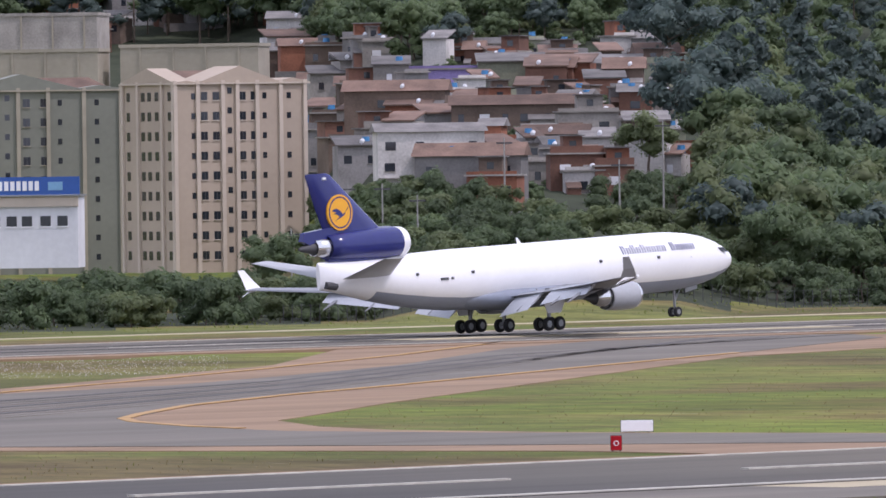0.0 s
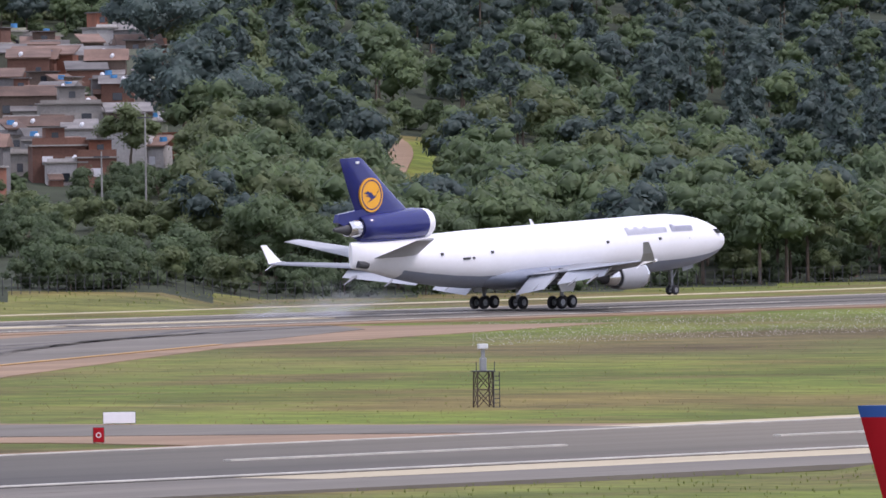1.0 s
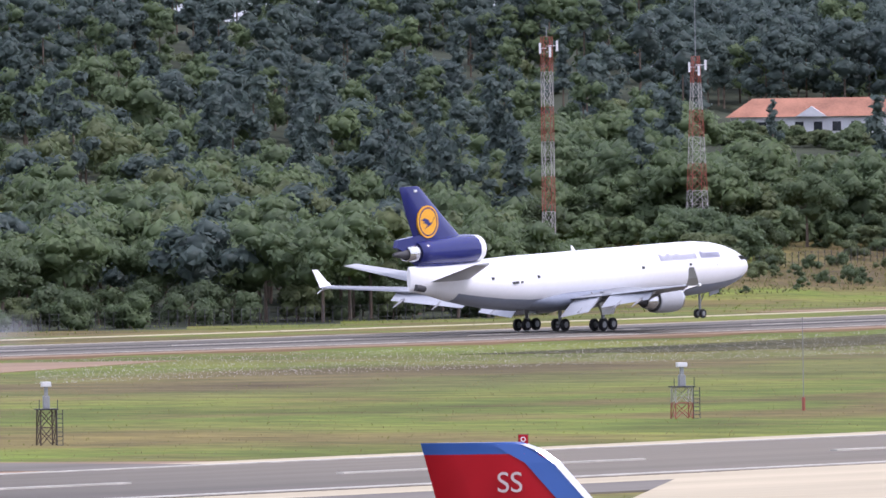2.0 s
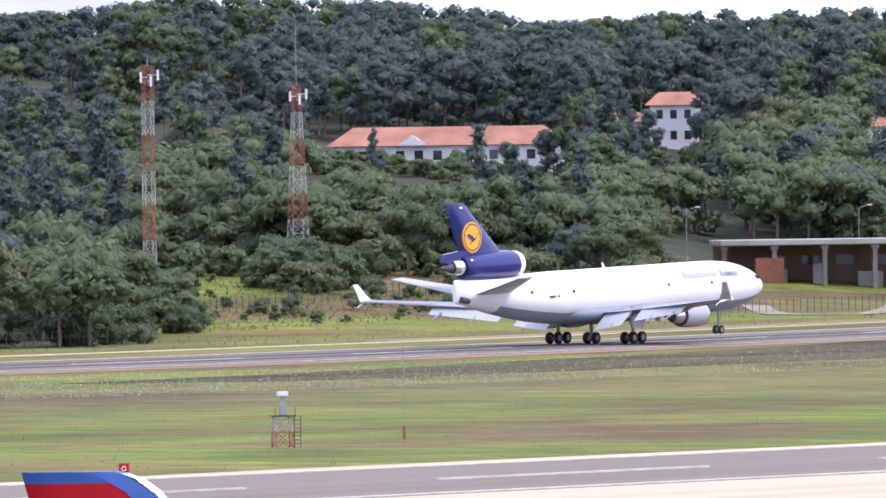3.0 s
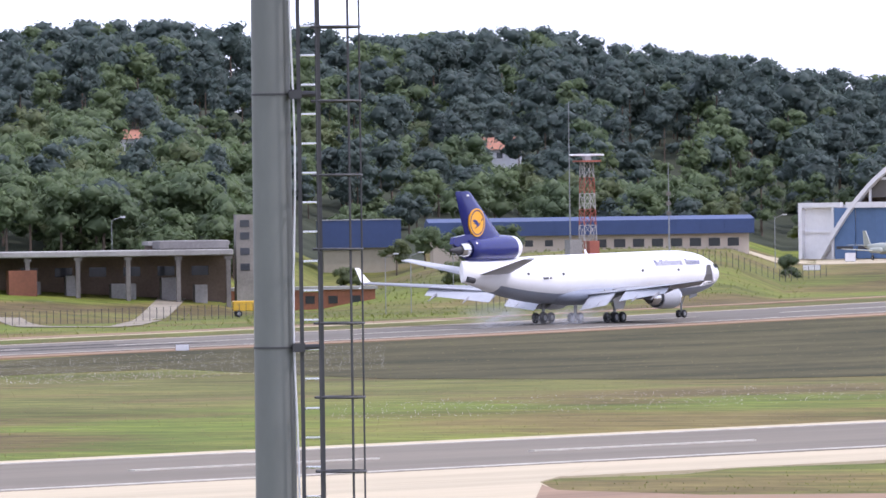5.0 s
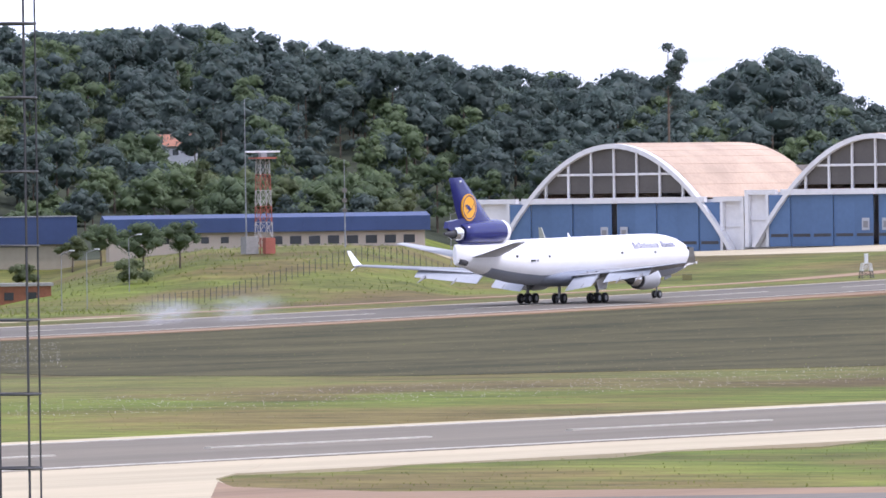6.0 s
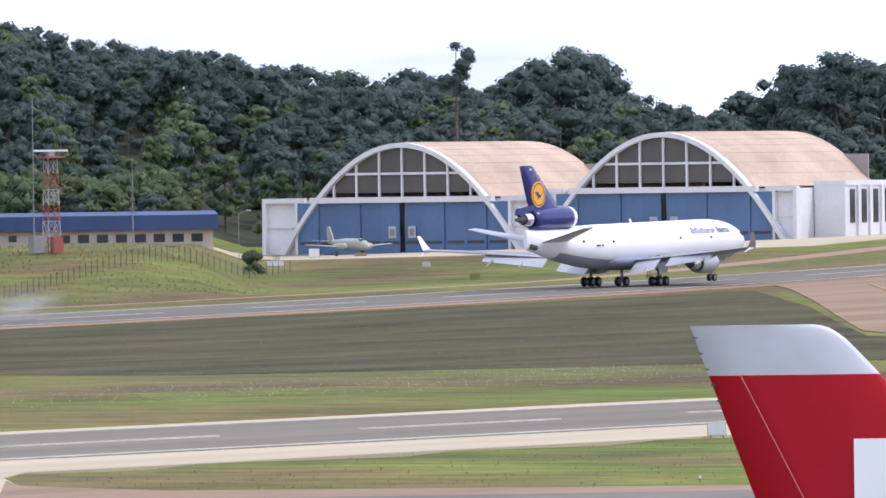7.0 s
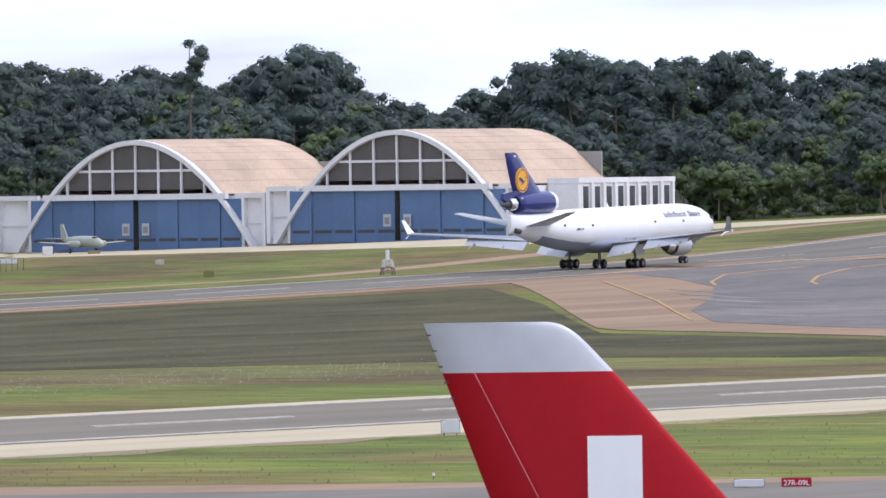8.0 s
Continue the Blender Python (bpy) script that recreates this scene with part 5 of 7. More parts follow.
# ---- hangars ----
def hangar(y_mid, label, outer=24.8):
    """A vaulted hangar whose front stands across the runway's direction."""
    x0 = 1675.0
    ob = new("hangar")
    ob.matrix_basis = pose(x0, y_mid, land(x0, y_mid) - 0.1, 0, 0, -90)
    tagged(ob, label, "hangar", "vaulted hangars")
    # local x runs along the front, y into the hangar
    R, top, depth, th = 23.3, 18.4, 42.0, 0.8
    def arch(s, grow=0.0):
        q = 2 * s - 1
        return (R + grow) * q, (top + grow) * (1 - q * q)
    N = 28
    bm = bmesh.new()
    loft(bm, [[(arch(i / N, -th)[0], -1.0, arch(i / N, -th)[1]), (arch(i / N)[0], -1.0, arch(i / N)[1]), (arch(i / N)[0], 0.6, arch(i / N)[1]), (arch(i / N, -th)[0], 0.6, arch(i / N, -th)[1])] for i in range(N + 1)])
    part("arch_rib", bm, WHITEWASH, ob, "white concrete arch rib")
    M = 40
    lo = 0.15
    bm = bmesh.new()
    loft(bm, [[(*arch(lo + (1 - 2 * lo) * i / M, -0.25)[:1], 0.6, arch(lo + (1 - 2 * lo) * i / M, -0.25)[1]), (arch(lo + (1 - 2 * lo) * i / M, 0.05)[0], 0.6, arch(lo + (1 - 2 * lo) * i / M, 0.05)[1]),
              (arch(lo + (1 - 2 * lo) * i / M, 0.05)[0], depth, arch(lo + (1 - 2 * lo) * i / M, 0.05)[1]), (arch(lo + (1 - 2 * lo) * i / M, -0.25)[0], depth, arch(lo + (1 - 2 * lo) * i / M, -0.25)[1])] for i in range(M + 1)])
    roof = part("roof", bm, RUST_ROOF, ob, "pale tan weathered vault roof", smooth=False)
    for k in range(1, 16):          # courses of sheets, lapped along the vault
        f = lo + (1 - 2 * lo) * k / 16
        bm = bmesh.new()
        rod(bm, (*arch(f, 0.04)[:1], 0.7, arch(f, 0.04)[1]), (*arch(f, 0.04)[:1], depth - 0.1, arch(f, 0.04)[1]), 0.07, n=5)
        part("roof_seam", bm, RUST_ROOF, roof)
    beam = 9.0
    part("lintel", boxed(-17.6, 17.6, -0.9, 0.2, beam - 0.5, beam + 0.45), WHITEWASH, ob, "white concrete lintel")
    # glazing in the head of the arch, with its mullions
    xs = [-13.2, -8.8, -4.4, 0, 4.4, 8.8, 13.2]
    bm = bmesh.new()
    pts = [(x, z) for x, z in (arch(i / 40, -th) for i in range(41)) if z > beam + 0.2]
    plate(bm, pts, "y", 0.1, 0.25)
    part("glazing", bm, SOOT_GLASS, ob, "dark dusty glazing")
    def head(x):
        return (top - th) * max(0.0, 1 - (x / (R - th)) ** 2)
    for x in xs:
        if head(x) > beam + 0.6:
            part("mullion", boxed(x - 0.16, x + 0.16, -0.35, 0.08, beam + 0.3, head(x)), WHITEWASH, ob)
    part("transom", boxed(-10.9, 10.9, -0.3, 0.08, beam + 4.1, beam + 4.5), WHITEWASH, ob)
    # sliding doors, eight leaves, the middle ajar
    for i in range(10):
        a, b = -20.2 + i * 4.04, -20.2 + (i + 1) * 4.04
        off = 0.25 * (i % 2)
        d = part("door_leaf", boxed(a + (0.4 if i == 5 else 0.02), b - (0.5 if i == 4 else 0.02), -0.3 + off, -0.1 + off, 0.05, beam - 0.5), BLUE_DOOR, ob, "faded blue sliding door leaf")
        part("vent", boxed(a + 0.4, b - 0.4, -0.34 + off, -0.29 + off, 1.6, 2.1), DARK_GREY, d)
    part("back_wall", boxed(-15.5, 15.5, depth - 0.6, depth - 0.2, 0, 14.5), CONCRETE, ob)
    for x in (-2.6, 1.2):
        board = part("door_board", boxed(x, x + 1.4, -0.4, -0.31, 2.6, 4.6), FLAP, ob, "pale poster board on the door")
        part("poster_picture", boxed(x + 0.25, x + 1.15, -0.43, -0.405, 3.0, 4.1), TAIL_GREY, board)
    # side blocks between the arches
    for s, q in ((-1, outer), (1, 24.8)):
        part("side_wall", boxed(min(s * 20.4, s * q), max(s * 20.4, s * q), 0.7, 1.2, 0, beam + 0.2), WHITEWASH, ob)
        part("side_beam", boxed(min(s * 19.0, s * q), max(s * 19.0, s * q), -0.3, 0.69, beam - 0.4, beam + 0.4), WHITEWASH, ob)
        part("side_post", boxed(min(s * (q - 0.7), s * q), max(s * (q - 0.7), s * q), -0.3, 0.69, 0, beam - 0.4), WHITEWASH, ob)
        part("side_post", boxed(min(s * 20.3, s * 20.8), max(s * 20.3, s * 20.8), -0.3, 0.69, 0, beam - 0.4), WHITEWASH, ob)
        part("side_rail", boxed(min(s * 20.9, s * (q - 0.8)), max(s * 20.9, s * (q - 0.8)), 0.4, 0.69, 4.4, 4.7), WHITEWASH, ob)
        part("flank", boxed(min(s * 16.0, s * 23.4), max(s * 16.0, s * 23.4), 1.3, depth, 0, beam), WHITEWASH, ob)
    return ob


hangar(996.0, "vaulted hangar with white arch, dark glazing and blue doors", 27.2)
h2 = hangar(946.2, "vaulted hangar with white arch, blue doors and long annex")
# long white annex along the second hangar's flank
an = new("hangar_annex")
an.matrix_basis = pose(1683, 922.6, land(1683, 922), 0, 0, -90)
tagged(an, "long white two-storey annex with dark upright windows", "building")
part("wall", boxed(0, 5.7, 0, 33, 0, 8.5), WHITEWASH, an)
part("parapet", boxed(-0.1, 5.9, -0.1, 33.2, 8.5, 9.3), WHITEWASH, an)
for i in range(8):
    y = 1.6 + i * 4.0
    part("window", boxed(5.6, 5.82, y, y + 1.6, 2.4, 7.9), GLASS, an)
    part("pier", boxed(5.7, 6.15, y + 2.2, y + 2.9, 0, 8.5), WHITEWASH, an)


# ---- small parked turboprop before the hangar ----
def small_plane():
    x, y = spot(5283, 1915)
    ob = new("small_airplane")
    ob.matrix_basis = pose(x, y, land(x, y) + 0.1, 0, 0, -math.degrees(heading(5283)) - 62)
    tagged(ob, "small olive-green military airplane parked before the hangar", "airplane")
    green = shade("grey-green camouflage", (0.40, 0.43, 0.38), 0.55, 0, 0.3, 0.5)
    part("fuselage", tube([(7.2, 1.5, 0.05, 0.05), (6.6, 1.6, 0.6, 0.6), (5, 1.9, 0.85, 0.9), (-1, 1.9, 0.88, 0.95), (-5, 2.1, 0.4, 0.5), (-7, 2.3, 0.08, 0.1)], 18), green, ob, smooth=True)
    for s in (1, -1):
        part("wing", wing_loft([(1.6, s * 0.7, 1.4, 2.6), (0.6, s * 7.8, 1.9, 1.3)]), green, ob, smooth=True)
        part("tailplane", wing_loft([(-5.4, s * 0.2, 2.4, 1.5), (-6.1, s * 3.2, 2.5, 0.9)]), green, ob, smooth=True)
        e = part("engine", tube([(3.6, 1.6, 0.2, 0.2), (3.2, 1.6, 0.5, 0.5), (0, 1.6, 0.4, 0.4)], 12), green, ob, smooth=True)
        e.location = (0, s * 2.4, 0)
        g = part("main_gear", rod(bmesh.new(), (0.5, s * 2.4, 0.4), (0.5, s * 2.4, 1.5), 0.07, n=6), STEEL, ob)
        wheel(g, 0.5, s * 2.4, 0.4, 0.4, 0.25)
    bm = bmesh.new()
    plate(bm, [(-4.6, 2.4), (-6.4, 4.8), (-7.3, 4.8), (-7.0, 2.4)], "y", -0.08, 0.08)
    part("fin", bm, green, ob)
    g = part("nose_gear", rod(bmesh.new(), (5.6, 0, 0.35), (5.6, 0, 1.4), 0.06, n=6), STEEL, ob)
    wheel(g, 5.6, 0, 0.35, 0.35, 0.2)
    part("cockpit_window", boxed(4.6, 5.6, -0.6, 0.6, 2.35, 2.75, 0.1), GLASS, ob)


small_plane()


# ---- housing estate: two tall blocks and the sheds before them ----
def tower_block(b, dist, v_eave, name, label, wall_mat, trim_mat, left_w, right_w, turn, floors=9):
    """A tall block seen on two faces; local x runs along its broad face."""
    ob = thing(name, b, dist, label, "apartment building", turn, rise(440, dist))
    H = rise(v_eave, dist) - rise(440, dist)
    fl = 2.78
    part("wall", boxed(0, right_w, 0, left_w, -3, H), wall_mat, ob)
    # broad face: pilasters and windows
    cols = [0.0, 0.17, 0.36, 0.47, 0.62, 0.8, 0.985]
    for c in cols:
        part("pilaster", boxed(c * right_w - 0.28, c * right_w + 0.28, -0.35, -0.003, -3, H + 0.3), trim_mat, ob)
    for f in range(floors):
        z = H - 1.9 - f * fl
        for c, w in ((0.14, 0.3), (0.222, 0.5), (0.312, 0.5), (0.512, 0.5), (0.6, 0.5), (0.68, 0.3), (0.865, 0.32), (0.415, 0.34)):
            x = c * right_w
            dz = 0.75 if c == 0.415 else 0.0
            hh = 0.42 if w < 0.45 else 0.58
            wd = part("window", boxed(x - w, x + w, -0.05, 0.05, z - hh + dz, z + hh + dz), GLASS, ob)
            if w > 0.45:
                part("frame", boxed(x - 0.04, x + 0.04, -0.09, -0.051, z - hh, z + hh), DARK_GREY, wd)
                part("sill", boxed(x - w - 0.1, x + w + 0.1, -0.16, -0.055, z - hh - 0.12, z - hh), trim_mat, wd)
        for c, w in ((0.12, 0.4), (0.4, 0.45), (0.52, 0.45), (0.66, 0.45), (0.9, 0.4)):
            y = left_w * (1 - c)
            part("window", boxed(-0.05, 0.05, y - w * 1.3, y + w * 1.3, z - 0.62, z + 0.62), GLASS, ob)
    for c in (0.03, 0.32, 0.78, 0.99):
        part("pilaster", boxed(-0.35, -0.003, left_w * (1 - c) - 0.3, left_w * (1 - c) + 0.3, -3, H + 0.2), trim_mat, ob)
    # shallow gables and roofs
    for x0, x1, h in ((-0.4, 0.18 * right_w, 0.3), (0.17 * right_w, 0.8 * right_w, 2.3), (0.75 * right_w, right_w + 0.4, 0.6)):
        bm = bmesh.new()
        plate(bm, [(x0, H), ((x0 + x1) / 2, H + h), (x1, H)], "y", -0.3, left_w * 0.45)
        part("gable", bm, wall_mat, ob)
    bm = bmesh.new()
    plate(bm, [(-0.2, H), (left_w / 2, H + 2.1), (left_w + 0.2, H)], "x", -0.3, right_w * 0.14)
    part("gable", bm, wall_mat, ob)
    part("roof", gable_roof(0.5, right_w - 0.5, left_w * 0.46, left_w - 0.2, H, 1.8, 0.2, 3), ROOFS[2], ob, "brown tiled roof")
    part("eave", boxed(-0.4, right_w + 0.4, -0.45, left_w + 0.2, H - 0.25, H - 0.02), trim_mat, ob)
    return ob


tower_block(313, 1640, 141, "apartment_block", "tall cream apartment block with rows of dark windows", CREAM, PILASTER, 17.5, 20.4, 25)
tower_block(-130, 1690, 150, "apartment_block", "tall olive-grey apartment block with rows of dark windows", OLIVE, TAN, 16, 29, 8)


def plain_block(b, dist, v0, v1, width, deep, label, mat):
    ob = thing("apartment_block", b, dist, label, "apartment building", -10, rise(v1, dist) - 12)
    H = rise(v0, dist) - rise(v1, dist) + 12
    part("wall", boxed(-width / 2, width / 2, 0, deep, 0, H), mat, ob)
    part("parapet", boxed(-width / 2 - 0.2, width / 2 + 0.2, -0.2, deep + 0.2, H, H + 0.5), mat, ob)
    for i in range(int(width / 5)):
        x = -width / 2 + 3 + i * 5
        part("pilaster", boxed(x - 0.12, x + 0.12, -0.2, -0.003, 0, H), TAN, ob)
    return ob


plain_block(85, 1760, 84, 160, 16, 10, "blank tan upper walls of an apartment block", TAN)
plain_block(340, 1760, 78, 140, 21, 10, "blank tan upper walls of an apartment block", TAN)
s = plain_block(10, 1840, 20, 90, 30, 12, "grey stucco block with flat roof", WALLS[7])

# low white shop building with a blue signboard
shop = thing("shop_building", 55, 1380, "white shop building with long blue signboard", "building", -6, rise(420, 1380))
part("wall", boxed(-10, 5.6, 0, 8, -3, 5.4), WHITEWASH, shop)
sb = part("signboard", boxed(-10, 5.9, -0.5, -0.05, 5.6, 7.7), BLUE, shop, "blue signboard")
for i in range(7):
    part("sign_bar", boxed(-3.7 + i * 0.72, -3.2 + i * 0.72, -0.55, -0.5, 6.1, 7.2), WHITE, sb, "pale sign stroke")
part("sign_bar", boxed(2.2, 3.9, -0.55, -0.5, 6.1, 7.1), shade("light blue sign", (0.2, 0.4, 0.6), 0.5), sb)
part("banner", boxed(-10, 5.7, -0.3, -0.05, 4.2, 5.4), PILASTER, shop)
part("eave", boxed(-10.2, 5.9, -0.6, 8.2, 5.42, 5.58), STEEL, shop)
for x in (-4.2, -2.2, -0.4, 1.8, 3.8):
    w = part("window", boxed(x - 0.6, x + 0.6, -0.06, 0.1, 1.9, 3.1), GLASS, shop)
    part("frame", boxed(x - 0.7, x + 0.7, -0.1, -0.062, 1.78, 1.9), WHITE, w)


# ---- hillside houses ----
def hill_house(i, b, dist, w, deep, h, wall, roof, style, turn):
    x, y = spot(b, dist)
    ob = thing("hillside_house", b, dist, HOUSE_WORDS[wall] + (" with tiled roof on the hillside" if roof in (0, 2) and style != 0 else " with flat slab roof on the hillside"), "house", turn, None, "hillside houses")
    m = WALLS[wall]
    rnd = random.Random(i * 17 + 3)
    part("wall", boxed(-w / 2, w / 2, 0, deep, -7, h), m, ob)
    if style == 0:
        part("roof", boxed(-w / 2 - 0.3, w / 2 + 0.3, -0.4, deep + 0.3, h, h + 0.22), WALLS[7], ob)
        part("parapet", boxed(-w / 2, w / 2, 0.0, 0.15, h + 0.22, h + 0.22 + rnd.choice((0.4, 0.9))), m, ob)
    elif style == 1:
        part("roof", gable_roof(-w / 2, w / 2, 0, deep, h, rnd.uniform(1.0, 1.8), 0.45), ROOFS[roof or 2], ob)
    else:
        bm = bmesh.new()
        plate(bm, [(-0.5, h), (deep + 0.3, h + 1.3), (deep + 0.3, h + 1.5), (-0.5, h + 0.2)], "x", -w / 2 - 0.3, w / 2 + 0.3)
        part("roof", bm, ROOFS[roof or 2], ob)
    floors = max(1, int(h / 2.8))
    for f in range(floors):
        z = h - 1.9 - f * 2.8
        n = max(1, int(w / 2.9))
        for k in range(n):
            if rnd.random() < 0.72:
                xx = -w / 2 + w * (k + 0.5) / n + rnd.uniform(-0.3, 0.3)
                a = rnd.choice((0.4, 0.55, 0.7))
                wd = part("window", boxed(xx - a, xx + a, -0.04, 0.1, z - 0.5, z + 0.6), GLASS if rnd.random() < 0.8 else WHITEWASH, ob)
                if rnd.random() < 0.5:
                    part("sill", boxed(xx - a - 0.1, xx + a + 0.1, -0.14, -0.042, z - 0.62, z - 0.5), WALLS[7], wd)
        if f and rnd.random() < 0.5:
            part("balcony", boxed(-w / 2, w / 2, -0.9, -0.003, z - 1.5, z - 1.35), WALLS[7], ob)
    # an unfinished upper room, a lean-to and a yard wall
    if rnd.random() < 0.4 and style == 0:
        a, c = rnd.uniform(-w / 2, -w / 8), rnd.uniform(w / 8, w / 2)
        part("upper_room", boxed(a, c, deep * 0.3, deep, h + 0.23, h + 2.4), WALLS[rnd.choice((0, 4, 7, 2))], ob)
        part("upper_roof", boxed(a - 0.3, c + 0.3, deep * 0.3 - 0.5, deep + 0.2, h + 2.4, h + 2.55), ROOFS[1], ob)
        part("window", boxed((a + c) / 2 - 0.45, (a + c) / 2 + 0.45, deep * 0.3 - 0.05, deep * 0.3 + 0.05, h + 0.9, h + 1.8), GLASS, ob)
    if rnd.random() < 0.5:
        a = rnd.choice((-1, 1)) * w * 0.3
        bm = bmesh.new()
        plate(bm, [(-2.4, h - 2.2), (0.0, h - 1.5), (0.0, h - 1.38), (-2.4, h - 2.08)], "x", a - w * 0.2, a + w * 0.2)
        part("lean_to_roof", bm, ROOFS[rnd.choice((1, 1, 2))], ob)
        part("lean_to_wall", boxed(a - w * 0.18, a + w * 0.18, -2.1, -0.003, -6, h - 2.25), WALLS[rnd.choice((0, 1, 2, 7))], ob)
    if rnd.random() < 0.35:
        part("yard_wall", boxed(-w / 2 - 1.2, w / 2 + 1.0, -3.4, -3.2, -7, h - 4.2), WALLS[rnd.choice((1, 3, 7))], ob)
    if rnd.random() < 0.3:
        xx = rnd.uniform(-w / 3, w / 3)
        tank = part("water_tank", rod(bmesh.new(), (xx, deep * 0.4, h + 0.2), (xx, deep * 0.4, h + 1.3), 0.62, 0.5, 12), TANK, ob, "blue water tank")
    if rnd.random() < 0.35:
        xx = rnd.uniform(-w / 3, w / 3)
        part("satellite_dish", rod(bmesh.new(), (xx, 0.4, h + 0.7), (xx - 0.1, 0.25, h + 0.78), 0.4, 0.12, 10), WHITEWASH, ob)


HOUSE_WORDS = ["raw red brick house", "grey rendered house", "brown block house", "white rendered house", "orange brick house", "lilac painted house", "pale green house", "bare cement house"]
FAVELA = [
    # bearing, pixel row of its foot, breadth and height in pixels, wall, roof, style, turn
    (766, 317, 190, 82, 3, 1, 1, 6), (830, 368, 190, 88, 1, 2, 1, -8), (872, 377, 90, 60, 4, 2, 0, -8), (789, 155, 122, 30, 5, 1, 0, 2), (910, 160, 118, 46, 6, 1, 2, 2),
    (992, 168, 116, 50, 4, 2, 2, -8), (1108, 152, 86, 34, 1, 1, 2, 2), (915, 240, 226, 52, 2, 2, 1, 0), (1045, 256, 108, 50, 7, 1, 0, 4), (985, 285, 114, 42, 7, 0, 1, -4),
    (1024, 345, 96, 66, 0, 1, 0, 5), (1036, 349, 68, 40, 3, 1, 0, 5), (1143, 318, 70, 62, 3, 1, 0, -10), (1190, 320, 36, 36, 3, 0, 2, -10), (1212, 302, 64, 36, 4, 0, 0, 4),
    (1112, 211, 56, 50, 1, 1, 0, 2), (702, 217, 180, 54, 2, 2, 1, -6), (725, 222, 80, 32, 4, 0, 2, -5), (697, 152, 64, 36, 7, 1, 2, 0), (660, 122, 62, 54, 1, 1, 0, 3),
    (608, 166, 110, 36, 7, 1, 2, 4), (920, 106, 44, 24, 4, 1, 0, 0), (805, 110, 90, 18, 3, 1, 2, 2), (825, 112, 56, 24, 4, 1, 0, 3), (600, 250, 90, 50, 2, 1, 0, 3), (575, 300, 70, 70, 1, 1, 0, 5),
    (640, 330, 80, 70, 1, 1, 2, 6), (610, 350, 24, 80, 6, 1, 0, 0), (1090, 350, 70, 50, 0, 2, 0, 4), (1060, 290, 60, 40, 3, 1, 2, 0), (950, 330, 60, 40, 7, 1, 0, 3), (1150, 262, 80, 40, 2, 1, 2, 5),
    (770, 205, 100, 36, 0, 2, 0, 3), (850, 215, 90, 30, 7, 1, 2, 3), (1000, 210, 90, 34, 2, 0, 0, 5), (650, 190, 90, 40, 2, 1, 0, 5), (580, 130, 70, 50, 2, 1, 0, 0), (1010, 135, 70, 30, 1, 1, 0, 2), (1075, 180, 70, 34, 0, 1, 2, 2)]
g = random.Random(77)
rows = [(b, hill_at(b, v), w, h, wall, roof, style, turn) for b, v, w, h, wall, roof, style, turn in FAVELA]
for i in range(85):
    b = g.uniform(555, 1190)
    rows.append((b, hill_at(b, g.uniform(95, 340)) + 14, g.uniform(30, 75), g.uniform(24, 50), g.choice((0, 1, 1, 2, 3, 3, 4, 6, 7, 7)), g.choice((0, 1, 1, 2)), g.choice((0, 0, 1, 2, 2)), g.uniform(-20, 20)))
for i in range(34):
    rows.append((g.uniform(-60, 560), g.uniform(1880, 2120), g.uniform(50, 110), g.uniform(34, 66), g.choice((0, 1, 2, 3, 4, 7)), g.choice((0, 1, 2)), g.choice((0, 1, 2)), g.uniform(-20, 20)))
for i, (b, d, w, h, wall, roof, style, turn) in enumerate(rows):
    k = FOCAL_PX / d
    hill_house(i, b, d, w / k, 7.0, h / k, wall, roof, style, turn)

for b, d, h in ((516, 1440, 9), (617, 1500, 10), (895, 1480, 10), (1176, 1470, 13), (740, 1400, 7), (463, 1400, 8), (1098, 1470, 8), (678, 1440, 8)):
    p = thing("utility_pole", b, d, "grey concrete utility pole with crossarm", "pole", 10, None, "utility poles")
    part("shaft", rod(bmesh.new(), (0, 0, -1), (0, 0, h), 0.13, 0.09, 8), CONCRETE, p)
    part("crossarm", boxed(-1.0, 1.0, -0.08, 0.08, h - 0.8, h - 0.6), DARK_GREY, p)
for b, d, v in ((3917, 1730, 303), (4400, 1640, 0), (4445, 1650, 0), (3437, 1700, 310), (3612, 1730, 303), (5090, 1830, 0), (4520, 1700, 0)):
    p = thing("street_lamp", b, d, "thin street lamp with curved arm", "street lamp", 20 if b < 4000 else -30, rise(v, d) - 8.5 if v else None, "street lamps")
    part("shaft", rod(bmesh.new(), (0, 0, -6), (0, 0, 8), 0.07, 0.05, 6), STEEL, p)
    part("arm", rod(bmesh.new(), (0, 0, 8), (1.5, 0, 8.5), 0.05, n=5), STEEL, p)
    part("lamp_head", boxed(1.4, 2.1, -0.15, 0.15, 8.42, 8.6), WHITEWASH, p)


# ---- fences ----
def fence(name, b0, b1, d0, d1, n, label, h=2.0):
    ob = thing(name, (b0 + b1) / 2, (d0 + d1) / 2, label, "fence", 0, 0.0)
    inv = ob.matrix_basis.inverted()
    pts = []
    for i in range(n + 1):
        x, y = spot(b0 + (b1 - b0) * i / n, d0 + (d1 - d0) * i / n)
        pts.append(inv @ Vector((x, y, land(x, y))))
    post = rod(bmesh.new(), (0, 0, -0.3), (0, 0, h), 0.045, n=5)
    me = bpy.data.meshes.new("post")
    post.to_mesh(me)
    post.free()
    me.materials.append(DARK_GREY)
    for p in pts:
        part("post", me, None, ob).location = p
    for z in (0.5, 1.2, 1.9):
        bm = bmesh.new()
        for p, q in zip(pts, pts[1:]):
            rod(bm, p + Vector((0, 0, z)), q + Vector((0, 0, z)), 0.011, n=3)
        part("wire", bm, DARK_GREY, ob)


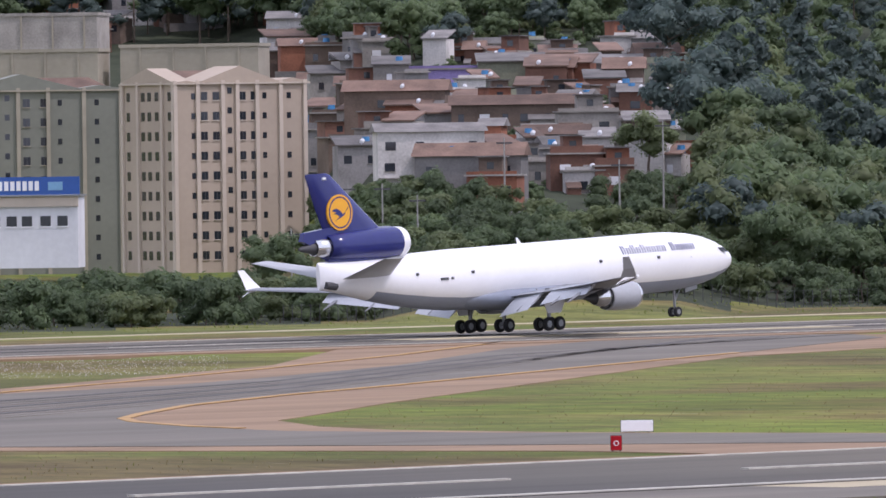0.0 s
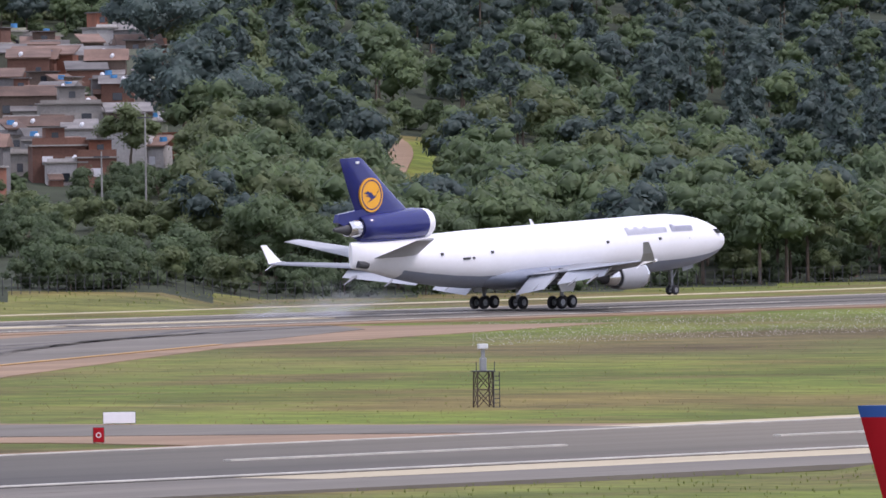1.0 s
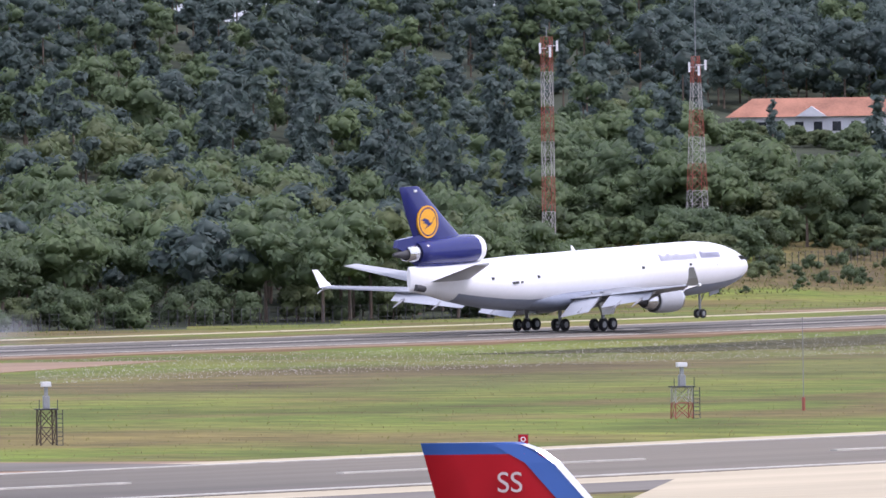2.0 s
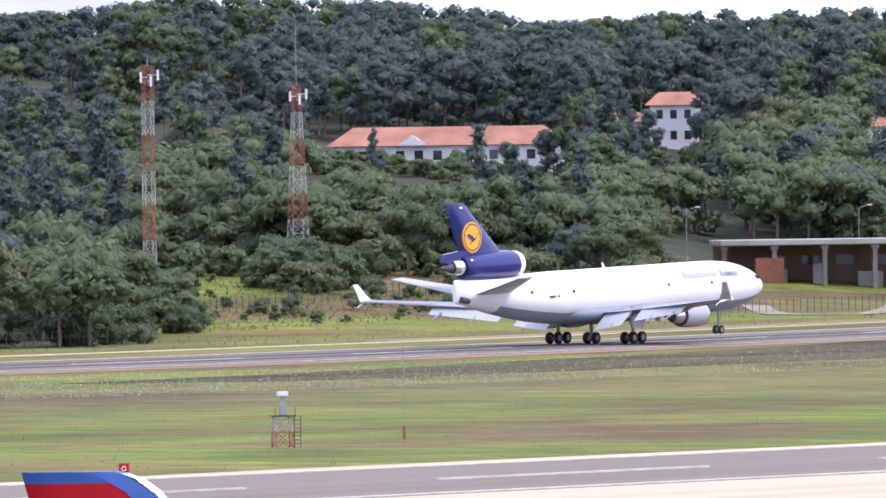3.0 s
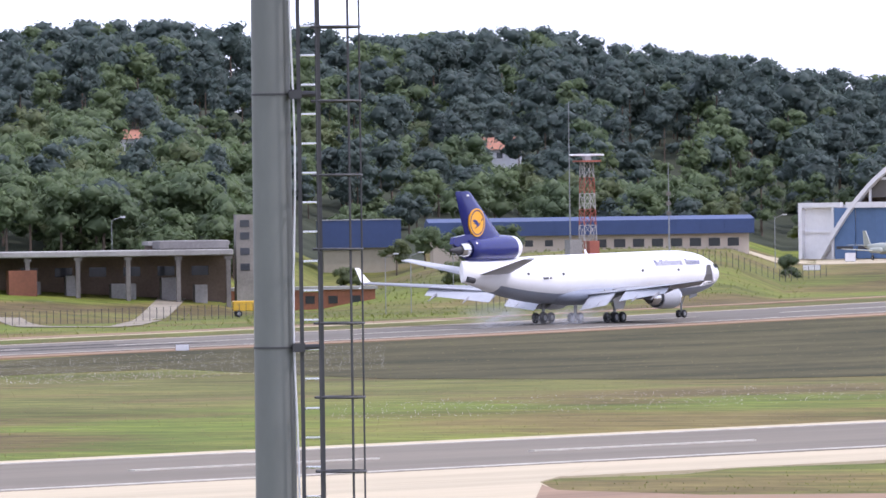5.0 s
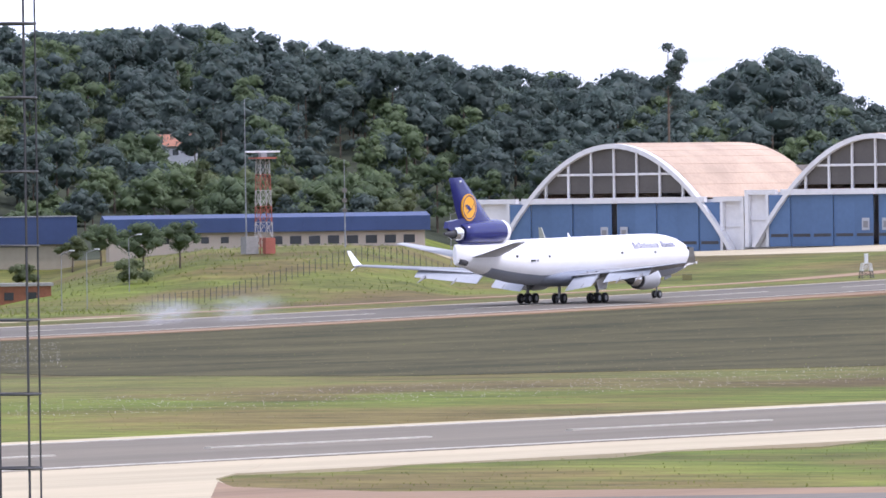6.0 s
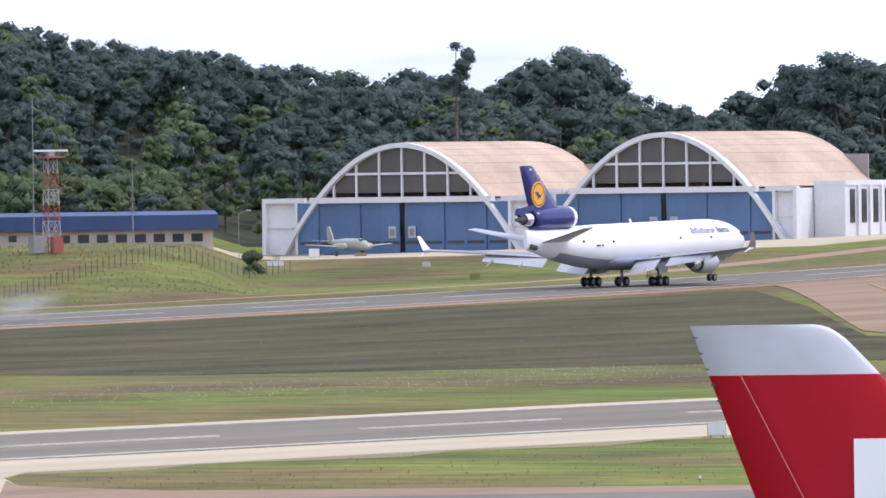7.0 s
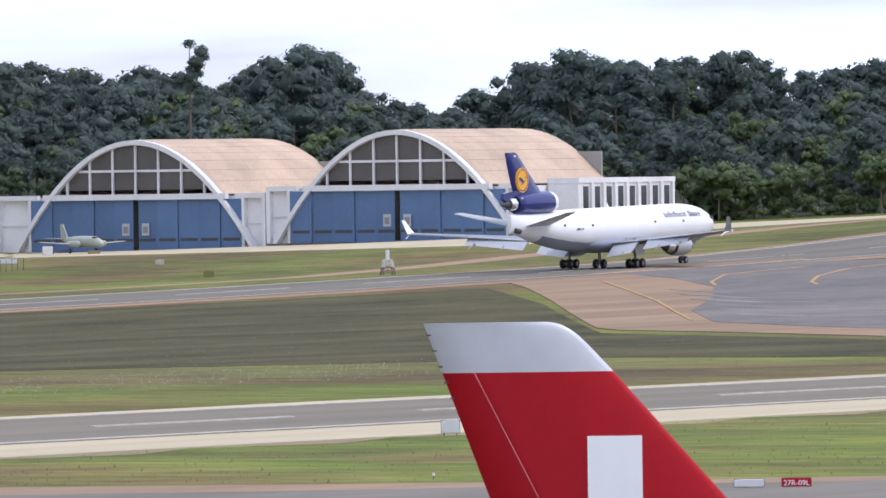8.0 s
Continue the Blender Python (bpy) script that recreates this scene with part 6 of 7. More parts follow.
fence("fence", 2640, 3450, 1530, 1640, 70, "dark wire fence on posts behind the grass strip")
fence("fence", 3520, 4250, 1600, 1660, 60, "dark wire fence on posts before the depot")
fence("fence", 4560, 5180, 1640, 1800, 60, "dark wire fence on posts round the grass bank")
fence("fence", 500, 2600, 1268, 1425, 130, "dark wire fence on posts before the bushes")


# ---- trees ----
def leaf_cloud(seed, lumps, n, size, flat=0.68):
    """Leaf sprays over a cluster of flattened boughs (centre, radius), and a dark heart inside each. Returns vertices, quads and triangles."""
    rng = np.random.default_rng(seed)
    cs = np.array([c for c, r in lumps], float)
    rs = np.array([r for c, r in lumps], float)
    pick = rng.choice(len(lumps), n, p=rs ** 2 / (rs ** 2).sum())
    d = rng.normal(size=(n, 3))
    d[:, 2] = d[:, 2] * 0.8 + 0.3
    d /= np.linalg.norm(d, axis=1)[:, None]
    reach = rng.uniform(0.78, 1.08, n) + 0.3 * (rng.random(n) < 0.16) * rng.random(n)
    pos = cs[pick] + d * (rs[pick] * reach)[:, None] * np.array([1, 1, flat])
    nrm = d + rng.normal(scale=0.3, size=(n, 3)) + np.array([0, 0, 0.3])
    nrm /= np.linalg.norm(nrm, axis=1)[:, None]
    u = np.cross(nrm, rng.normal(size=(n, 3)))
    u /= np.linalg.norm(u, axis=1)[:, None]
    w = np.cross(nrm, u)
    s = (size * rng.uniform(0.55, 1.35, n))[:, None]
    leaves = np.stack([pos - u * s - w * s * 0.35, pos + u * s - w * s * 0.1, pos + w * s * 0.75], 1)
    v = leaves.reshape(-1, 3)
    f = np.arange(3 * n).reshape(-1, 3)
    # hearts
    oct_v = np.array([(1, 0, 0), (0, 1, 0), (-1, 0, 0), (0, -1, 0), (0, 0, 1), (0, 0, -1)], float)
    oct_f = np.array([(0, 1, 4), (1, 2, 4), (2, 3, 4), (3, 0, 4), (1, 0, 5), (2, 1, 5), (3, 2, 5), (0, 3, 5)])
    hv = np.vstack([np.array(c) + oct_v * r * 0.92 * np.array([1, 1, flat]) for c, r in lumps])
    hv += np.random.default_rng(seed + 9).normal(scale=0.16, size=hv.shape)
    hf = np.vstack([oct_f + 6 * q for q in range(len(lumps))]) + len(v)
    return np.vstack([v, hv]), np.zeros((0, 4), int), np.vstack([f, hf])


def mesh_of(name, v, quads, tris, material):
    me = bpy.data.meshes.new(name)
    nq, nt = len(quads), len(tris)
    me.vertices.add(len(v))
    me.vertices.foreach_set("co", np.ascontiguousarray(v, dtype=np.float32).ravel())
    me.loops.add(nq * 4 + nt * 3)
    me.loops.foreach_set("vertex_index", np.concatenate([np.asarray(quads).ravel(), np.asarray(tris).ravel()]).astype(np.int32))
    me.polygons.add(nq + nt)
    me.polygons.foreach_set("loop_start", np.concatenate([np.arange(nq) * 4, nq * 4 + np.arange(nt) * 3]).astype(np.int32))
    me.update(calc_edges=True)
    me.validate()
    me.materials.append(material)
    return me


def broad_lumps(seed, r, h):
    """A spreading, uneven crown of many flat boughs on limbs."""
    g = random.Random(seed)
    out = [((0, 0, h * 0.66), r * 0.5), ((g.uniform(-1, 1), g.uniform(-1, 1), h * 0.45), r * 0.5)]
    for i in range(16):
        a, q = g.uniform(0, 6.28), math.sqrt(g.uniform(0.08, 1.0))
        z = h * (0.34 + 0.56 * math.sqrt(max(0.0, 1 - 0.85 * q * q)) * g.uniform(0.55, 1.0))
        out.append(((r * q * 0.9 * math.cos(a), r * q * 0.9 * math.sin(a), z), r * g.uniform(0.22, 0.44)))
    return out


def tall_lumps(seed, r, h):
    """A tall tree: a layered dome of boughs over a bare stem."""
    g = random.Random(seed)
    out = [((0, 0, h * 0.74), r * 0.55)]
    for i in range(15):
        f = (i + g.random()) / 15
        wide = r * math.sqrt(max(0.05, 1 - ((f - 0.35) / 0.68) ** 2))
        a, q = g.uniform(0, 6.28), g.uniform(0.35, 0.95)
        out.append(((wide * q * math.cos(a), wide * q * math.sin(a), h * (0.24 + 0.7 * f)), r * g.uniform(0.3, 0.48)))
    return out


def pine_lumps(seed, r, h):
    """A tall narrow crown, high on its stem."""
    g = random.Random(seed)
    out = []
    for i in range(13):
        f = i / 12
        a = g.uniform(0, 6.28)
        q = r * (1.0 - 0.65 * f) * g.uniform(0.2, 0.8)
        out.append(((q * math.cos(a), q * math.sin(a), h * (0.36 + 0.6 * f)), r * g.uniform(0.36, 0.5) * (1.1 - 0.5 * f)))
    return out


def bush_lumps(seed, r, h):
    g = random.Random(seed)
    out = []
    for i in range(12):
        a, q = g.uniform(0, 6.28), g.uniform(0.1, 0.9)
        out.append(((r * q * math.cos(a), r * q * math.sin(a), h * g.uniform(0.2, 0.85) * (1.1 - 0.55 * q)), r * g.uniform(0.24, 0.42)))
    return out


def trunk_mesh(seed, h, r, lumps):
    g = random.Random(seed)
    bm = bmesh.new()
    pts = [Vector((g.uniform(-0.15, 0.15) * k, g.uniform(-0.15, 0.15) * k, h * 0.75 * k / 4 - (1.0 if k == 0 else 0))) for k in range(5)]
    for k in range(4):
        rod(bm, pts[k], pts[k + 1], r * (1 - 0.17 * k), r * (1 - 0.17 * (k + 1)), 7)
    for c, q in lumps[:7]:
        rod(bm, pts[g.randint(2, 3)], c, r * 0.35, r * 0.12, 5)
    me = bpy.data.meshes.new("trunk")
    bm.to_mesh(me)
    bm.free()
    me.materials.append(BARK)
    return me


KINDS = []
for k in range(5):
    L = broad_lumps(k + 1, 5.2, 12)
    KINDS.append(("broad", L, leaf_cloud(k, L, 2500, 0.31), 12, 0.28, LEAF if k < 3 else LEAF_LIGHT if k == 3 else LEAF_DARK, trunk_mesh(k, 12, 0.28, L)))
for k in range(4):
    L = pine_lumps(k + 21, 3.2, 18)
    KINDS.append(("pine", L, leaf_cloud(30 + k, L, 1700, 0.36, 0.9), 18, 0.3, LEAF_DARK if k < 3 else LEAF, trunk_mesh(40 + k, 18, 0.26, L)))
for k in range(4):
    L = bush_lumps(k + 41, 3.6, 5.6)
    KINDS.append(("bush", L, leaf_cloud(60 + k, L, 1600, 0.26, 0.85), 5.6, 0.15, LEAF_LIGHT if k == 1 else LEAF, trunk_mesh(50 + k, 4.0, 0.12, L)))
for k in range(4):
    L = tall_lumps(k + 61, 5.4 - 0.4 * k, 16)
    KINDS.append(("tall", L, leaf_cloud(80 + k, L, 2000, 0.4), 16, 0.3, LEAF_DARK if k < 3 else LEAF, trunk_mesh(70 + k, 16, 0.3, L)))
FAR = [leaf_cloud(100 + i, k[1], 680, 0.5) for i, k in enumerate(KINDS)]
MESHES = [mesh_of("crown", *k[2], k[5]) for k in KINDS]
BROAD, PINE, BUSH, TALL = range(0, 5), range(5, 9), range(9, 13), range(13, 17)
WORDS = {"broad": "spreading broad-leaved tree with dense green crown", "pine": "tall dark tree with narrow crown", "bush": "dense green bush beside the airfield", "tall": "tall dark tree with layered crown on a bare trunk"}


def plant(kind, b, dist, size, spin, z=None):
    x, y = spot(b, dist)
    name, L, cloud, h, r, mat, trunk = KINDS[kind]
    ob = new("bush" if name == "bush" else "tree")
    ob.matrix_basis = pose(x, y, land(x, y) if z is None else z, 0, 0, spin) @ Matrix.Diagonal((size, size, size, 1))
    tagged(ob, WORDS[name], "bush" if name == "bush" else "tree", "bushes" if name == "bush" else "trees")
    part("trunk", trunk, None, ob)
    part("crown", MESHES[kind], None, ob)
    return ob


rng = random.Random(11)
WOOD = []          # (kind, bearing, distance, size, spin)


def sow(n, b0, b1, d0, d1, kinds, s0, s1):
    made = tries = 0
    while made < n and tries < n * 6:
        tries += 1
        b, d = rng.uniform(b0, b1), rng.uniform(d0, d1)
        if clear(b, d):
            WOOD.append((rng.choice(kinds), b, d, rng.uniform(s0, s1), rng.uniform(0, 360)))
            made += 1


B, P, U, D = list(BROAD), list(PINE), list(BUSH), list(TALL)
def belt(n, b0, b1, y0, y1, kinds, s0, s1):
    """Bushes in a band along the runway."""
    for i in range(n):
        b = rng.uniform(b0, b1)
        WOOD.append((rng.choice(kinds), b, rng.uniform(y0, y1) / math.cos(heading(b)), rng.uniform(s0, s1), rng.uniform(0, 360)))


belt(85, -350, 2640, 886, 905, U, 0.6, 1.1)
belt(40, -350, 1290, 905, 930, U, 0.85, 1.25)
belt(45, 1290, 2640, 905, 945, U + B[:3], 0.75, 1.1)
belt(34, 540, 1290, 935, 975, U, 0.8, 1.1)
belt(26, 540, 1290, 975, 1030, U, 0.8, 1.0)
belt(45, 1290, 2640, 940, 1000, B, 0.75, 1.0)
belt(95, 2640, 3540, 925, 1000, U, 0.18, 0.45)
belt(10, 2740, 3540, 930, 985, U, 0.5, 0.7)
belt(22, 3000, 3560, 985, 1010, U + B[:2], 0.7, 1.0)
near_count = len(WOOD)
sow(70, 1250, 1660, 1395, 1570, [3, 3, 10], 0.7, 1.05)
sow(50, 2640, 3500, 1655, 1740, [3, 0, 1], 0.5, 0.75)
sow(150, 1240, 2900, 1400, 1640, B, 0.8, 1.2)
sow(140, 1240, 3450, 1560, 1800, B + P[:2], 0.85, 1.2)
sow(150, 2640, 3560, 1640, 1780, B[:3] + U, 0.8, 1.1)
sow(110, 3500, 4420, 1775, 1900, B[:3] + U, 0.8, 1.1)
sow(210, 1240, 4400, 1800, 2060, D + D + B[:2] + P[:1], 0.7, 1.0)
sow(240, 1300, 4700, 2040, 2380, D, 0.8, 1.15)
sow(190, -400, 560, 2065, 2280, B[:2] + D, 0.8, 1.1)
sow(210, 560, 1300, 1940, 2200, B[:4] + D + D, 0.75, 1.1)
for i in range(120):
    b = rng.uniform(560, 1270)
    WOOD.append((rng.choice(U), b, hill_at(b, rng.uniform(110, 370)) - 6, rng.uniform(0.25, 0.55), rng.uniform(0, 360)))
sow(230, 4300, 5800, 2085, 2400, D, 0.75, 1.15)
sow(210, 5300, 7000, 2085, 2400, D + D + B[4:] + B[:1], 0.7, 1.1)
sow(70, 4250, 5150, 1965, 2090, B + U, 0.7, 1.1)
sow(35, 2910, 3430, 1640, 1690, U, 0.6, 0.9)
sow(80, 2900, 3720, 1935, 2070, D[:3], 0.7, 1.0)
sow(40, 3690, 4420, 1790, 1960, B, 0.9, 1.2)
for i in range(45):
    b = rng.uniform(535, 780)
    WOOD.append((rng.choice(U), b, hill_at(b, rng.uniform(345, 440)) - 12, rng.uniform(0.6, 0.9), rng.uniform(0, 360)))
sow(60, 3780, 4030, 2080, 2330, D, 0.8, 1.1)
for i in range(20):
    WOOD.append((rng.choice(U), rng.uniform(3270, 3560), rng.uniform(1600, 1645), rng.uniform(0.75, 1.1), rng.uniform(0, 360)))
for i in range(14):
    WOOD.append((rng.choice(U), rng.uniform(3480, 3600), rng.uniform(1660, 1700), rng.uniform(0.6, 0.9), rng.uniform(0, 360)))
for i in range(90):
    b = rng.uniform(560, 1290)
    WOOD.append((rng.choice(B), b, max(1900, hill_at(b, rng.uniform(10, 95))), rng.uniform(0.5, 0.85), rng.uniform(0, 360)))
for i in range(150):
    b = rng.uniform(540, 1320)
    WOOD.append((rng.choice(B[:3] + [4] + U), b, hill_at(b, rng.uniform(40, 118)) + 8, rng.uniform(0.55, 0.9), rng.uniform(0, 360)))
for i in range(70):
    b = rng.uniform(-80, 560)
    WOOD.append((rng.choice(B[:3] + [4] + U), b, hill_at(b, rng.uniform(-20, 40)), rng.uniform(0.55, 0.9), rng.uniform(0, 360)))
for i in range(60):
    b = rng.uniform(-60, 620)
    WOOD.append((rng.choice(B), b, hill_at(b, rng.uniform(0, 70)), rng.uniform(0.6, 0.9), rng.uniform(0, 360)))
for i in range(40):
    WOOD.append((rng.choice(U), rng.uniform(2960, 3430), rng.uniform(1845, 1868), rng.uniform(0.3, 0.5), rng.uniform(0, 360)))
for i in range(14):
    WOOD.append((rng.choice(U), rng.uniform(3530, 3680), rng.uniform(1915, 1945), rng.uniform(0.35, 0.6), rng.uniform(0, 360)))
for i in range(34):
    WOOD.append((rng.choice(U), rng.uniform(2920, 3430), rng.uniform(1700, 1835), rng.uniform(0.45, 0.75), rng.uniform(0, 360)))
sow(60, 6150, 7000, 1990, 2090, U + B[:1], 0.7, 1.0)
sow(170, 1240, 4400, 1740, 2060, U, 0.8, 1.3)
sow(60, 4300, 7000, 2085, 2250, U, 0.9, 1.4)
for i in range(10):
    WOOD.append((rng.choice(B[:3]), rng.uniform(2600, 2730), rng.uniform(1525, 1550), rng.uniform(0.5, 0.62), rng.uniform(0, 360)))
    WOOD.append((rng.choice(B[:3]), rng.uniform(2870, 2985), rng.uniform(1600, 1630), rng.uniform(0.45, 0.6), rng.uniform(0, 360)))
for n, b0, b1, d0, d1, s0, s1 in ((85, 2560, 3560, 1636, 1668, 0.7, 1.1), (16, 2590, 2740, 1515, 1548, 0.7, 1.0), (16, 2850, 3000, 1595, 1630, 0.7, 1.05), (26, 2960, 3300, 1846, 1868, 0.5, 0.75)):
    for i in range(n):
        WOOD.append((rng.choice(U), rng.uniform(b0, b1), rng.uniform(d0, d1), rng.uniform(s0, s1), rng.uniform(0, 360)))


# pixel rows of the wooded skyline in the camera's view, by bearing
SKYLINE = ((2000, -90), (2300, -64), (2410, -44), (2590, -60), (2690, -78), (2990, -64), (3290, -45), (3365, -16), (3490, -27), (3690, -39), (3900, -35), (4310, -31), (4400, 0), (4500, -8),
           (4620, -15), (4720, -12), (4800, 0), (4900, 20), (5000, 42), (5080, 40), (5190, 58), (5290, 86), (5390, 54), (5450, 86), (5540, 98), (5620, 50), (5700, 38), (5780, 62), (5830, 124),
           (5920, 160), (5990, 114), (6090, 65), (6160, 52), (6240, 82), (6340, 74), (6480, 62), (6560, 107), (6640, 88), (6710, 78), (7000, 80))


def under_skyline(rows):
    """Trees cut to fit the skyline in the camera's view; those left without room are not planted."""
    out = []
    for kind, b, d, size, spin in rows:
        k = KINDS[kind]
        tall = max(c[2] + r * 0.75 for c, r in k[1])
        wide = 70.0
        line = max(float(np.interp(b + o, *zip(*SKYLINE))) for o in (-wide * 0.45, 0, wide * 0.45))
        room = rise(line, d) - land(*spot(b, d))
        room += 1.6
        if b < 2000 or tall * size <= room:
            out.append((kind, b, d, size, spin))
        elif room / tall > 0.4:
            out.append((kind, b, d, room / tall, spin))
    return out


def joined_wood(name, rows, label, material_of):
    """All far trees of one leaf colour as one mesh."""
    for mat in (LEAF, LEAF_DARK, LEAF_LIGHT):
        vs, qs, ts, off = [], [], [], 0
        for kind, b, d, size, spin in rows:
            if KINDS[kind][5] is not mat:
                continue
            v, q, t = FAR[kind]
            x, y = spot(b, d)
            c, s = math.cos(radians(spin)) * size, math.sin(radians(spin)) * size
            vs.append(np.stack([v[:, 0] * c - v[:, 1] * s + x, v[:, 0] * s + v[:, 1] * c + y, v[:, 2] * size + land(x, y)], 1))
            qs.append(q + off)
            ts.append(t + off)
            off += len(v)
        if vs:
            ob = part(name, mesh_of(name, np.vstack(vs), np.vstack(qs), np.vstack(ts), mat), None)
            tagged(ob, label, "woods", kind="stuff")
    bm = bmesh.new()
    verts, faces = [], []
    for kind, b, d, size, spin in rows:
        if KINDS[kind][0] == "bush":
            continue
        x, y = spot(b, d)
        z, r, h = land(x, y), 0.24 * size, KINDS[kind][3] * 0.6 * size
        k = len(verts)
        for zz, rr in ((z - 1, r), (z + h, r * 0.5)):
            verts += [(x + rr * math.cos(a), y + rr * math.sin(a), zz) for a in (0, 1.26, 2.51, 3.77, 5.03)]
        faces += [(k + i, k + (i + 1) % 5, k + 5 + (i + 1) % 5, k + 5 + i) for i in range(5)]
    bm.free()
    me = bpy.data.meshes.new("tree_stems")
    me.from_pydata(verts, [], faces)
    tagged(part("tree_stems", me, BARK), "bare trunks of the far woods", "woods", kind="stuff")


# the topmost row of the wood, sized to reach the skyline in the camera's view
b = 2150.0
while b < 7000:
    kind, d = rng.choice(D[:3] + [4]), rng.uniform(2240, 2400)
    tall = max(c[2] + r * 0.75 for c, r in KINDS[kind][1])
    room = rise(float(np.interp(b, *zip(*SKYLINE))), d) - land(*spot(b, d)) + 1.3
    if room > 3:
        WOOD.append((kind, b, d, min(1.5, room * rng.uniform(0.9, 1.08) / tall), rng.uniform(0, 360)))
        WOOD.append((rng.choice(U), b + 12, d + 10, max(0.5, min(1.2, room * 0.8 / 6)), rng.uniform(0, 360)))
    b += rng.uniform(22, 42)

for row in WOOD[:near_count]:
    plant(*row)
joined_wood("woodland", under_skyline(WOOD[near_count:]), "dense mixed green woods covering the hills", None)

# trees that stand alone
for row in ((9, 2712, 1500, 0.8, 40), (9, 2735, 1503, 0.75, 140), (5, 3440, 1860, 0.8, 10), (6, 3475, 1870, 0.85, 50), (7, 3505, 1880, 0.8, 90), (5, 3520, 1850, 0.75, 30), (8, 3400, 1850, 0.8, 5), (6, 3640, 1930, 0.8, 5), (7, 3060, 1830, 0.5, 5), (13, 3548, 1935, 0.5, 15), (14, 3640, 1932, 0.55, 75), (15, 3300, 1842, 0.45, 5), (13, 3420, 1838, 0.6, 5), (14, 3455, 1845, 0.62, 50), (15, 3490, 1850, 0.6, 80), (14, 3380, 1850, 0.58, 10), (10, 4520, 1720, 0.9, 80), (0, 4545, 1735, 0.72, 0), (4, 3420, 1640, 0.75, 30), (0, 3450, 1630, 0.8, 200), 
            (2, 475, 1390, 0.8, 60), (11, 300, 1370, 1.2, 10), (12, 180, 1365, 1.0, 80), (9, 420, 1365, 1.1, 10), (3, 1150, 1560, 0.8, 30), (1, 1010, 1400, 0.4, 12), (2, 935, 1400, 0.45, 90),
            (4, 1245, 1600, 1.5, 20), (4, 1300, 1620, 1.35, 70), (4, 1190, 1780, 1.4, 10), (4, 1330, 1540, 1.0, 10), (0, 1380, 1560, 1.2, 50), (3, 930, 1985, 0.9, 0), (3, 1090, 1960, 0.9, 80), (3, 5150, 2040, 0.6, 20), (0, 4610, 1740, 0.6, 60), (2, 4470, 1840, 0.6, 30), (3, 4420, 1860, 0.5, 70), (10, 4330, 1850, 0.8, 70), (12, 5115, 1800, 0.7, 20)):
    plant(*row)
# the spindly tree over the hangar: clumps of leaves far apart on bare limbs
def spindly():
    g = random.Random(9)
    L = [(((-1) ** i * g.uniform(1.2, 3.9) * (1 - 0.05 * i), g.uniform(-2.5, 2.5), 15.5 + 0.68 * i), g.uniform(0.9, 1.55)) for i in range(15)] + [((0.3, 0, 26.2), 1.2)]
    x, y = spot(5478, 2095)
    ob = new("tree")
    ob.matrix_basis = pose(x, y, rise(20, 2095) - 27.2, 0, 0, 20)
    tagged(ob, "tall spindly tree with sparse clumps of leaves", "tree", "trees")
    bm = bmesh.new()
    rod(bm, (0, 0, -12), (0.2, 0, 14), 0.34, 0.22, 7)
    rod(bm, (0.2, 0, 14), (0.3, 0, 26), 0.22, 0.06, 6)
    for c, r in L[:-1]:
        rod(bm, (0.25, 0, c[2] - 1.6), c, 0.08, 0.03, 4)
    part("trunk", bm, BARK, ob)
    part("crown", mesh_of("crown", *leaf_cloud(300, L, 2300, 0.3, 0.7), LEAF_DARK), None, ob)


spindly()
# a few big crowns along the skyline
for row in under_skyline([(13, 5690, 2300, 1.6, 0), (14, 5740, 2330, 1.6, 50), (0, 5640, 2320, 1.6, 100), (13, 6150, 2260, 1.5, 30), (14, 6085, 2290, 1.4, 90), (14, 6450, 2280, 1.5, 10), (13, 6350, 2300, 1.4, 200), (15, 6210, 2280, 1.4, 60),
            (14, 5385, 2250, 1.3, 20), (13, 4620, 2300, 1.3, 70), (15, 2700, 2250, 1.2, 15), (14, 3120, 2200, 1.1, 95)]):
    plant(*row)

def bank():
    bm = bmesh.new()
    outline = [(1606 + 26 * math.cos(a) + 4 * math.sin(3 * a) + 16, 1690 + 38 * math.sin(a)) for a in np.linspace(0, 6.28, 22, endpoint=False)]
    top = []
    for b, d in outline:
        x, y = spot(b, d)
        top.append((x, y, land(x, y)))
    mid = (sum(p[0] for p in top) / 22, sum(p[1] for p in top) / 22, sum(p[2] for p in top) / 22 + 0.5)
    loft(bm, [[(p[0], p[1], p[2] - 0.5) for p in top], [(p[0], p[1], p[2] + 0.25) for p in top], [tuple(0.5 * (a + c) for a, c in zip(p, mid)) for p in top]])
    tagged(part("bare_bank", bm, EARTH), "bare reddish earth scar on the hillside", "earth", kind="structure")


bank()


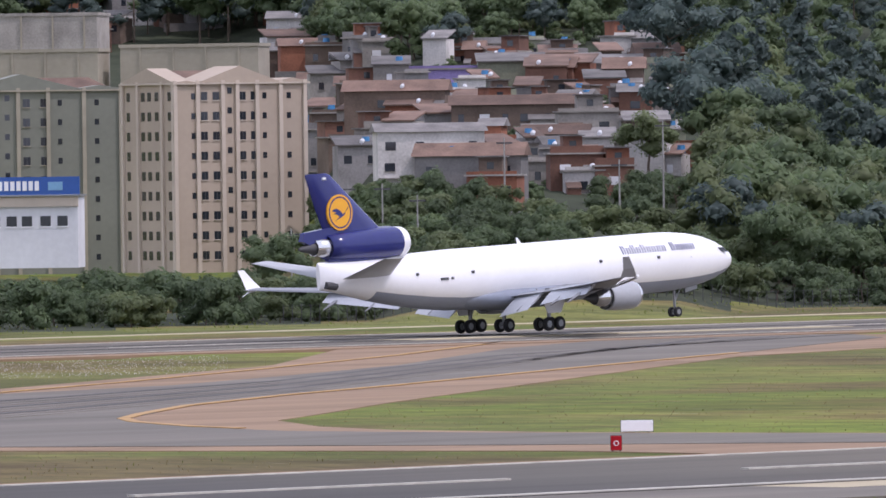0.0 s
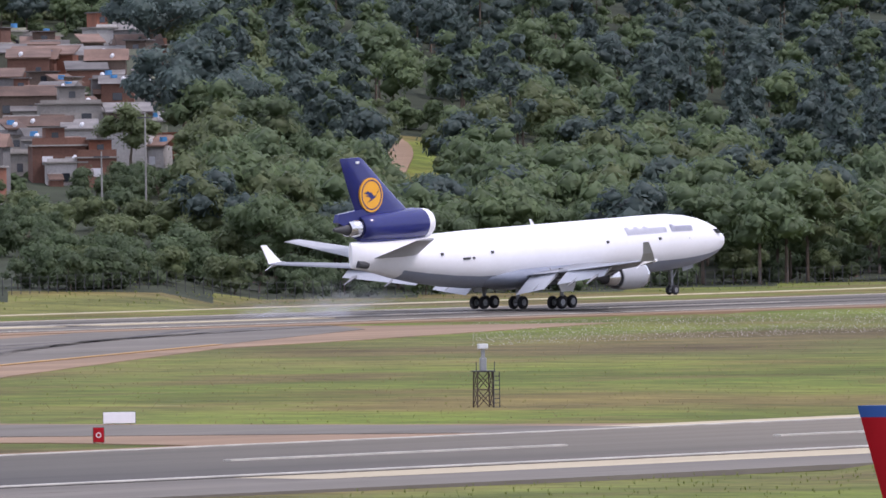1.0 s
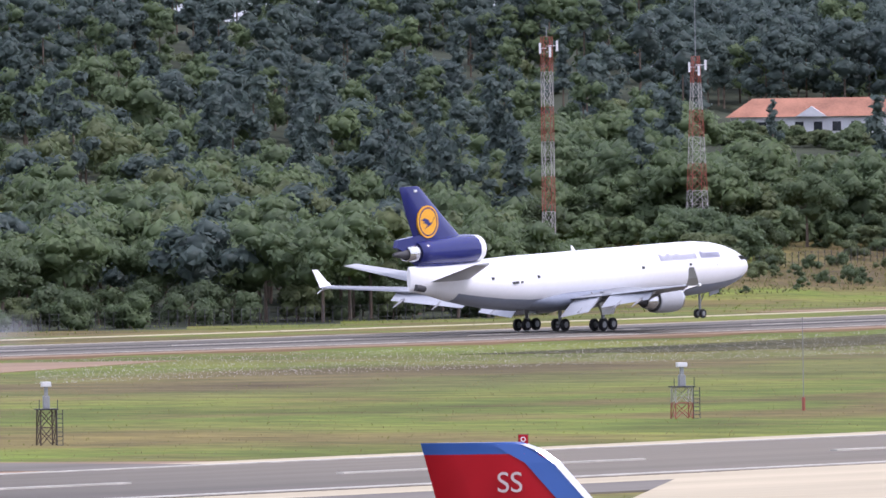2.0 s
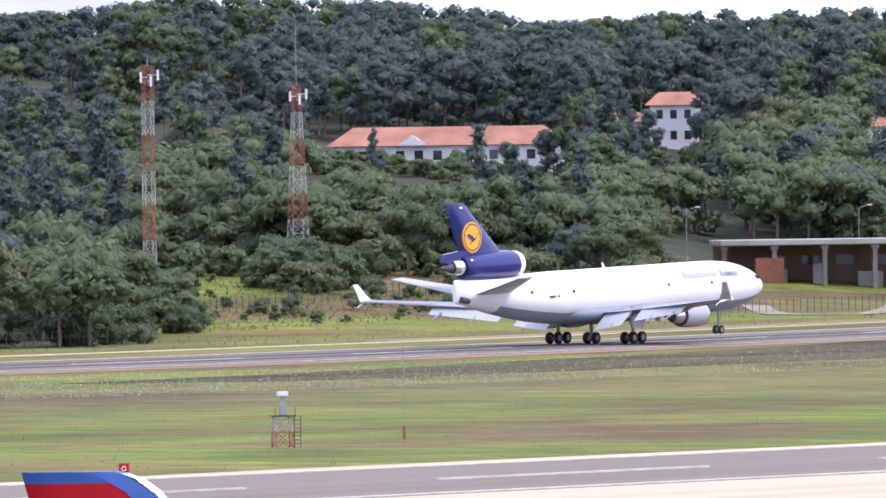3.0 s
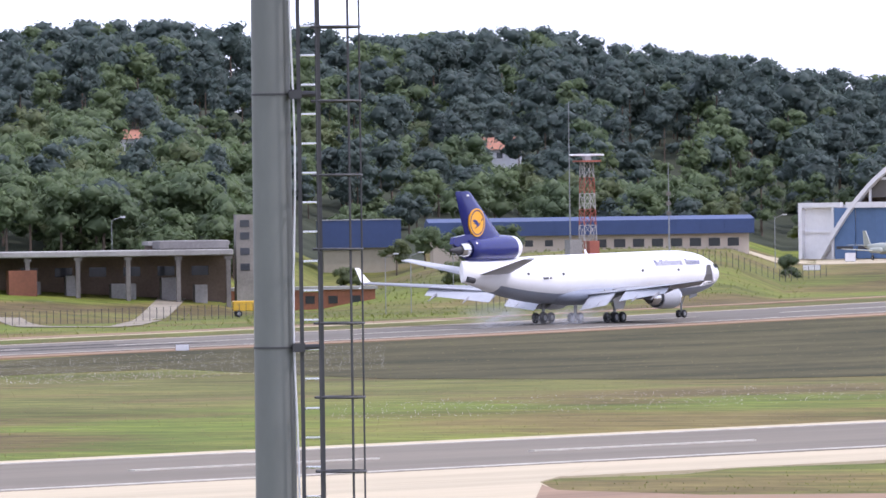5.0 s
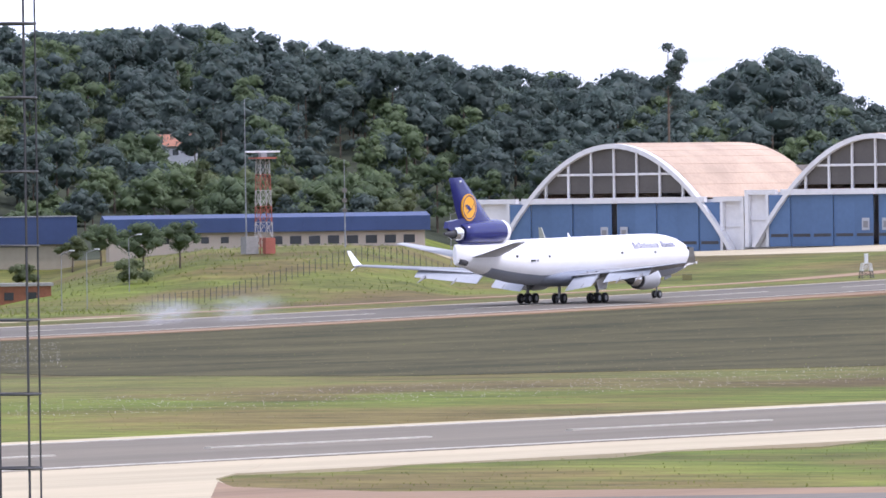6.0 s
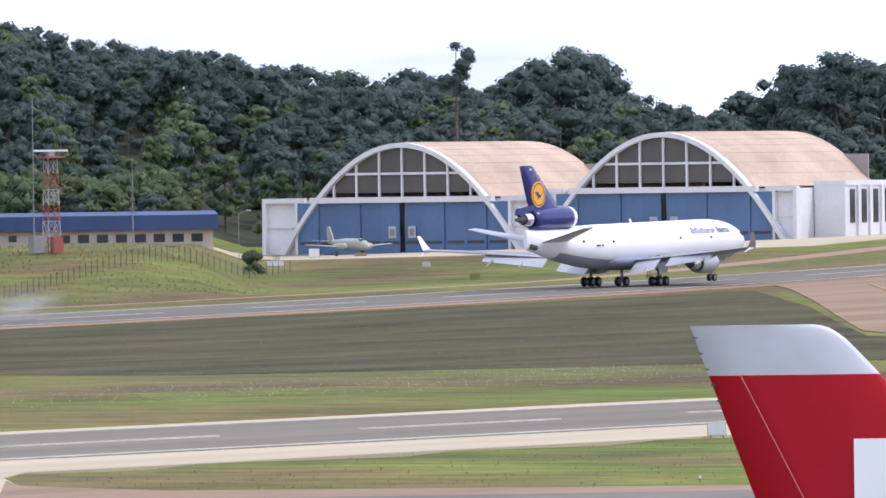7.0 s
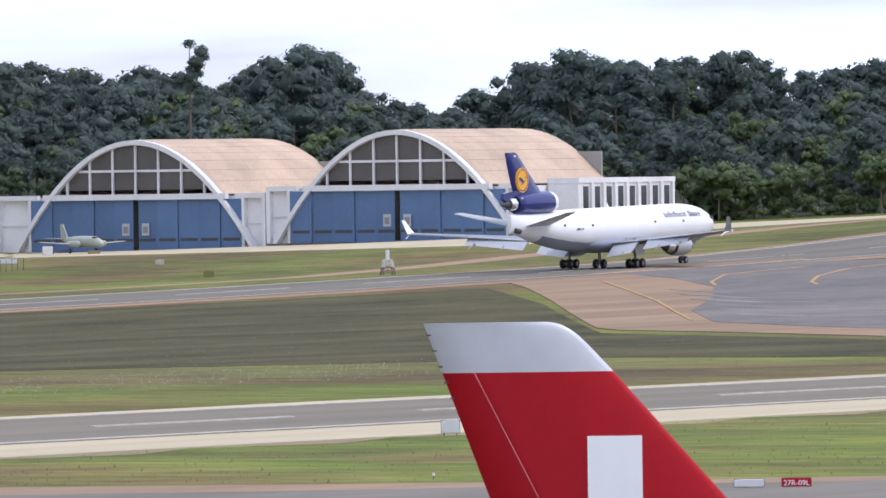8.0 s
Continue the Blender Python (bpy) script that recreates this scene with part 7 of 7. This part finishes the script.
# ---- weeds and tufts on the airfield ----
def tufts(name, n, b0, b1, y0, y1, h0, h1, material, label, seed):
    g = np.random.default_rng(seed)
    vs, fs = [], []
    for i in range(n):
        a = heading(g.uniform(b0, b1))
        y = g.uniform(y0, y1)
        x = y * math.tan(a)
        if paved(x, y):
            continue
        h, z = g.uniform(h0, h1), land(x, y)
        for k in range(3):
            t = g.uniform(0, 6.28)
            dx, dy, w = math.cos(t) * h * 0.5, math.sin(t) * h * 0.5, h * g.uniform(0.35, 0.7)
            q = len(vs)
            vs += [(x - dy * 0.5, y + dx * 0.5, z - 0.05), (x + dy * 0.5, y - dx * 0.5, z - 0.05), (x + dx + w * 0.3, y + dy, z + h), (x + dx - w * 0.3, y + dy, z + h * 0.8)]
            fs.append((q, q + 1, q + 2, q + 3))
    me = bpy.data.meshes.new(name)
    me.from_pydata(vs, [], fs)
    return tagged(part(name, me, material), label, "weeds", kind="stuff")


TUFT = leafy("green tufts", (0.2, 0.235, 0.05), (0.15, 0.18, 0.05), 0.5)
STRAW = leafy("dry stalks", (0.3, 0.245, 0.12), (0.24, 0.2, 0.1), 0.5)
FLUFF = shade("white seed heads", (0.62, 0.58, 0.54), 0.9, 0, 0.2, 0.2, space="World", spec=0.1)
tufts("green_weeds", 2500, -100, 6900, 486, 760, 0.05, 0.13, TUFT, "short green weeds in the airfield grass", 1)
tufts("dry_weeds", 9000, -100, 6900, 486, 762, 0.05, 0.12, STRAW, "dry straw-coloured stalks in the grass", 2)
tufts("seed_heads", 9000, 1750, 4400, 672, 752, 0.05, 0.1, FLUFF, "white seed heads over the dry grass", 3)
tufts("seed_heads", 1600, 4300, 6200, 530, 575, 0.04, 0.09, FLUFF, "white seed heads over the dry grass", 4)
tufts("seed_heads", 1200, -100, 400, 700, 755, 0.05, 0.1, FLUFF, "white seed heads over the grass", 5)
tufts("green_weeds", 3500, 1500, 6900, 330, 410, 0.05, 0.14, TUFT, "short green weeds beside the apron", 7)
tufts("dry_weeds", 3000, 600, 6900, 820, 900, 0.06, 0.16, STRAW, "dry stalks behind the runway", 8)
tufts("green_weeds", 4500, -100, 5000, 862, 990, 0.08, 0.3, TUFT, "rough green weeds behind the runway", 9)


SCRUB = leafy("olive scrub", (0.24, 0.225, 0.09), (0.18, 0.18, 0.08), 0.5)
tufts("scrub", 5200, 2560, 3560, 922, 1010, 0.15, 0.42, SCRUB, "tall olive and brown scrub before the woods", 10)
tufts("scrub", 2600, 4150, 5150, 880, 990, 0.12, 0.32, TUFT, "rough green scrub on the bank", 11)


# ---- tyre smoke ----
def smoke_mat():
    m = bpy.data.materials.new("smoke")
    m.use_nodes = True
    n, l = m.node_tree.nodes, m.node_tree.links
    n.remove(n["Principled BSDF"])
    co = n.new("ShaderNodeTexCoord")
    gr = n.new("ShaderNodeTexGradient")
    gr.gradient_type = "SPHERICAL"
    no = n.new("ShaderNodeTexNoise")
    no.inputs["Scale"].default_value, no.inputs["Detail"].default_value = 2.2, 5
    l.new(co.outputs["Object"], gr.inputs["Vector"])
    l.new(co.outputs["Object"], no.inputs["Vector"])
    rp = n.new("ShaderNodeMapRange")
    rp.inputs["From Min"].default_value, rp.inputs["From Max"].default_value = 0.35, 0.7
    l.new(no.outputs["Fac"], rp.inputs["Value"])
    mu = n.new("ShaderNodeMath")
    mu.operation = "MULTIPLY"
    l.new(gr.outputs["Fac"], mu.inputs[0])
    l.new(rp.outputs[0], mu.inputs[1])
    k = n.new("ShaderNodeMath")
    k.operation = "MULTIPLY"
    k.inputs[1].default_value = 0.28
    l.new(mu.outputs[0], k.inputs[0])
    tr, d1, d2, df, mx = n.new("ShaderNodeBsdfTransparent"), n.new("ShaderNodeBsdfDiffuse"), n.new("ShaderNodeBsdfTranslucent"), n.new("ShaderNodeMixShader"), n.new("ShaderNodeMixShader")
    d1.inputs["Color"].default_value = d2.inputs["Color"].default_value = (0.85, 0.87, 0.92, 1)
    l.new(d1.outputs[0], df.inputs[1])
    l.new(d2.outputs[0], df.inputs[2])
    l.new(k.outputs[0], mx.inputs[0])
    l.new(tr.outputs[0], mx.inputs[1])
    l.new(df.outputs[0], mx.inputs[2])
    l.new(mx.outputs[0], n["Material Output"].inputs["Surface"])
    return m


SMOKE = smoke_mat()


def puff_mesh():
    bm = bmesh.new()
    for a in (-25, -70):
        bmesh.ops.create_circle(bm, cap_ends=True, segments=24, radius=0.98, matrix=pose(0, 0, 0, 90, 0, a))
    me = bpy.data.meshes.new("smoke_puff")
    bm.to_mesh(me)
    bm.free()
    me.materials.append(SMOKE)
    return me


PUFF = puff_mesh()
PUFFS = []
g = random.Random(5)
# x along the runway, time of touch, size
for x0, x1, y0, y1, born, n, lo, hi in ((762, 777, 788, 798, -3.0, 5, 4.0, 6.5), (892, 913, 785, 797, 0.55, 6, 2.6, 5.0), (1216, 1240, 786, 796, 4.45, 5, 2.8, 5.0)):
    for i in range(n):
        ob = new("smoke_puff", PUFF)
        r = g.uniform(lo, hi)
        ob.scale = (r * 1.7, r, r * 0.55)
        tagged(ob, "thin pale puff of tyre smoke over the runway", "smoke", "tyre smoke")
        PUFFS.append((ob, g.uniform(x0, x1), g.uniform(y0, y1), r, born + g.uniform(0, 0.15), g.uniform(0, 360)))


# ---- what moves ----
JX = (845.98, 80.5382, 0.0780, -0.0715)          # the jet's place along the runway, as a cubic in time
def motions():
    # the jet rolls along the far runway, its nose sinking
    def along(t):
        return JX[0] + JX[1] * t + JX[2] * t * t + JX[3] * t ** 3
    rows = []
    for i in range(17):
        t = i * 0.5
        x = along(t)
        pitch = float(np.interp(t, (0, 0.5, 1.0, 1.6, 2.8, 3.5, 4.0, 4.5, 8), (2.3, 2.1, 2.25, 2.3, 1.35, 0.9, 0.3, 0.0, 0.0)))
        slope = math.degrees(math.atan((deck(x + 10, 791) - deck(x - 10, 791)) / 20))
        up = 0.17 + float(np.interp(t, (0, 0.5, 1.5, 3.0, 4.5, 8.0), (0.35, 0.2, 0.17, 0.08, 0.02, 0.0)))          # whole jet raised to fit the camera's view, sinking to the runway
        bank_to = float(np.interp(t, (0, 0.6, 1.2), (-1.3, -0.4, 0.0)))
        rows.append((t, pose(x, 791, deck(x, 791) + up, bank_to, -pitch - slope, 0)))
    walk(JET, rows)
    # smoke rises where the tyres touched, then drifts and thins
    for ob, x, y, r, born, spin in PUFFS:
        z = land(x, y)
        rows = []
        for t in (0, 0.5, 1.0, 1.5, 2.0, 3.0, 4.0, 4.5, 5.0, 6.0, 7.0, 8.0):
            age = t - born
            up = -6.0 + (6.0 + r * 0.35) * step(age / 0.5) + 0.25 * max(0, age)
            rows.append((t, pose(x - 1.2 * max(0, age), y + 0.5 * max(0, age), z + up, 0, 0, 0)))
        walk(ob, rows)


motions()
